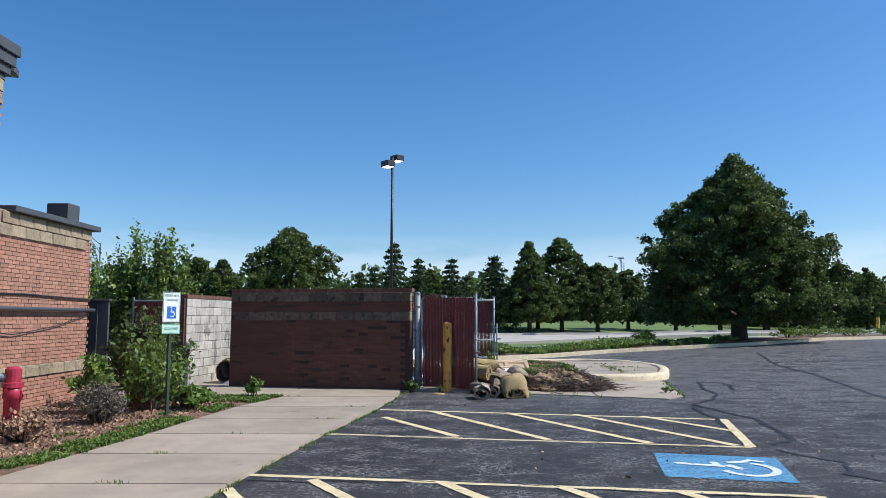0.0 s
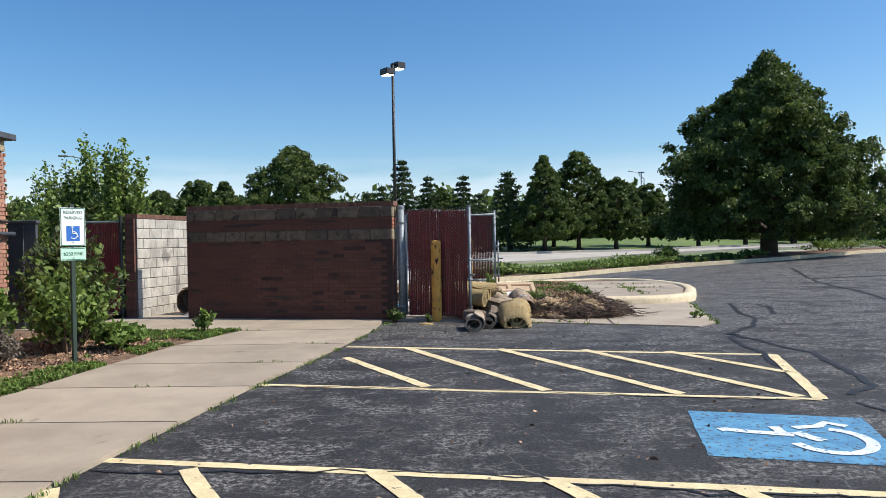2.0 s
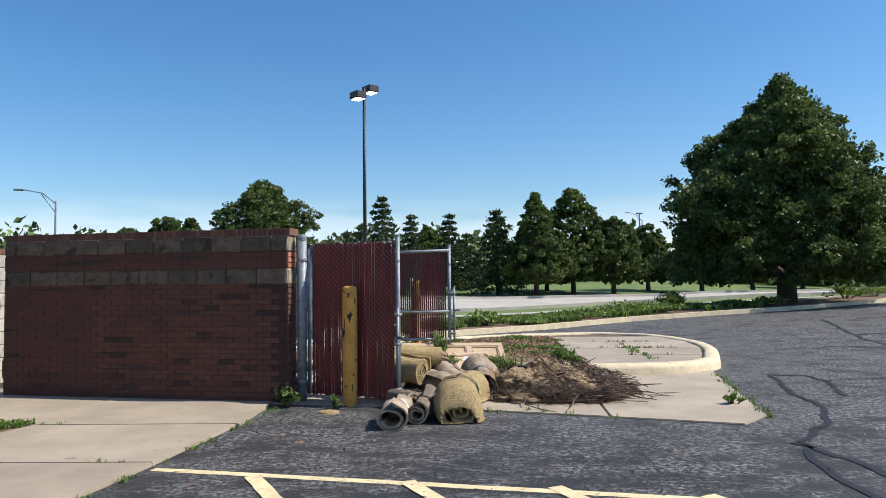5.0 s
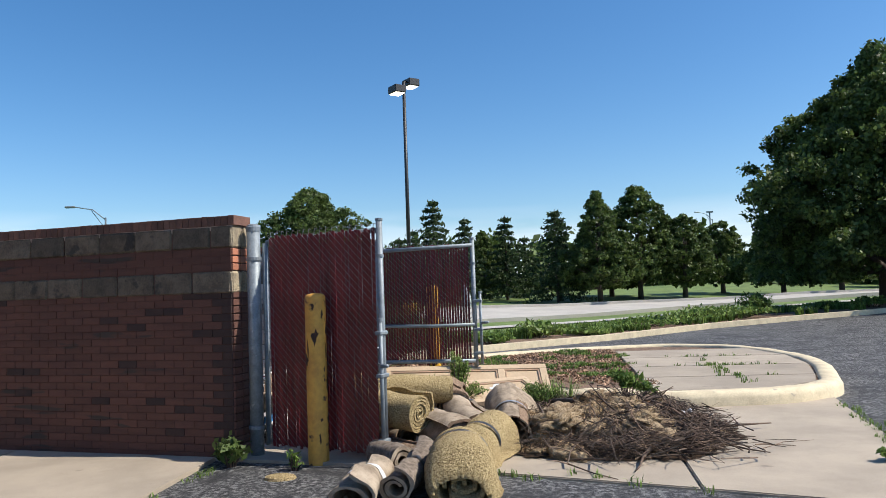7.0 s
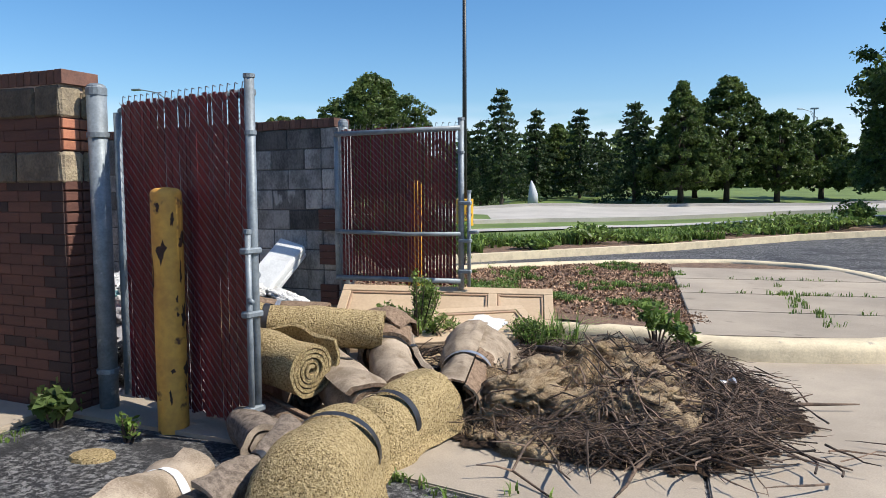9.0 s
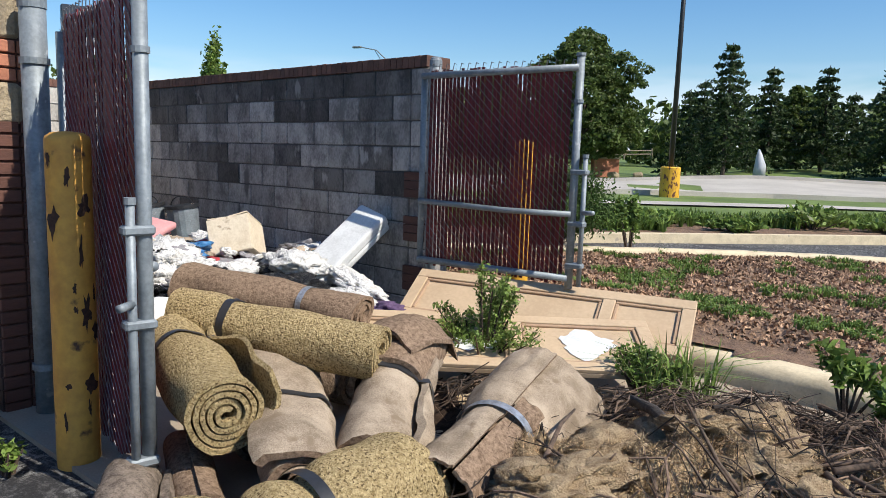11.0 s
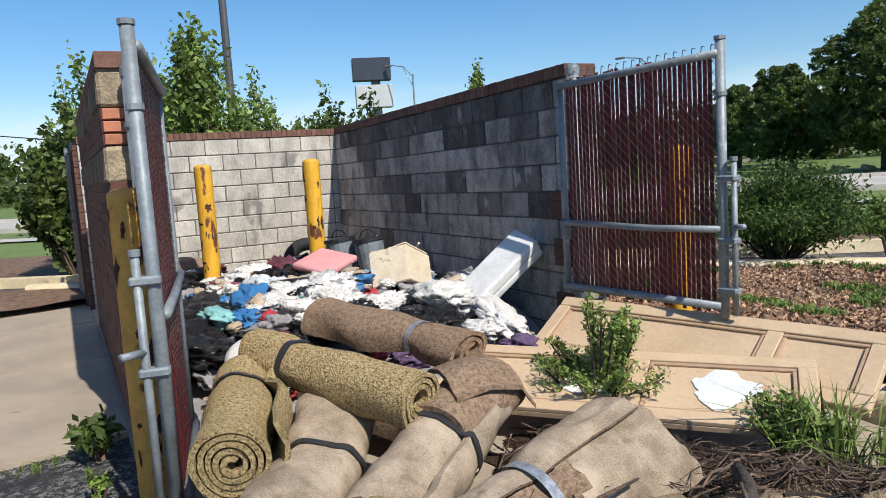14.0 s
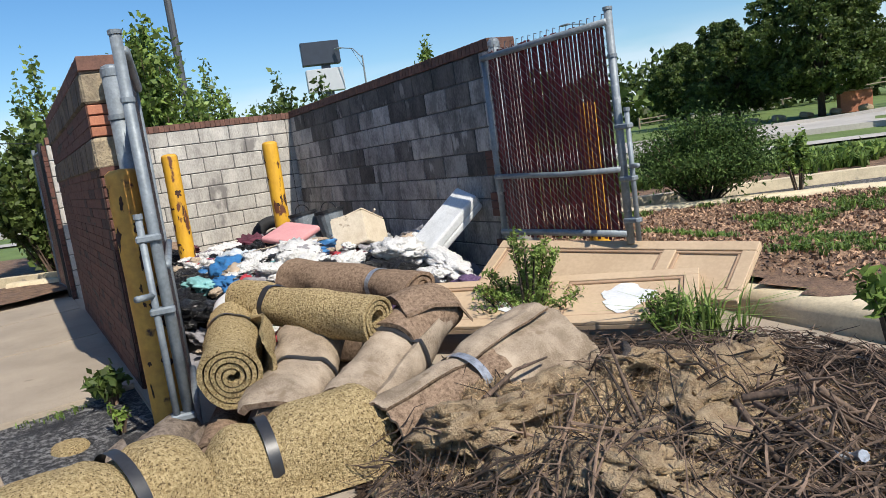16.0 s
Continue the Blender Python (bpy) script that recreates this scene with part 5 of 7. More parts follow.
for i in range(900):
    y = rg.uniform(3, 14.2)
    x = at_y(EDGE_L, y) - abs(rg.gauss(0, 0.3)) - 0.03
    if noise.noise((x * 1.6, y * 1.1, 6)) > -0.05:
        spots.append((x, y, 0.03))
for i in range(420):
    y = rg.uniform(13.2, 14.2)
    spots.append((rg.uniform(-6, at_y(EDGE_L, y) - 0.05), y, 0.03))
blades("edge_grass", spots, 0.06, M_WEED, "green grass and clover along the walkway edge", 5, width=0.012, per=14, lean=1.3)
spots = []
for i in range(260):
    y = rg.uniform(4, 15.2)
    if noise.noise((y * 2.3, 4, 1)) > -0.05:
        spots.append((at_y(EDGE_R, y) + 0.03 + rg.gauss(0, 0.025), y, 0.0))
for y in ys[3:]:
    x0 = rg.uniform(at_y(EDGE_L, y), at_y(EDGE_R, y) - 0.3)
    for i in range(4):
        spots.append((x0 + rg.uniform(0, 0.35), y, 0.03))
blades("joint_weed", spots, 0.045, M_WEED, "thin weeds sprouting from the paving joints", 6, width=0.004, per=5, lean=1.6)
spots = [(rg.gauss(4.75, 0.4), rg.choice((19.41, 20.71, 20.71, 22.11)) + rg.gauss(0, 0.02), 0.15) for i in range(42)] + [(rg.gauss(4.55, 0.05), rg.uniform(18.6, 21.5), 0.16) for i in range(26)]
spots += [(4.45 + 0.18 * (y - 14.3) + rg.gauss(0, 0.04) + 0.16, y, 0.0) for y in np.linspace(14.4, 17.8, 40)]
spots += [(x + rg.gauss(0, 0.07), 15.1 - (x - 1.05) * 0.33 + rg.gauss(0, 0.03), 0.0) for x in (1.62, 1.62, 1.66, 1.7, 1.95, 1.98, 2.0, 2.2, 2.22, 2.5, 2.52, 3.1)]
blades("joint_grass", spots, 0.07, M_WEED, "tufts of grass in the island's paving joints", 7, width=0.006, per=7, lean=1.4)
spots = []
while len(spots) < 620:
    x, y = rg.uniform(-4, 3.6), rg.uniform(18.9, 24.2)
    if in_poly(x, y, ISLAND) and noise.noise((x * 1.3, y * 1.3, 3)) > 0.1:
        spots.append((x, y, mulch_z(x, y)))
blades("island_weed", spots, 0.07, M_WEED, "low weeds scattered over the island's mulch", 9, width=0.008, per=15, lean=1.5)


rb = random.Random(14)
spots = []
while len(spots) < 900:
    x = rb.uniform(-4.0, 12.5)
    y = next(ay + (by - ay) * (x - ax) / (bx - ax) for (ax, ay), (bx, by) in zip(CURB, CURB[1:]) if ax <= x < bx) + rb.uniform(0.5, 3.8)
    if noise.noise((x * 0.45, y * 0.45, 8)) > -0.02:
        spots.append((x, y, gz(x, y) + 0.12))
blades("bed_grass", spots, 0.24, M_WEED, "rank green grass and weeds in the bed along the drive", 15, width=0.02, per=14, lean=0.9)


def chips(name, count, area, height, seed, label, size=0.03):
    r = np.random.default_rng(seed)
    pts = []
    while len(pts) < count:
        x, y = r.uniform(area[0], area[1]), r.uniform(area[2], area[3])
        if area[4] is None or area[4](x, y):
            pts.append((x, y, height(x, y) + 0.008))
    return tagged(leaves(name, pts, size, M_CHIP, None, seed, long=2.0), label, "mulch", kind="stuff")


chips("mulch_chips", 30000, (-4, 3.5, 18.6, 24.5, lambda x, y: in_poly(x, y, ISLAND_M)), mulch_z, 3, "loose brown and tan bark chips on the island", 0.022)
chips("mulch_chips", 4500, (-6.8, -3.6, 7.5, 13.5, lambda x, y: x < at_y(EDGE_L, y) - 0.25), lambda x, y: 0.03, 4, "loose bark chips in the bed by the walkway")

# low bank of cloud far beyond the trees
M_CLOUD = bpy.data.materials.new("cloud")
M_CLOUD.use_nodes = True
cn, cl_ = M_CLOUD.node_tree.nodes, M_CLOUD.node_tree.links
cn.clear()
cg = cn.new("ShaderNodeNewGeometry")
cmap = cn.new("ShaderNodeMapping")
cmap.inputs["Scale"].default_value = (0.006, 0.006, 0.03)
cnoise = cn.new("ShaderNodeTexNoise")
cnoise.inputs["Scale"].default_value = 1.0
cnoise.inputs["Detail"].default_value = 6
csep = cn.new("ShaderNodeSeparateXYZ")
cr = cn.new("ShaderNodeMapRange")
cr.inputs["From Min"].default_value, cr.inputs["From Max"].default_value = 150, 30
cm = cn.new("ShaderNodeMath")
cm.operation = "MULTIPLY"
cr2 = cn.new("ShaderNodeMapRange")
cr2.inputs["From Min"].default_value, cr2.inputs["From Max"].default_value = 0.32, 0.56
ct = cn.new("ShaderNodeBsdfTransparent")
ce = cn.new("ShaderNodeEmission")
ce.inputs["Color"].default_value = (0.62, 0.72, 0.86, 1)
ce.inputs["Strength"].default_value = 1.0
cx = cn.new("ShaderNodeMixShader")
co = cn.new("ShaderNodeOutputMaterial")
cl_.new(cg.outputs["Position"], cmap.inputs["Vector"])
cl_.new(cmap.outputs["Vector"], cnoise.inputs["Vector"])
cl_.new(cg.outputs["Position"], csep.inputs["Vector"])
cl_.new(csep.outputs["Z"], cr.inputs["Value"])
cl_.new(cnoise.outputs["Fac"], cr2.inputs["Value"])
cl_.new(cr.outputs["Result"], cm.inputs[0])
cl_.new(cr2.outputs["Result"], cm.inputs[1])
cl_.new(cm.outputs[0], cx.inputs["Fac"])
cl_.new(ct.outputs[0], cx.inputs[1])
cl_.new(ce.outputs[0], cx.inputs[2])
cl_.new(cx.outputs[0], co.inputs["Surface"])
bm = bmesh.new()
prev = None
for i in range(61):
    a = radians(-110 + 220 * i / 60)
    row = [bm.verts.new((1300 * math.sin(a), 1300 * math.cos(a), z)) for z in (0, 160)]
    if prev:
        bm.faces.new((prev[0], row[0], row[1], prev[1]))
    prev = row
clouds = tagged(part("backdrop", bm, M_CLOUD, None), "low pale bank of cloud on the horizon", "cloud", kind="structure")
clouds.visible_shadow = False

bush("tree_sapling", (-28.2, 42.3, 0), 0.8, 0.8, 6.68, "bright green treetop showing above the block wall", 131, n=5200, leaf=0.13, material=M_LEAF_YEL, stems=40, category="tree", fill=0.72, puff=0.12)
M_TRUCK = mat("white_enamel", (0.75, 0.76, 0.77), (0.68, 0.69, 0.7), scale=2, rough=0.3, bump=0)
truck = thing("pickup_truck", "white pickup truck parked far across the lawn", "car", m=pose(-59.2, 113.1, 0, 0, 0, -35))
bm = bmesh.new()
bm_box(bm, (5.4, 1.9, 0.55), pose(0, 0, 0.8), 0.08, 2)
bm_box(bm, (1.5, 1.85, 0.3), pose(1.9, 0, 1.15), 0.08, 2)
for sy in (-0.9, 0.9):
    bm_box(bm, (1.9, 0.1, 0.35), pose(-1.7, sy, 1.2), 0.03)
part("body", bm, M_TRUCK, truck)
cab = part("cab", box((1.9, 1.7, 0.75), pose(0.25, 0, 1.45), 0.18, 2), M_TRUCK, truck)
for sy in (-0.855, 0.855):
    part("window", box((1.4, 0.02, 0.42), pose(0.25, sy, 1.55), 0.05), M_SIGN_DARK, cab)
for sx in (-1.75, 1.75):
    for sy in (-0.85, 0.85):
        wheel = part("wheel", tube([(sx, sy - 0.12, 0.37), (sx, sy + 0.12, 0.37)], 0.37, 18), M_BLACK, truck)
        part("rim", tube([(sx, sy - 0.13, 0.37), (sx, sy + 0.13, 0.37)], 0.2, 14), M_SIGN_GREY, wheel)

# far side of the road: rail fence, low building, lamp and pillars
M_WOOD = mat("weathered_wood", (0.30, 0.24, 0.18), (0.2, 0.16, 0.12), scale=4, fine=30, bump=0.3)
fence = thing("rail_fence", "low weathered wooden rail fence across the lawn", "fence")
fa, fb = Vector((-33.0, 70.0, 0.05)), Vector((-16.0, 88.0, 0.9))
for i in range(9):
    p = fa.lerp(fb, i / 8)
    part("post", box((0.14, 0.14, 1.0), Matrix.Translation(p + Vector((0, 0, 0.45))), 0.01), M_WOOD, fence)
    if i:
        q = fa.lerp(fb, (i - 1) / 8)
        for z in (0.4, 0.75):
            part("rail", tube([q + Vector((0, 0, z)), p + Vector((0, 0, z))], 0.05, 6), M_WOOD, fence)
kiosk = thing("low_building", "low pale building with glazed front, far off", "building", m=pose(-36, 92, 0, 0, 0, 25))
part("wall", box((9, 6, 3.0), Matrix.Translation((0, 0, 1.5)), 0.03), M_ROAD, kiosk)
part("roof", box((9.8, 6.8, 0.35), Matrix.Translation((0, 0, 3.15)), 0.03), M_SIGN_GREY, kiosk)
for i in range(3):
    w_ = part("window", box((1.6, 0.1, 1.6), Matrix.Translation((-2.8 + 2.6 * i, -3.03, 1.5))), M_SIGN_DARK, kiosk)
    part("frame", box((1.8, 0.08, 0.1), Matrix.Translation((-2.8 + 2.6 * i, -3.05, 2.35))), M_SIGN_GREY, w_)
tl = thing("twin_lamp", "tall grey lamp post with a flat double head", "lamp", m=Matrix.Translation((49.3, 77.0, 0.4)))
part("pole", tube([(0, 0, 0), (0, 0, 8.4)], [0.12, 0.08], 8), M_DARKGREY, tl)
part("head", box((2.2, 0.5, 0.16), Matrix.Translation((0, 0, 8.45)), 0.03), M_DARKGREY, tl)
broad_tree("park_tree", (41.5, 72, 0.5), 5.2, 3.4, "round dark green tree beyond the road", 77, n_clump=150, per=110, leaf=0.17, crown_from=0.15, trunk_r=0.16, group="trees across the road", puff=0.17)
broad_tree("park_tree", (-25.0, 72.0, 0.0), 6.2, 4.2, "green broadleaved tree on the lawn across the road", 78, n_clump=150, per=120, leaf=0.17, crown_from=0.2, trunk_r=0.18, group="trees across the road", puff=0.17)
for x, y in ((33.0, 56.0), (35.5, 57.0)):
    yb = thing("yellow_marker", "short yellow marker post by the far kerb", "post", group="yellow markers", m=Matrix.Translation((x, y, gz(x, y))))
    part("pipe", tube([(0, 0, 0), (0, 0, 1.2)], 0.12, 10), M_BOLLARD_B, yb)
for i in range(7):
    rk = part("rock", box((0.7, 0.5, 0.35), None, 0.12, 2), M_STONE, None)
    rk.matrix_world = pose(-14.5 + 1.3 * i, 52.6 + 0.25 * i, gz(-14.5 + 1.3 * i, 52.6) + 0.12, 5 * i, 8, 40 * i) @ Matrix.Diagonal((1 - 0.05 * i, 1, 0.9, 1))
    tagged(rk, "pale landscaping rock on the verge across the road", "rock", group="verge rocks")


# ---- dumped carpet and padding ----
def carpet_roll(a, b, r, material, label, turns=4.0, straps=(), squash=0.88, seed=1, core=0.03, flap=0.0, lump=0.012, start=0.3, inside=None):
    """A rolled carpet from a (the nearer end) to b: a spiral sheet of real thickness."""
    a, b = Vector(a), Vector(b)
    L = (b - a).length
    z = (b - a).normalized()
    x = z.cross(Vector((0, 0, 1))).normalized()
    y = x.cross(z) * -1
    if y.z < 0:
        y = -y
    m = Matrix.Translation(a) @ Matrix((x, y, x.cross(y))).transposed().to_4x4()
    along_sign = 1 if x.cross(y).dot(z) > 0 else -1
    t = thing("carpet_roll", label, "carpet roll", group="dumped carpet rolls", m=m)
    n = int(26 * turns)
    pitch = (r - core) / turns
    th = pitch * 0.72
    segs = max(8, int(L / 0.035))

    def warp(px, py, s):
        q = 1 + lump * 8 * noise.noise((seed * 7.1 + px * 5, py * 5, s * 3.0)) + lump * 3 * noise.noise((seed * 3.1 + px * 14, py * 14, s * 9.0)) + 0.06 * noise.noise((seed, s * 4, 1))
        pinch = 1.0
        for ps, _m in straps:
            pinch -= 0.07 * math.exp(-((s - ps * L) / 0.06) ** 2)
        return Vector((px * q * pinch, py * q * squash * pinch, along_sign * s))

    bm = bmesh.new()
    grid = []
    for j in range(segs + 1):
        s = L * j / segs
        ragged = 0.012 * noise.noise((seed, j * 0.1, 4))
        row_o, row_i = [], []
        for i in range(n + 1):
            u = i / n
            ang = start + u * turns * 2 * math.pi
            rad = core + th + pitch * turns * u
            last = max(0.0, (u - (1 - 0.35 / turns)) / (0.35 / turns))
            held = min([1.0] + [1 - math.exp(-((s - ps * L) / 0.16) ** 2) for ps, _m in straps])
            rad += flap * held * last ** 1.5
            edge = 0.02 * noise.noise((u * 9, seed, 2)) * (1 if j in (0, segs) else 0)
            row_o.append(bm.verts.new(warp(rad * math.cos(ang), rad * math.sin(ang), s + edge + ragged * (j in (0, segs)))))
            row_i.append(bm.verts.new(warp((rad - th) * math.cos(ang), (rad - th) * math.sin(ang), s + edge)))
        grid.append((row_o, row_i))
    for j in range(segs):
        (o0, i0), (o1, i1) = grid[j], grid[j + 1]
        for i in range(n):
            bm.faces.new((o0[i], o0[i + 1], o1[i + 1], o1[i]))
            bm.faces.new((i0[i], i1[i], i1[i + 1], i0[i + 1])).material_index = 1
        bm.faces.new((o0[n], i0[n], i1[n], o1[n]))
        bm.faces.new((o0[0], o1[0], i1[0], i0[0]))
    for j in (0, segs):
        o, q = grid[j]
        for i in range(n):
            bm.faces.new((o[i], q[i], q[i + 1], o[i + 1])).material_index = 1
    bmesh.ops.recalc_face_normals(bm, faces=bm.faces)
    body = part("sheet", bm, material, t, smooth=False)
    body.data.materials.append(inside or material)
    body.data.set_sharp_from_angle(angle=radians(50))
    for ps, sm in straps:
        s = ps * L
        bm = bmesh.new()
        rows = []
        for w in (-0.02, 0.02):
            ring = []
            for k in range(48):
                ang = 2 * math.pi * k / 48
                back = ((start + turns * 2 * math.pi - ang) % (2 * math.pi)) / (2 * math.pi)
                rad = r + th - pitch * back + 0.008
                ring.append(bm.verts.new(warp(rad * math.cos(ang), rad * math.sin(ang), s + w)))
            rows.append(ring)
        for k in range(48):
            bm.faces.new((rows[0][k], rows[0][(k + 1) % 48], rows[1][(k + 1) % 48], rows[1][k]))
        sb = part("strap", bm, sm, t, smooth=True)
    return t


def folded_roll(a, b, r0, r1, sheets, label, strap_at, strap_mat, seed=3, squash=0.95, thick=0.007, strap_r=1.0, close=0.0):
    """A carpet folded over itself in loose layers: each sheet is a cross-section line swept from a to b, widening."""
    a, b = Vector(a), Vector(b)
    L = (b - a).length
    z = (b - a).normalized()
    x = z.cross(Vector((0, 0, 1))).normalized()
    y = x.cross(z)
    t = thing("carpet_roll", label, "carpet roll", group="dumped carpet rolls", m=Matrix.Translation(a) @ Matrix((x, y, x.cross(y))).transposed().to_4x4())
    low = -a.z + 0.012
    for si, (line, s0, s1, outer, inner) in enumerate(sheets):
        pts = []
        m = len(line)
        for i in range(m - 1):
            p0, p1, p2, p3 = (Vector(line[max(0, min(m - 1, i + d))]) for d in (-1, 0, 1, 2))
            for k in range(9):
                q = k / 9
                pts.append(0.5 * (2 * p1 + (p2 - p0) * q + (2 * p0 - 5 * p1 + 4 * p2 - p3) * q * q + (3 * p1 - p0 - 3 * p2 + p3) * q ** 3))
        pts.append(Vector(line[-1]))
        n = len(pts)
        segs = int(L * (s1 - s0) / 0.025)
        bm = bmesh.new()
        grid = []
        for j in range(segs + 1):
            f = s0 + (s1 - s0) * j / segs
            ends = j in (0, segs)
            rad = r0 + (r1 - r0) * smoothstep(0.2, 1.0, f)
            full = rad
            rad *= 1 - 0.13 * math.exp(-((f - strap_at) * L / 0.07) ** 2)
            rad *= 1 - close * (max(0.0, 1 - f / 0.2) ** 2 + 0.6 * max(0.0, 1 - (1 - f) / 0.15) ** 2)
            ro, ri = [], []
            for i, p in enumerate(pts):
                d = (pts[min(n - 1, i + 1)] - pts[max(0, i - 1)]).normalized()
                nrm = Vector((-d.y, d.x))
                w = 1 + 0.10 * noise.noise((p.x * 1.3 + seed, p.y * 1.3, f * 4)) + 0.035 * noise.noise((p.x * 5, p.y * 5 + seed, f * 13))
                rag_ = 0.016 * noise.noise((i * 0.35, seed + si, 5)) * ends
                c = Vector((p.x * (rad + full) / 2 * w, (p.y * rad - (full - rad)) * w * squash)) if close else Vector((p.x * rad * w, p.y * rad * w * squash))
                fz = -(f * L + rag_ + 0.05 * noise.noise((p.x, p.y, si + seed)) * (j == segs))
                th = thick + 0.002 * noise.noise((i * 0.9, j * 0.7, seed)) * ends
                ro.append(bm.verts.new((c.x + nrm.x * th, max(low + 0.006, c.y + nrm.y * th), fz)))
                ri.append(bm.verts.new((c.x - nrm.x * th, max(low, c.y - nrm.y * th), fz)))
            grid.append((ro, ri))
        for j in range(segs):
            (o0, i0), (o1, i1) = grid[j], grid[j + 1]
            for i in range(n - 1):
                bm.faces.new((o0[i], o1[i], o1[i + 1], o0[i + 1]))
                bm.faces.new((i0[i], i0[i + 1], i1[i + 1], i1[i])).material_index = 1
            for e in (0, n - 1):
                bm.faces.new((o0[e], i0[e], i1[e], o1[e])).material_index = 1
        for j in (0, segs):
            o, q = grid[j]
            for i in range(n - 1):
                bm.faces.new((o[i], q[i], q[i + 1], o[i + 1])).material_index = 1
        bmesh.ops.recalc_face_normals(bm, faces=bm.faces)
        ob = part("sheet", bm, outer, t, smooth=True)
        ob.data.materials.append(inner)
        ob.data.set_sharp_from_angle(angle=radians(55))
    rows = [[], []]
    bm = bmesh.new()
    rad = (r0 + (r1 - r0) * smoothstep(0.2, 1.0, strap_at)) * 0.99 * strap_r
    for k in range(32):
        q = 2 * math.pi * k / 32
        for e, w in ((0, -0.024), (1, 0.024)):
            rows[e].append(bm.verts.new((rad * 1.04 * math.cos(q), max(low, rad * squash * 0.98 * math.sin(q)), -(strap_at * L + w))))
    for k in range(32):
        bm.faces.new((rows[0][k], rows[0][(k + 1) % 32], rows[1][(k + 1) % 32], rows[1][k]))
    part("strap", bm, strap_mat, t, "shiny binding strap", smooth=True)
    return t


foam_l = "rolled yellow-brown carpet padding bound with black straps"
carpet_roll((0.93, 15.39, 0.40), (0.17, 15.78, 0.47), 0.155, M_FOAM, "rolled yellow-brown carpet padding with its spiral end showing", 5.0, ((0.72, M_STRAP),), 0.98, 1, flap=0.07, start=0.75, lump=0.016, core=0.012)
carpet_roll((1.12, 16.13, 0.50), (0.10, 15.88, 0.60), 0.115, M_FOAM, foam_l, 3.2, ((0.72, M_STRAP),), 0.95, 2, flap=0.02, start=3.4, lump=0.02)
carpet_roll((1.27, 15.42, 0.19), (0.62, 16.05, 0.33), 0.145, M_BURLAP, "rolled carpet with pale woven backing outward and a black strap", 3.0, ((0.52, M_STRAP),), 0.95, 3, inside=M_CARPET, flap=0.03, start=2.5, lump=0.03)
carpet_roll((1.38, 15.68, 0.22), (1.02, 16.46, 0.38), 0.15, M_BURLAP, "pale backed carpet roll lying among padding", 3.0, ((0.62, M_STRAP),), 0.95, 4, inside=M_CARPET, flap=0.02, start=0.4, lump=0.035)
carpet_roll((1.14, 16.18, 0.33), (1.0, 16.62, 0.42), 0.165, M_CARPET, "short brown carpet piece draped round a roll", 1.6, (), 0.9, 5, core=0.1, flap=0.05, start=0.8)
folded_roll((1.70, 15.66, 0.18), (1.63, 16.76, 0.27), 0.15, 0.215, (
    (((0.1, -1.0), (-0.6, -0.95), (-1.0, -0.4), (-0.95, 0.3), (-0.5, 0.85), (0.0, 0.97), (0.38, 0.88)), 0.0, 1.0, M_BURLAP, M_CARPET),
    (((-0.1, 0.75), (0.35, 0.68), (0.8, 0.4), (1.15, 0.0), (1.4, -0.5)), 0.56, 1.05, M_BURLAP, M_CARPET),
    (((0.1, 0.55), (0.55, 0.3), (0.95, -0.1), (1.2, -0.75)), 0.36, 0.82, M_CARPET, M_CARPET),
    (((0.4, 0.8), (0.85, 0.42), (1.03, -0.2), (0.95, -0.8), (0.5, -1.0)), 0.0, 0.62, M_CARPET, M_BURLAP),
    (((0.3, 0.6), (0.68, 0.15), (0.75, -0.6), (0.3, -0.95)), 0.04, 0.55, M_CARPET, M_CARPET)),
    "folded pale backed carpet roll bound with a shiny strap", 0.47, M_STRAP_SILVER)
PAD_OUTER = ((0.3, -0.95), (-0.5, -0.92), (-0.95, -0.45), (-0.98, 0.2), (-0.6, 0.78), (0.0, 0.97), (0.55, 0.85), (0.92, 0.4), (1.05, -0.15), (1.1, -0.65), (1.2, -0.95))
PAD_CORE = ((-0.5, -0.15), (-0.45, 0.3), (0.0, 0.5), (0.4, 0.3), (0.45, -0.15), (0.1, -0.35), (-0.2, -0.2), (-0.2, 0.15), (0.1, 0.2), (0.15, -0.05))
PAD_INNER = ((0.85, -0.85), (0.2, -0.78), (-0.45, -0.72), (-0.78, -0.2), (-0.62, 0.42), (-0.1, 0.72), (0.45, 0.6), (0.75, 0.15), (0.62, -0.4), (0.1, -0.55), (-0.35, -0.4))
folded_roll((1.36, 15.02, 0.17), (1.56, 15.76, 0.2), 0.165, 0.185, ((PAD_OUTER, 0.0, 1.0, M_FOAM, M_FOAM), (PAD_INNER, 0.02, 0.97, M_FOAM, M_FOAM), (PAD_CORE, 0.03, 0.95, M_FOAM, M_FOAM)),
            "loosely folded yellow-brown carpet padding bound with a dark strap", 0.34, M_STRAP, 7, 0.98, 0.013, 1.05, 0.4)
folded_roll((1.37, 14.14, 0.17), (1.29, 15.04, 0.2), 0.235, 0.19, ((PAD_OUTER, 0.0, 1.0, M_FOAM, M_FOAM), (PAD_INNER, 0.03, 0.98, M_FOAM, M_FOAM), (PAD_CORE, 0.06, 0.95, M_FOAM, M_FOAM)),
            "bulging fold of mottled yellow padding lying on the asphalt", 0.66, M_STRAP, 8, 0.92, 0.014, 1.05, 0.45)
carpet_roll((0.69, 13.84, 0.115), (0.71, 14.44, 0.135), 0.13, M_BURLAP, "crumpled grey-beige carpet roll on the asphalt", 1.7, ((0.7, M_STYRO),), 0.8, 9, core=0.075, flap=0.06, start=3.4, inside=M_BURLAP, lump=0.04)
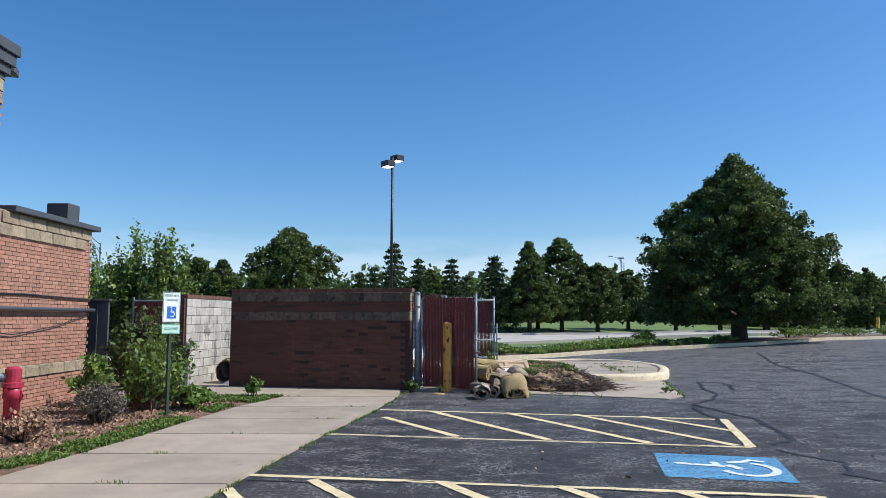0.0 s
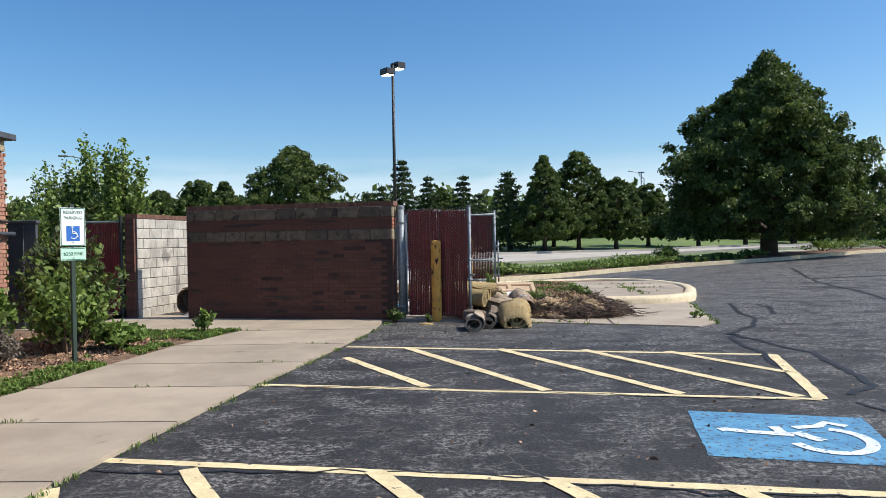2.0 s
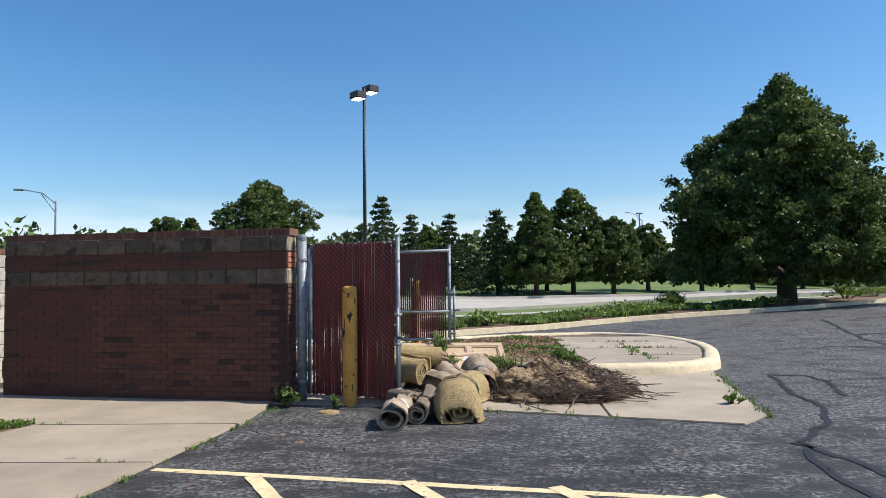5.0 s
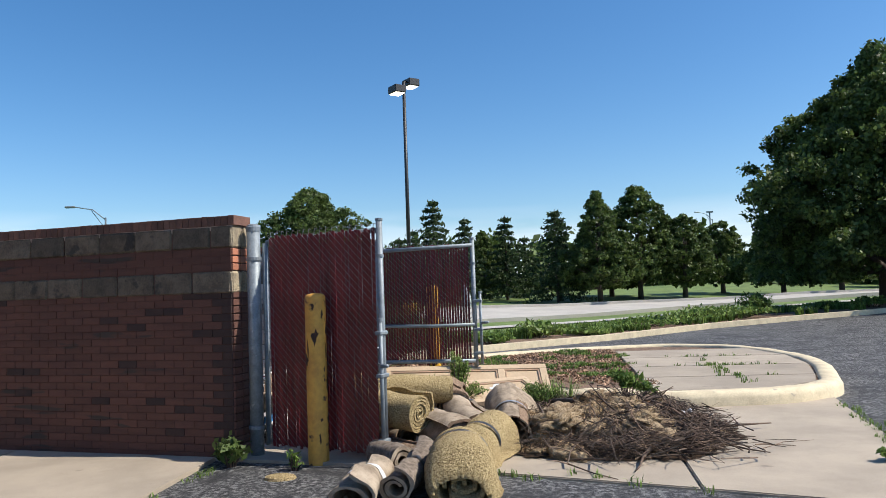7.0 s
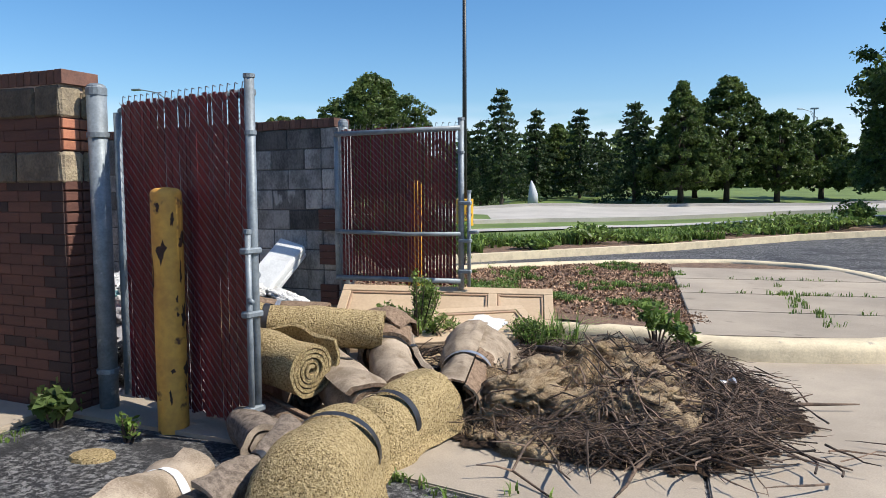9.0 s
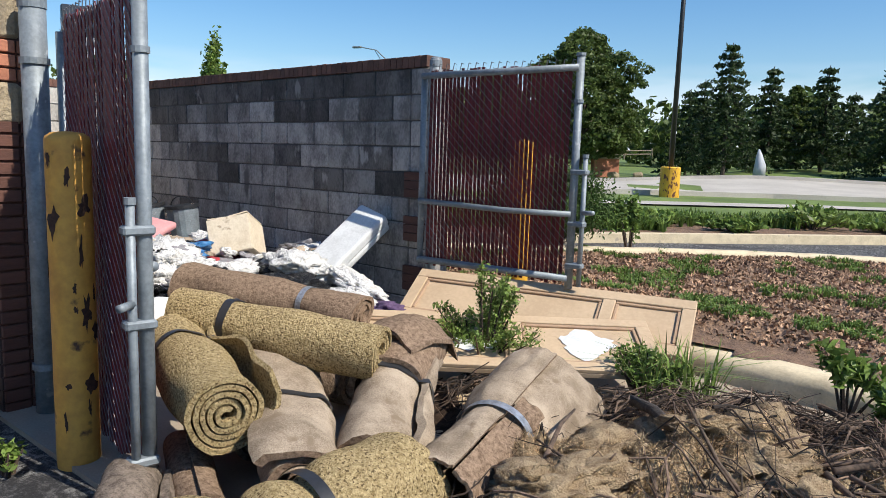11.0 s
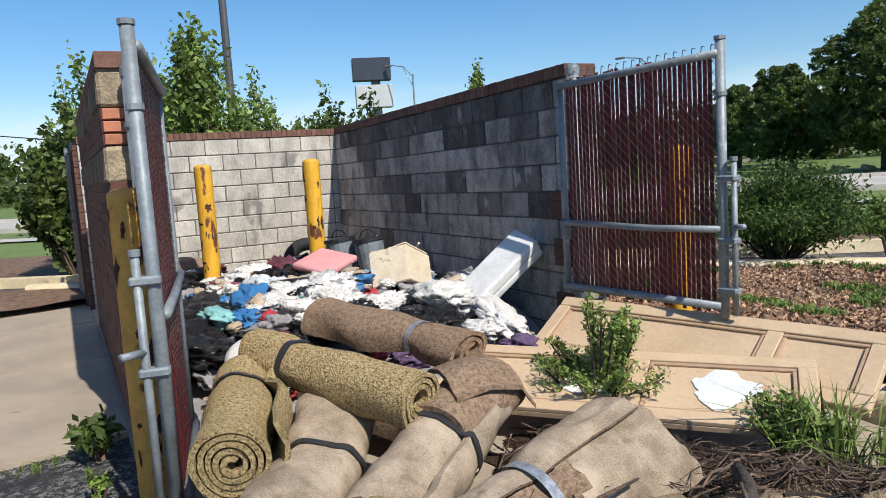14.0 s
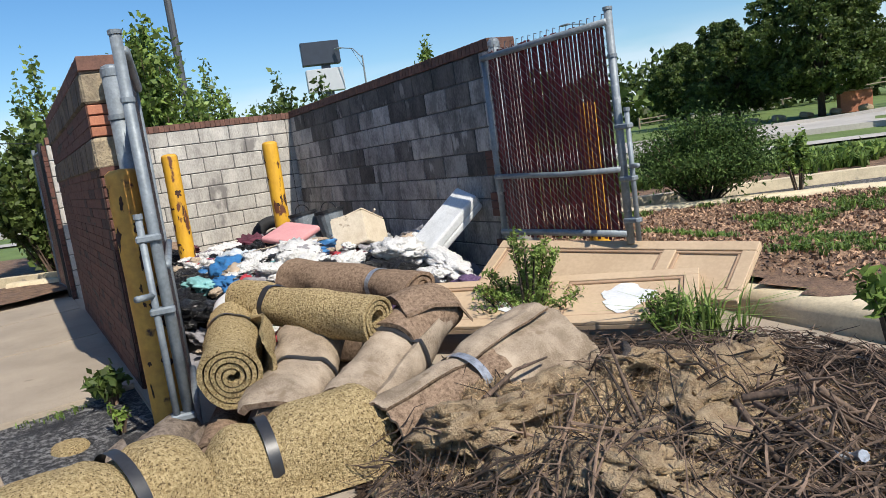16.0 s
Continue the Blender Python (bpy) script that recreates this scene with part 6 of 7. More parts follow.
carpet_roll((0.93, 14.16, 0.11), (1.0, 14.86, 0.15), 0.1, M_GREY_CARPET, "grey-brown crumpled carpet bundle with a black strap", 2.2, ((0.6, M_STRAP),), 0.9, 10, core=0.03, flap=0.04, lump=0.06, inside=M_BURLAP)
carpet_roll((0.85, 14.95, 0.12), (0.6, 15.25, 0.12), 0.11, M_GREY_CARPET, "short grey carpet end against the gate", 2.0, (), 0.9, 16, lump=0.05, inside=M_BURLAP)
carpet_roll((1.0, 15.2, 0.1), (0.5, 15.55, 0.12), 0.085, M_CARPET, "reddish brown carpet roll at the bottom of the heap", 2.2, (), 0.9, 11)
carpet_roll((0.36, 17.05, 0.40), (-0.9, 16.8, 0.5), 0.125, M_CARPET, "long reddish brown carpet roll with a silver strap", 2.4, ((0.3, M_STRAP_SILVER),), 0.8, 12, flap=0.06, start=1.2, lump=0.02)
carpet_roll((0.75, 15.75, 0.14), (0.1, 16.2, 0.16), 0.12, M_BURLAP, "pale carpet roll beneath the padding", 2.5, (), 0.9, 14, inside=M_CARPET)
carpet_roll((0.7, 16.5, 0.2), (-0.2, 16.4, 0.22), 0.16, M_CARPET, "brown carpet roll beneath the padding", 2.5, (), 0.9, 15)
carpet_roll((-5.05, 16.95, 0.3), (-4.8, 17.5, 0.3), 0.26, M_CARPET, "wide brown carpet tube in the side entrance", 1.3, (), 1.0, 13, core=0.22, start=0.0)


def carpet_fold(name, pts, width, material, label):
    """A loose carpet edge: a wavy thick sheet swept along a line of points, drooping to one side."""
    bm = bmesh.new()
    top, low = [], []
    n = 14
    for i, (p, q) in enumerate(pts):
        p, q = Vector(p), Vector(q)
        ra, rb = [], []
        for k in range(n + 1):
            s = k / n
            v = p.lerp(q, s) + Vector((0, 0, 0.06 * math.sin(s * math.pi) + 0.02 * noise.noise((i * 0.9, s * 4, 3))))
            ra.append(bm.verts.new(v))
            rb.append(bm.verts.new(v - Vector((0, 0, width))))
        top.append(ra)
        low.append(rb)
    for i in range(len(pts) - 1):
        for k in range(n):
            bm.faces.new((top[i][k], top[i][k + 1], top[i + 1][k + 1], top[i + 1][k]))
            bm.faces.new((low[i][k], low[i + 1][k], low[i + 1][k + 1], low[i][k + 1]))
        bm.faces.new((top[i][0], top[i + 1][0], low[i + 1][0], low[i][0]))
        bm.faces.new((top[i][n], low[i][n], low[i + 1][n], top[i + 1][n]))
    for r_ in (0, len(pts) - 1):
        for k in range(n):
            bm.faces.new((top[r_][k], low[r_][k], low[r_][k + 1], top[r_][k + 1]))
    bmesh.ops.recalc_face_normals(bm, faces=bm.faces)
    ob = part(name, bm, material, None, smooth=True)
    ob.data.set_sharp_from_angle(angle=radians(60))
    return tagged(ob, label, "carpet")


carpet_fold("carpet_flap", [((0.86, 16.35, 0.52), (1.2, 16.25, 0.50)), ((0.84, 16.5, 0.54), (1.22, 16.42, 0.52)), ((0.83, 16.64, 0.53), (1.22, 16.6, 0.48)), ((0.82, 16.72, 0.42), (1.2, 16.7, 0.36))], 0.02, M_CARPET, "square brown carpet end folded over a roll")


# ---- discarded tan panels ----
def door_panel(p0, p1, w_dir, width, label, mullion=0.55):
    """A flat panelled door lying down: p0 to p1 is its back edge, w_dir runs to its front edge."""
    p0, p1 = Vector(p0), Vector(p1)
    x = (p1 - p0).normalized()
    L = (p1 - p0).length
    y = -(Vector(w_dir) - x * Vector(w_dir).dot(x)).normalized()
    zz = x.cross(y)
    m = Matrix.Translation(p0) @ Matrix((x, y, zz)).transposed().to_4x4()
    t = thing("door_panel", label, "panel", group="discarded panels", m=m)
    W = width
    part("board", box((L, W, 0.03), pose(L / 2, -W / 2, -0.02), 0.003), M_PANEL, t)
    fw = 0.085
    for nm, sx, sy, cx, cy in (("rail", L, fw, L / 2, -fw / 2), ("rail", L, fw, L / 2, -W + fw / 2), ("stile", fw, W - 2 * fw - 0.004, fw / 2, -W / 2), ("stile", fw, W - 2 * fw - 0.004, L - fw / 2, -W / 2), ("mullion", fw, W - 2 * fw - 0.004, L * mullion, -W / 2)):
        part(nm, box((sx, sy, 0.024), pose(cx, cy, 0.008), 0.004), M_PANEL, t)
    for xa, xb in ((fw, L * mullion - fw / 2), (L * mullion + fw / 2, L - fw)):
        for nm, sx, sy, cx, cy in (("moulding", xb - xa - 0.004, 0.022, (xa + xb) / 2, -fw - 0.013), ("moulding", xb - xa - 0.004, 0.022, (xa + xb) / 2, -W + fw + 0.013), ("moulding", 0.022, W - 2 * fw - 0.056, xa + 0.013, -W / 2), ("moulding", 0.022, W - 2 * fw - 0.056, xb - 0.013, -W / 2)):
            part(nm, box((sx, sy, 0.016), pose(cx, cy, 0.003), 0.004), M_PANEL_EDGE, t)
    return t, m, L


door_panel((0.10, 18.13, 0.50), (2.05, 18.38, 0.47), (0.12, -0.85, -0.5), 0.52, "large tan panelled door lying tilted on the mulch", 0.72)
pb, pbm, pbl = door_panel((0.12, 17.19, 0.36), (1.8, 18.07, 0.36), (0.36, -0.86, -0.24), 0.62, "broken tan panelled door with peeled white patch", 0.56)
bm = bmesh.new()
rr = random.Random(2)
bm.faces.new([bm.verts.new((1.48 + math.cos(a) * (0.15 + 0.03 * math.sin(3 * a + 1) + rr.uniform(-0.025, 0.02)), -0.30 + math.sin(a) * (0.165 + 0.03 * math.cos(4 * a) + rr.uniform(-0.02, 0.015)), 0.001)) for a in np.linspace(0, 6.1, 40)])
part("peeled_patch", bm, M_STYRO, pb, "bare white patch where the face peeled")
bm = bmesh.new()
bm.faces.new([bm.verts.new((0.8 + math.cos(a) * 0.16 * rr.uniform(0.75, 1.1), -0.34 + math.sin(a) * 0.1 * rr.uniform(0.7, 1.15), 0.001)) for a in np.linspace(0, 6.0, 22)])
part("peeled_patch", bm, M_STYRO, pb, "bare white patch where the face peeled")


# ---- brush heap ----
def mound_z(x, y):
    g = math.exp(-((x - 2.65) / 0.72) ** 2 - ((y - 16.5) / 0.8) ** 2)
    g += 0.55 * math.exp(-((x - 1.98) / 0.34) ** 2 - ((y - 15.98) / 0.36) ** 2)
    return 0.28 * g + g * (0.2 * noise.noise((x * 3, y * 3, 1)) + 0.12 * noise.noise((x * 8, y * 8, 2)) + 0.06 * noise.noise((x * 22, y * 22, 3)) + 0.03 * noise.noise((x * 50, y * 50, 3))) + (0.17 + 0.06 * noise.noise((x * 9, y * 9, 5))) * math.exp(-((x - 1.35) / 0.42) ** 2 - ((y - 16.92) / 0.3) ** 2) - 0.02


def heap_in(x, y):
    return ((x - 2.55) / 1.05) ** 2 + ((y - 16.4) / 1.15) ** 2 < 1 + 0.25 * noise.noise((x * 2, y * 2, 9))


heap = grid_sheet("straw_heap", span(0.7, 3.9, 0.022), span(15.0, 17.9, 0.022), lambda x, y: max(mound_z(x, y), 0.032 + 0.02 * noise.noise((x * 7, y * 7, 4))), M_STRAW, kind="stuff", label="heap of matted dry straw and rotting grass", category="straw heap", inside=lambda x, y: heap_in(x, y) or mound_z(x, y) > 0.005)
heap.data.materials.append(M_SOIL)
for f in heap.data.polygons:
    if mound_z(f.center.x, f.center.y) < 0.11 + 0.08 * noise.noise((f.center.x * 6, f.center.y * 6, 2)):
        f.material_index = 1
rr = np.random.default_rng(21)
pts = []
while len(pts) < 42000:
    x, y = rr.uniform(1.4, 3.7), rr.uniform(15.2, 17.7)
    if heap_in(x, y) and rr.random() < 0.08 + mound_z(x, y) * 3.2:
        pts.append((x, y, max(0.02, mound_z(x, y)) + rr.random() * 0.025))
leaves_ob = leaves("loose_straw", pts, 0.0028, M_STRAW, None, 33, long=24)
tagged(leaves_ob, "loose stalks of dry straw over the heap", "straw", kind="stuff")


def stick_bm(bm, c, length, r, rng, lift, sides=5):
    """A crooked stick lying over the heap."""
    a = rng.uniform(0, 2 * math.pi)
    n = 5
    p = Vector((c[0], c[1], 0))
    pts = []
    tilt = rng.gauss(0, 0.2)
    for k in range(n):
        base = max(0.02, mound_z(p.x, p.y))
        pts.append(Vector((p.x, p.y, max(0.02 + r, base + lift + r + tilt * (k - 2) * length / n))))
        a += rng.gauss(0, 0.16) if rng.random() < 0.8 else rng.gauss(0, 0.7)
        p = p + Vector((math.cos(a), math.sin(a), 0)) * length / n
    bm_tube(bm, pts, [r, r * 0.92, r * 0.8, r * 0.6, r * 0.35], sides)
    return pts


rs = random.Random(17)
bm = bmesh.new()
made = 0
while made < 4200:
    x, y = rs.uniform(1.4, 3.8), rs.uniform(15.1, 17.8)
    edge = ((x - 2.55) / 1.05) ** 2 + ((y - 16.4) / 1.15) ** 2
    straw_zone = max(math.exp(-((x - 2.45) / 0.75) ** 2 - ((y - 16.4) / 0.66) ** 2), math.exp(-((x - 1.98) / 0.5) ** 2 - ((y - 15.95) / 0.42) ** 2))
    if not heap_in(x, y) or rs.random() > 0.2 + edge * 0.9 or rs.random() < straw_zone * 1.55:
        continue
    stick_bm(bm, (x, y), rs.uniform(0.1, 0.6) * (1.15 - 0.65 * min(1.0, edge)), rs.choice((0.0011, 0.0015, 0.002, 0.0022, 0.003, 0.004, 0.006)), rs, rs.uniform(0, 0.12 + 0.06 * edge), 4)
    made += 1
for i in range(420):
    q = rs.random()
    stick_bm(bm, (0.95 + 1.3 * q + rs.gauss(0, 0.08), 16.82 + 0.62 * q + rs.gauss(0, 0.1)), rs.uniform(0.1, 0.4), rs.choice((0.0015, 0.0025, 0.004, 0.006)), rs, rs.uniform(0, 0.06), 4)
for i in range(330):
    stick_bm(bm, (rs.gauss(2.95, 0.36), rs.gauss(15.8, 0.3)), rs.uniform(0.2, 0.6), rs.choice((0.002, 0.003, 0.004, 0.0065)), rs, rs.uniform(0.02, 0.12), 5)
tagged(part("brush_pile", bm, M_STICK, None), "tangle of dry brown twigs and cut branches", "brush pile", kind="stuff")
for i in range(38):
    while True:
        x, y = rs.uniform(1.7, 3.5), rs.uniform(15.4, 17.4)
        if heap_in(x, y) and x > 2.2 - 0.6 * (y < 15.6) and abs(x - 2.4) + abs(y - 16.4) > 0.4:
            break
    bm = bmesh.new()
    pts = stick_bm(bm, (x, y), rs.uniform(0.6, 1.25), rs.uniform(0.008, 0.016), rs, 0.03, 8)
    for p in pts[1:3]:
        q = p + Vector((rs.uniform(-0.2, 0.2), rs.uniform(-0.2, 0.2), rs.uniform(0.0, 0.12)))
        bm_tube(bm, [p, (p + q) / 2 + Vector((0, 0, 0.01)), q], [0.007, 0.005, 0.003], 5)
    tagged(part("branch", bm, M_STICK, None, smooth=True), "thick dry brown branch lying on the brush heap", "branch", group="cut branches")

for a, b, r_ in (((2.75, 16.95, 0.16), (3.3, 16.75, 0.12), 0.032), ((2.55, 16.75, 0.2), (2.95, 16.7, 0.16), 0.028), ((2.05, 16.9, 0.25), (2.45, 16.35, 0.33), 0.024)):
    a, b = Vector(a), Vector(b)
    bm = tube([a, a.lerp(b, 0.35) + Vector((0.01, 0.012, 0.008)), a.lerp(b, 0.7) - Vector((0.008, 0.01, 0)), b], [r_, r_ * 1.05, r_ * 0.95, r_ * 0.9], 10)
    tagged(part("cut_log", bm, M_BARK, None, smooth=True), "short dark cut log lying in the brush", "log", group="cut branches")

# ---- weeds round the heap ----
bush("leafy_weed", (1.02, 17.35, 0.12), 0.34, 0.32, 0.64, "tall bright green feathery weed growing between the panels", 111, n=4200, leaf=0.0105, material=M_LEAF_YEL, stems=17, category="weed", long=2.6, fill=0.12, puff=0.05)
bush("leafy_weed", (0.98, 17.33, 0.12), 0.46, 0.36, 0.3, "low bright green feathery weed between the panels", 119, n=4200, leaf=0.0105, material=M_LEAF_YEL, stems=40, category="weed", long=2.6, fill=0.12, puff=0.08)
bush("leafy_weed", (1.93, 17.52, 0.1), 0.26, 0.22, 0.26, "low bright green weed before the panels", 112, n=2400, leaf=0.012, stems=30, category="weed", fill=0.15, puff=0.1)
blades("tall_grass", [(2.12 + rs.gauss(0, 0.1), 17.52 + rs.gauss(0, 0.08), 0.08) for i in range(16)], 0.34, M_LEAF_YEL, "tall green grass clump beside the kerb", 12, width=0.006, per=9, lean=1.5)
bush("broad_weed", (3.15, 17.5, 0.02), 0.13, 0.12, 0.36, "yellow-green broad-leaved weed at the kerb", 113, n=240, leaf=0.03, stems=5, category="weed", long=2.6)
bush("broad_weed", (2.95, 17.78, 0.12), 0.2, 0.15, 0.36, "yellow-green broad-leaved weed at the kerb", 114, n=320, leaf=0.03, stems=7, category="weed", long=2.6)
bush("broad_weed", (-0.68, 15.27, 0.03), 0.15, 0.12, 0.2, "dark green broad-leaved weed at the pier's foot", 115, n=380, leaf=0.036, material=M_LEAF, stems=20, category="weed", long=1.9, fill=0.15, puff=0.25)
bush("broad_weed", (-0.08, 15.12, 0.0), 0.08, 0.07, 0.16, "small green weed at the bollard's foot", 116, n=130, leaf=0.015, stems=9, category="weed", long=3, fill=0.1)
bush("broad_weed", (-3.6, 13.9, 0.03), 0.16, 0.14, 0.4, "upright green weed in the grass", 117, n=160, leaf=0.05, stems=6, category="weed")
bush("broad_weed", (4.55, 15.2, 0.02), 0.16, 0.08, 0.1, "low weed in the apron's edge", 118, n=120, leaf=0.03, stems=6, category="weed")
st = part("flat_stone", tube([(0, 0, 0), (0, 0, 0.02), (0, 0, 0.03)], [0.13, 0.12, 0.08], 11), M_FOAM, None)
st.matrix_world = Matrix.Translation((-0.11, 14.87, 0)) @ Matrix.Diagonal((1, 0.75, 1, 1))
tagged(st, "flat scrap of yellow padding on the asphalt", "scrap")


# ---- rubbish in the enclosure (local frame of the walls) ----
def heap_z(x, y):
    """Height of the rubbish, in the walls' frame."""
    g = smoothstep(-4.7, -3.9, x) * (1 - smoothstep(-0.9, 0.3, x)) * smoothstep(0.2, 1.0, y) * (1 - 0.25 * smoothstep(2.2, 3.0, y))
    return 0.05 + 0.36 * g + 0.1 * math.exp(-((x + 1.4) / 0.8) ** 2 - ((y - 1.7) / 0.7) ** 2) + 0.06 * noise.noise((x * 2, y * 2, 7))


def crumple(seed, sub=4, flat=0.55, rough=0.6):
    bm = bmesh.new()
    bmesh.ops.create_icosphere(bm, subdivisions=sub, radius=1.0)
    for v in bm.verts:
        d = v.co.normalized()
        o = Vector((seed * 3.3, seed * 2.1, seed))
        k = 1 + rough * 0.8 * noise.noise(d * 1.5 + o) + rough * 1.1 * (0.3 - abs(noise.noise(d * 2.7 + o))) + 0.55 * (0.22 - abs(noise.noise(d * 5.5 - o))) + 0.26 * (0.2 - abs(noise.noise(d * 12 + o)))
        v.co = d * k
        v.co.z *= flat
    me = bpy.data.meshes.new("cloth")
    bm.to_mesh(me)
    bm.free()
    me.shade_smooth()
    return me


base_shapes = [crumple(s) for s in range(9)]
RAGS = {
    "white": (mat("white_cloth", (0.8, 0.79, 0.77), (0.66, 0.65, 0.63), scale=20, fine=60, rough=0.9, bump=1.0, bump_dist=0.04), "crumpled white cloth in the dumped rubbish", "cloth"),
    "black": (M_BAG, "crumpled shiny black bin bag in the dumped rubbish", "bin bag"),
    "grey": (mat("grey_cloth", (0.28, 0.27, 0.28), (0.18, 0.17, 0.18), scale=8, rough=0.9, bump=0.5), "crumpled grey clothing in the dumped rubbish", "cloth"),
    "blue": (mat("blue_plastic", (0.04, 0.19, 0.42), (0.03, 0.12, 0.3), scale=8, rough=0.5, bump=0.5), "crumpled blue plastic sheet in the dumped rubbish", "plastic"),
    "teal": (mat("teal_cloth", (0.22, 0.45, 0.45), (0.14, 0.33, 0.34), scale=8, rough=0.9, bump=0.5), "crumpled teal cloth in the dumped rubbish", "cloth"),
    "maroon": (mat("maroon_cloth", (0.13, 0.03, 0.05), (0.08, 0.02, 0.035), scale=8, rough=0.9, bump=0.5), "crumpled maroon clothing in the dumped rubbish", "cloth"),
    "beige": (mat("beige_cloth", (0.45, 0.36, 0.27), (0.33, 0.26, 0.19), scale=8, rough=0.9, bump=0.5), "crumpled beige cloth in the dumped rubbish", "cloth"),
}
RAGS["red"] = (mat("red_plastic", (0.5, 0.05, 0.06), (0.36, 0.03, 0.04), scale=8, rough=0.5, bump=0.5), "small crumpled red packaging in the dumped rubbish", "packaging")
RAGS["purple"] = (mat("purple_cloth", (0.13, 0.08, 0.16), (0.07, 0.04, 0.1), scale=40, rough=0.9, bump=0.5), "crumpled purple cloth in the dumped rubbish", "cloth")
meshes = {}


def rag(colour, m, k):
    key = (colour, k)
    if key not in meshes:
        me = base_shapes[k].copy()
        me.materials.append(RAGS[colour][0])
        meshes[key] = me
    ob = new(RAGS[colour][2].replace(" ", "_"), meshes[key])
    ob.matrix_world = m
    return tagged(ob, RAGS[colour][1], RAGS[colour][2], group="dumped rubbish")


bed = grid_sheet("rubbish_bed", span(-4.7, 0.25, 0.07), span(0.35, 2.98, 0.07), lambda x, y: heap_z(x, y) - 0.04 + 0.05 * noise.noise((x * 9, y * 9, 3)), RAGS["grey"][0], kind="stuff", label="bed of mixed dark rubbish on the enclosure floor", category="rubbish")
bed.matrix_world = E
rs = random.Random(5)
for i in range(560):
    x, y = rs.uniform(-4.5, 0.0), rs.uniform(0.45, 2.8)
    r_ = rs.choice((0.03, 0.04, 0.05, 0.06, 0.07, 0.09, 0.11, 0.14))
    colour = rs.choices(("white", "black", "grey", "blue", "teal", "maroon", "beige", "red", "purple"), (30, 25, 13, 6, 4, 6, 13, 4, 3))[0]
    if y < 0.9 and rs.random() < 0.6:
        colour = "black"
    m = E @ pose(x, y, heap_z(x, y) + 0.02, rs.uniform(-25, 25), rs.uniform(-25, 25), rs.uniform(0, 360)) @ Matrix.Diagonal((r_ * rs.uniform(0.8, 1.6), r_ * rs.uniform(0.7, 1.2), r_ * rs.uniform(0.6, 1.0), 1))
    rag(colour, m, rs.randrange(9))
RAGS["clear"] = (mat("clear_plastic", (0.6, 0.66, 0.72), (0.45, 0.5, 0.56), scale=9, rough=0.25, bump=0.6), "pale bluish clear plastic sheet in the dumped rubbish", "plastic")
for lx, ly, lz, c, r_, long_ in ((-1.28, 1.6, 0.52, "white", 0.26, 1.2), (-0.75, 1.25, 0.46, "white", 0.2, 1.0), (-1.0, 1.45, 0.52, "white", 0.19, 1.0), (-0.56, 2.23, 0.5, "white", 0.22, 1.2), (-0.02, 2.43, 0.38, "white", 0.15, 2.0), (0.06, 2.2, 0.34, "white", 0.16, 1.2), (-2.52, 1.13, 0.42, "white", 0.2, 1.5),
                                (-3.0, 1.3, 0.42, "white", 0.2, 1.3), (-1.8, 1.7, 0.5, "white", 0.2, 1.2), (-1.58, 0.7, 0.38, "black", 0.28, 1.2), (-0.65, 0.47, 0.32, "black", 0.25, 1.2), (-1.1, 0.5, 0.34, "black", 0.25, 1.0), (-2.2, 0.75, 0.36, "black", 0.27, 1.2), (-0.28, 2.02, 0.36, "black", 0.25, 1.1), (-0.55, 1.85, 0.36, "black", 0.2, 1.0),
                                (-1.48, 1.09, 0.48, "blue", 0.2, 1.4), (-1.02, 0.93, 0.44, "blue", 0.14, 1.0), (-1.16, 0.7, 0.46, "teal", 0.14, 1.3), (-2.33, 1.39, 0.46, "clear", 0.22, 1.2), (-3.55, 1.89, 0.44, "maroon", 0.22, 1.4), (-1.19, 1.92, 0.46, "red", 0.1, 1.0), (0.38, 2.3, 0.28, "purple", 0.14, 1.3), (-1.0, 2.75, 0.5, "white", 0.16, 1.0),
                                (-1.2, 2.85, 0.46, "grey", 0.22, 1.2), (-0.9, 2.5, 0.44, "grey", 0.2, 1.2), (-0.75, 2.75, 0.5, "beige", 0.16, 1.0), (-2.0, 2.4, 0.48, "white", 0.18, 1.2), (-0.2, 0.9, 0.4, "beige", 0.14, 1.4)):
    rag(c, E @ pose(lx, ly, lz - 0.02, rs.uniform(-15, 15), rs.uniform(-15, 15), rs.uniform(-30, 30)) @ Matrix.Diagonal((r_ * long_, r_ * 0.85, r_ * 0.8, 1)), rs.randrange(9))
sf_ = thing("foam_slab", "leaning white foam slab with grey shaded flutes", "foam slab", m=along((-0.78, 17.86, 0.36), (-0.55, 18.42, 0.86)) @ pose(0, 0, 0, 0, 0, 20))
part("slab", box((0.30, 0.09, 0.86), pose(0, 0, 0.36), 0.02, 2), M_STYRO, sf_)
part("rib", box((0.10, 0.07, 0.84), pose(-0.1, -0.07, 0.36), 0.02, 2), M_STYRO, sf_)
part("lip", box((0.08, 0.05, 0.8), pose(0.11, -0.06, 0.34), 0.015, 2), M_STYRO, sf_)
cb = thing("cardboard_box", "battered closed beige cardboard box lying on its side", "box", m=pose(-1.68, 18.0, 0.57, 14, -20, -62))
M_CARD = mat("cardboard", (0.72, 0.63, 0.49), (0.58, 0.48, 0.35), scale=6, rough=0.9, bump=0.2, spots=((0.3, 0.22, 0.14), 6, 0.63))
part("base", box((0.46, 0.34, 0.012), pose(0, 0, -0.15)), M_CARD, cb)
for sx in (-0.23, 0.23):
    part("side", box((0.012, 0.34, 0.3), pose(sx, 0, 0)), M_CARD, cb)
part("front", box((0.46, 0.012, 0.3), pose(0, -0.17, 0), 0.003), M_CARD, cb)
part("back", box((0.46, 0.012, 0.3), pose(0, 0.17, 0)), M_CARD, cb)
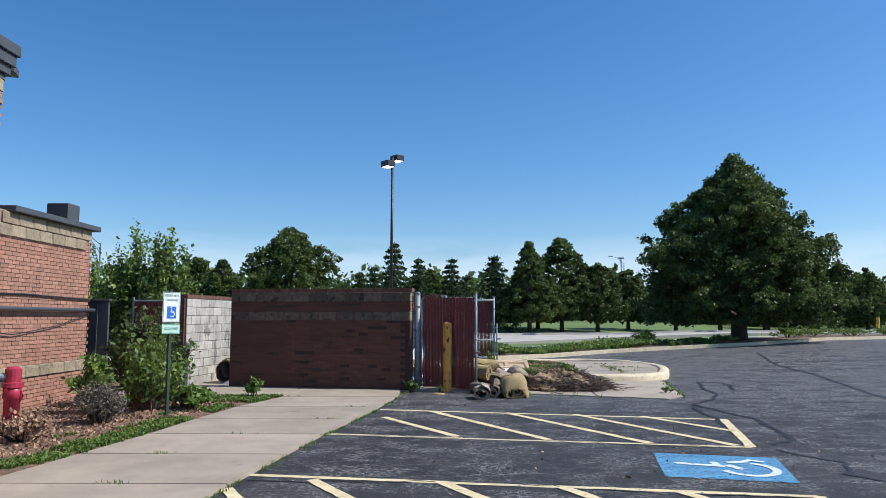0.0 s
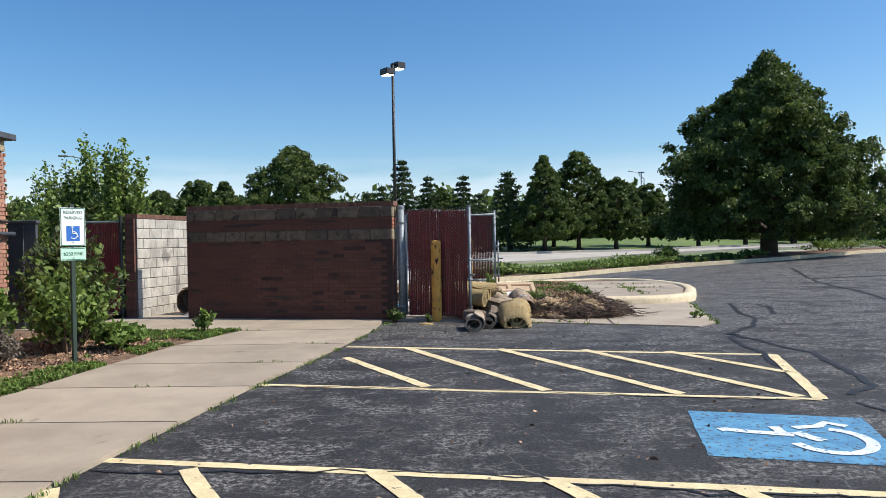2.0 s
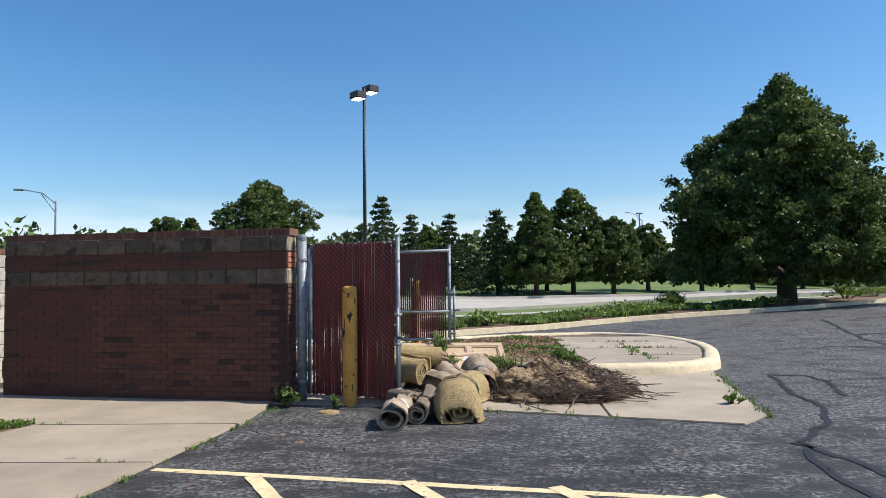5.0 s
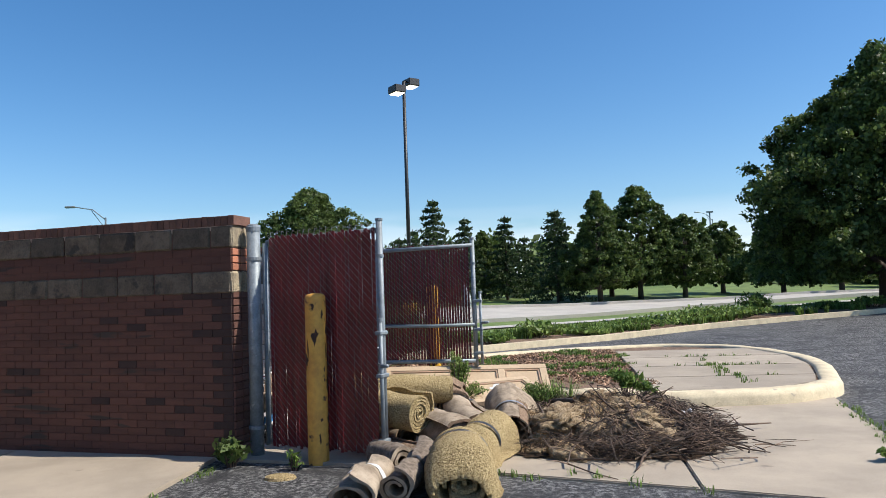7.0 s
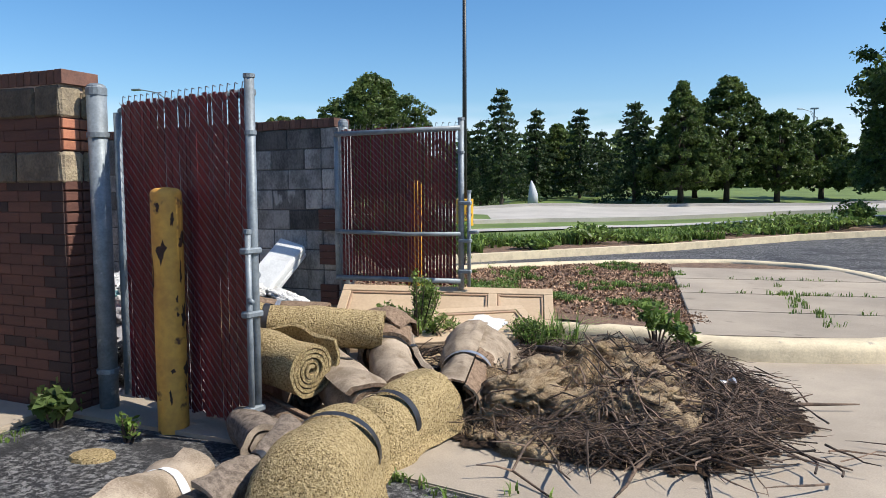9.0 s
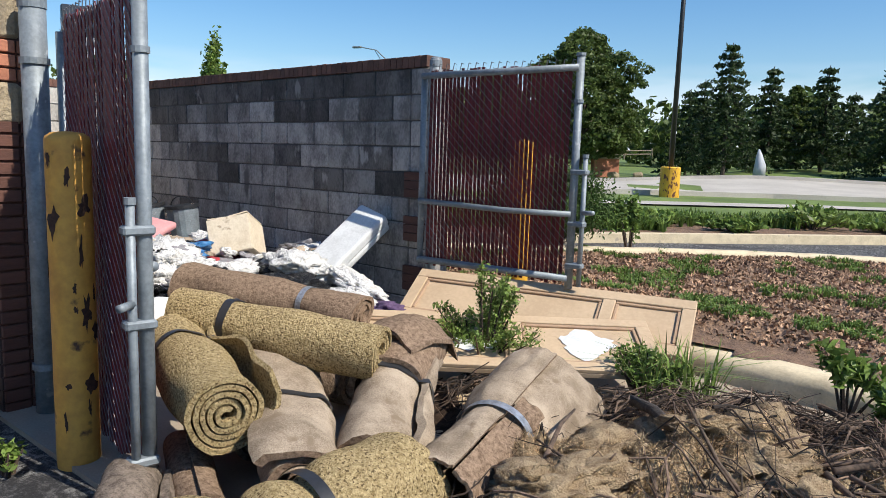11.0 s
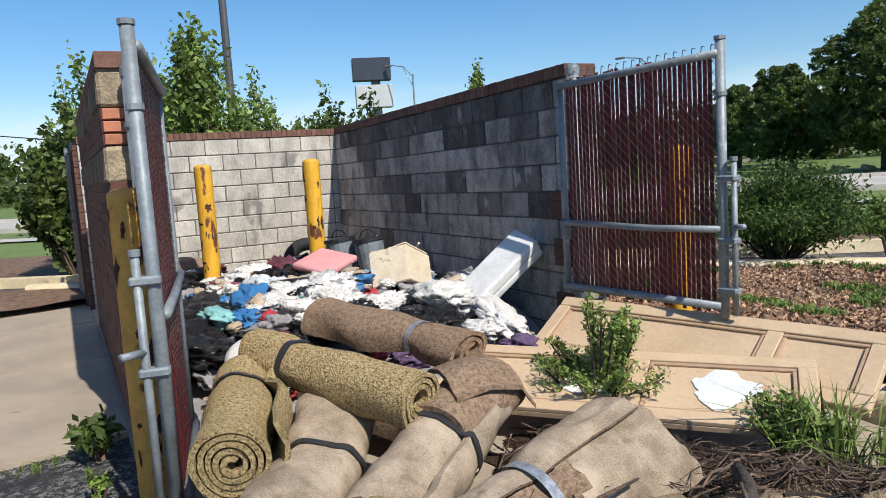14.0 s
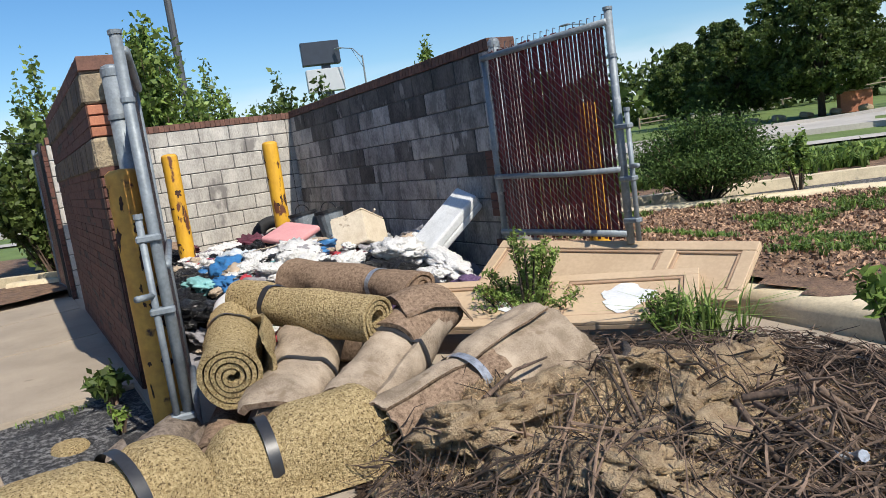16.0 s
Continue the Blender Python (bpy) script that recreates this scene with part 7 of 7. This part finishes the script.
part("flap", box((0.45, 0.17, 0.01), pose(0, -0.082, 0.158, -4)), M_CARD, cb)
part("flap", box((0.45, 0.165, 0.01), pose(0, 0.088, 0.162, 5)), M_CARD, cb)
M_PINK = mat("pink_cloth", (0.62, 0.30, 0.30), (0.55, 0.25, 0.26), scale=5, rough=0.9, bump=0.3)
pk = part("cushion", box((0.5, 0.42, 0.07), None, 0.03, 4), M_PINK, None, smooth=True)
pk.matrix_world = pose(-2.75, 17.85, 0.6, 16, 8, 15)
tagged(pk, "flat dusty pink cushion lying on the rubbish", "cushion")
for x, y in ((-3.14, 18.3), (-2.84, 18.46)):
    bk = thing("bucket", "grey-white plastic bucket with dark rim", "bucket", group="buckets", m=pose(x, y, 0.40, 4, -6, 0))
    part("shell", tube([(0, 0, 0), (0, 0, 0.3), (0, 0, 0.36)], [0.13, 0.15, 0.152], 18, True), M_GALV, bk, smooth=False)
    part("rim", tube([(0, 0, 0.34), (0, 0, 0.375)], 0.165, 18), M_BLACK, bk)
    part("handle", tube([(0.16 * math.cos(a), 0, 0.36 + 0.1 * math.sin(a)) for a in np.linspace(0, math.pi, 9)], 0.006, 5), M_BLACK, bk)


def torus_bm(R, r, n=28, k=10):
    bm = bmesh.new()
    rings = [[bm.verts.new(((R + r * math.cos(b)) * math.cos(a), (R + r * math.cos(b)) * math.sin(a), 1.2 * r * math.sin(b))) for b in (2 * math.pi * j / k for j in range(k))] for a in (2 * math.pi * i / n for i in range(n))]
    for i in range(n):
        for j in range(k):
            bm.faces.new((rings[i][j], rings[(i + 1) % n][j], rings[(i + 1) % n][(j + 1) % k], rings[i][(j + 1) % k]))
    bmesh.ops.recalc_face_normals(bm, faces=bm.faces)
    return bm


M_RUBBER = mat("rubber", (0.02, 0.02, 0.021), (0.014, 0.014, 0.014), scale=20, rough=0.8, bump=0.3)
for m in (pose(-4.35, 18.5, 0.42, 70, 0, 60), pose(-5.0, 17.25, 0.3, 75, 0, 80)):
    ty = part("tyre", torus_bm(0.22, 0.08), M_RUBBER, None, smooth=True)
    ty.matrix_world = m
    tagged(ty, "worn black car tyre leaning in the rubbish", "tyre", group="dumped tyres")
hm = part("white_bowl", tube([(0, 0, 0), (0, 0, 0.05), (0, 0, 0.09), (0, 0, 0.11)], [0.15, 0.135, 0.09, 0.02], 18), M_STYRO, None, smooth=True)
hm.matrix_world = pose(-0.14, 15.95, 0.49, 20, 25, 0)
tagged(hm, "upturned white plastic bowl on the padding", "bowl")
for p, q in (((-2.6, 17.2, 0.52), (-1.85, 17.3, 0.62)), ((-3.4, 18.6, 0.6), (-2.8, 18.5, 0.78)), ((-2.3, 18.5, 0.55), (-1.95, 18.4, 0.76))):
    sl_ = part("lath", tube([p, q], 0.011, 6), M_CARD, None)
    tagged(sl_, "thin pale lath sticking out of the rubbish", "lath", group="laths")
for i in range(3):
    x, y = rs.uniform(2.6, 3.5), rs.uniform(15.4, 16.9)
    cp = part("crushed_can", tube([(0, 0, 0), (0.02, 0, 0.05), (0.0, 0.01, 0.1)], [0.022, 0.012, 0.02], 8), M_STRAP_SILVER, None)
    cp.matrix_world = pose(x, y, max(0.03, mound_z(x, y)) + 0.05, 80, rs.uniform(0, 90), rs.uniform(0, 180))
    tagged(cp, "small crushed silvery can on the brush heap", "can", group="litter")

# matted clumps on the straw heap
straw_shapes = [crumple(40 + s, 4, 0.5, 0.7) for s in range(5)]
for me in straw_shapes:
    me.materials.append(M_STRAW)
for i in range(64):
    x, y = rs.gauss(2.32, 0.36), rs.gauss(16.2, 0.34)
    if x < 1.95 and y > 15.75 or not heap_in(x, y) or (x - 2.38) ** 2 + (y - 16.18) ** 2 < 0.02:
        continue
    k = rs.choice((0.07, 0.1, 0.12, 0.15, 0.18))
    sc_ = new("straw_clump", straw_shapes[i % 5])
    sc_.matrix_world = pose(x, y, max(0.02, mound_z(x, y)), rs.uniform(-20, 20), rs.uniform(-20, 20), rs.uniform(0, 360)) @ Matrix.Diagonal((k * 1.3, k, k, 1))
    tagged(sc_, "matted tan clump of dry straw on the heap", "straw", group="straw clumps")

# pebbles and dry leaves on the asphalt
rs = random.Random(31)
pv = [(rs.uniform(-1.5, 5.5), rs.uniform(6, 15), 0.006) for i in range(260)]
pv = [p for p in pv if p[0] > at_y(EDGE_R, p[1]) + 0.1 and p[1] < 14.2]
tagged(leaves("leaf_litter", pv, 0.02, M_CHIP, None, 55), "scattered dry leaves and grit on the asphalt", "litter", kind="stuff")
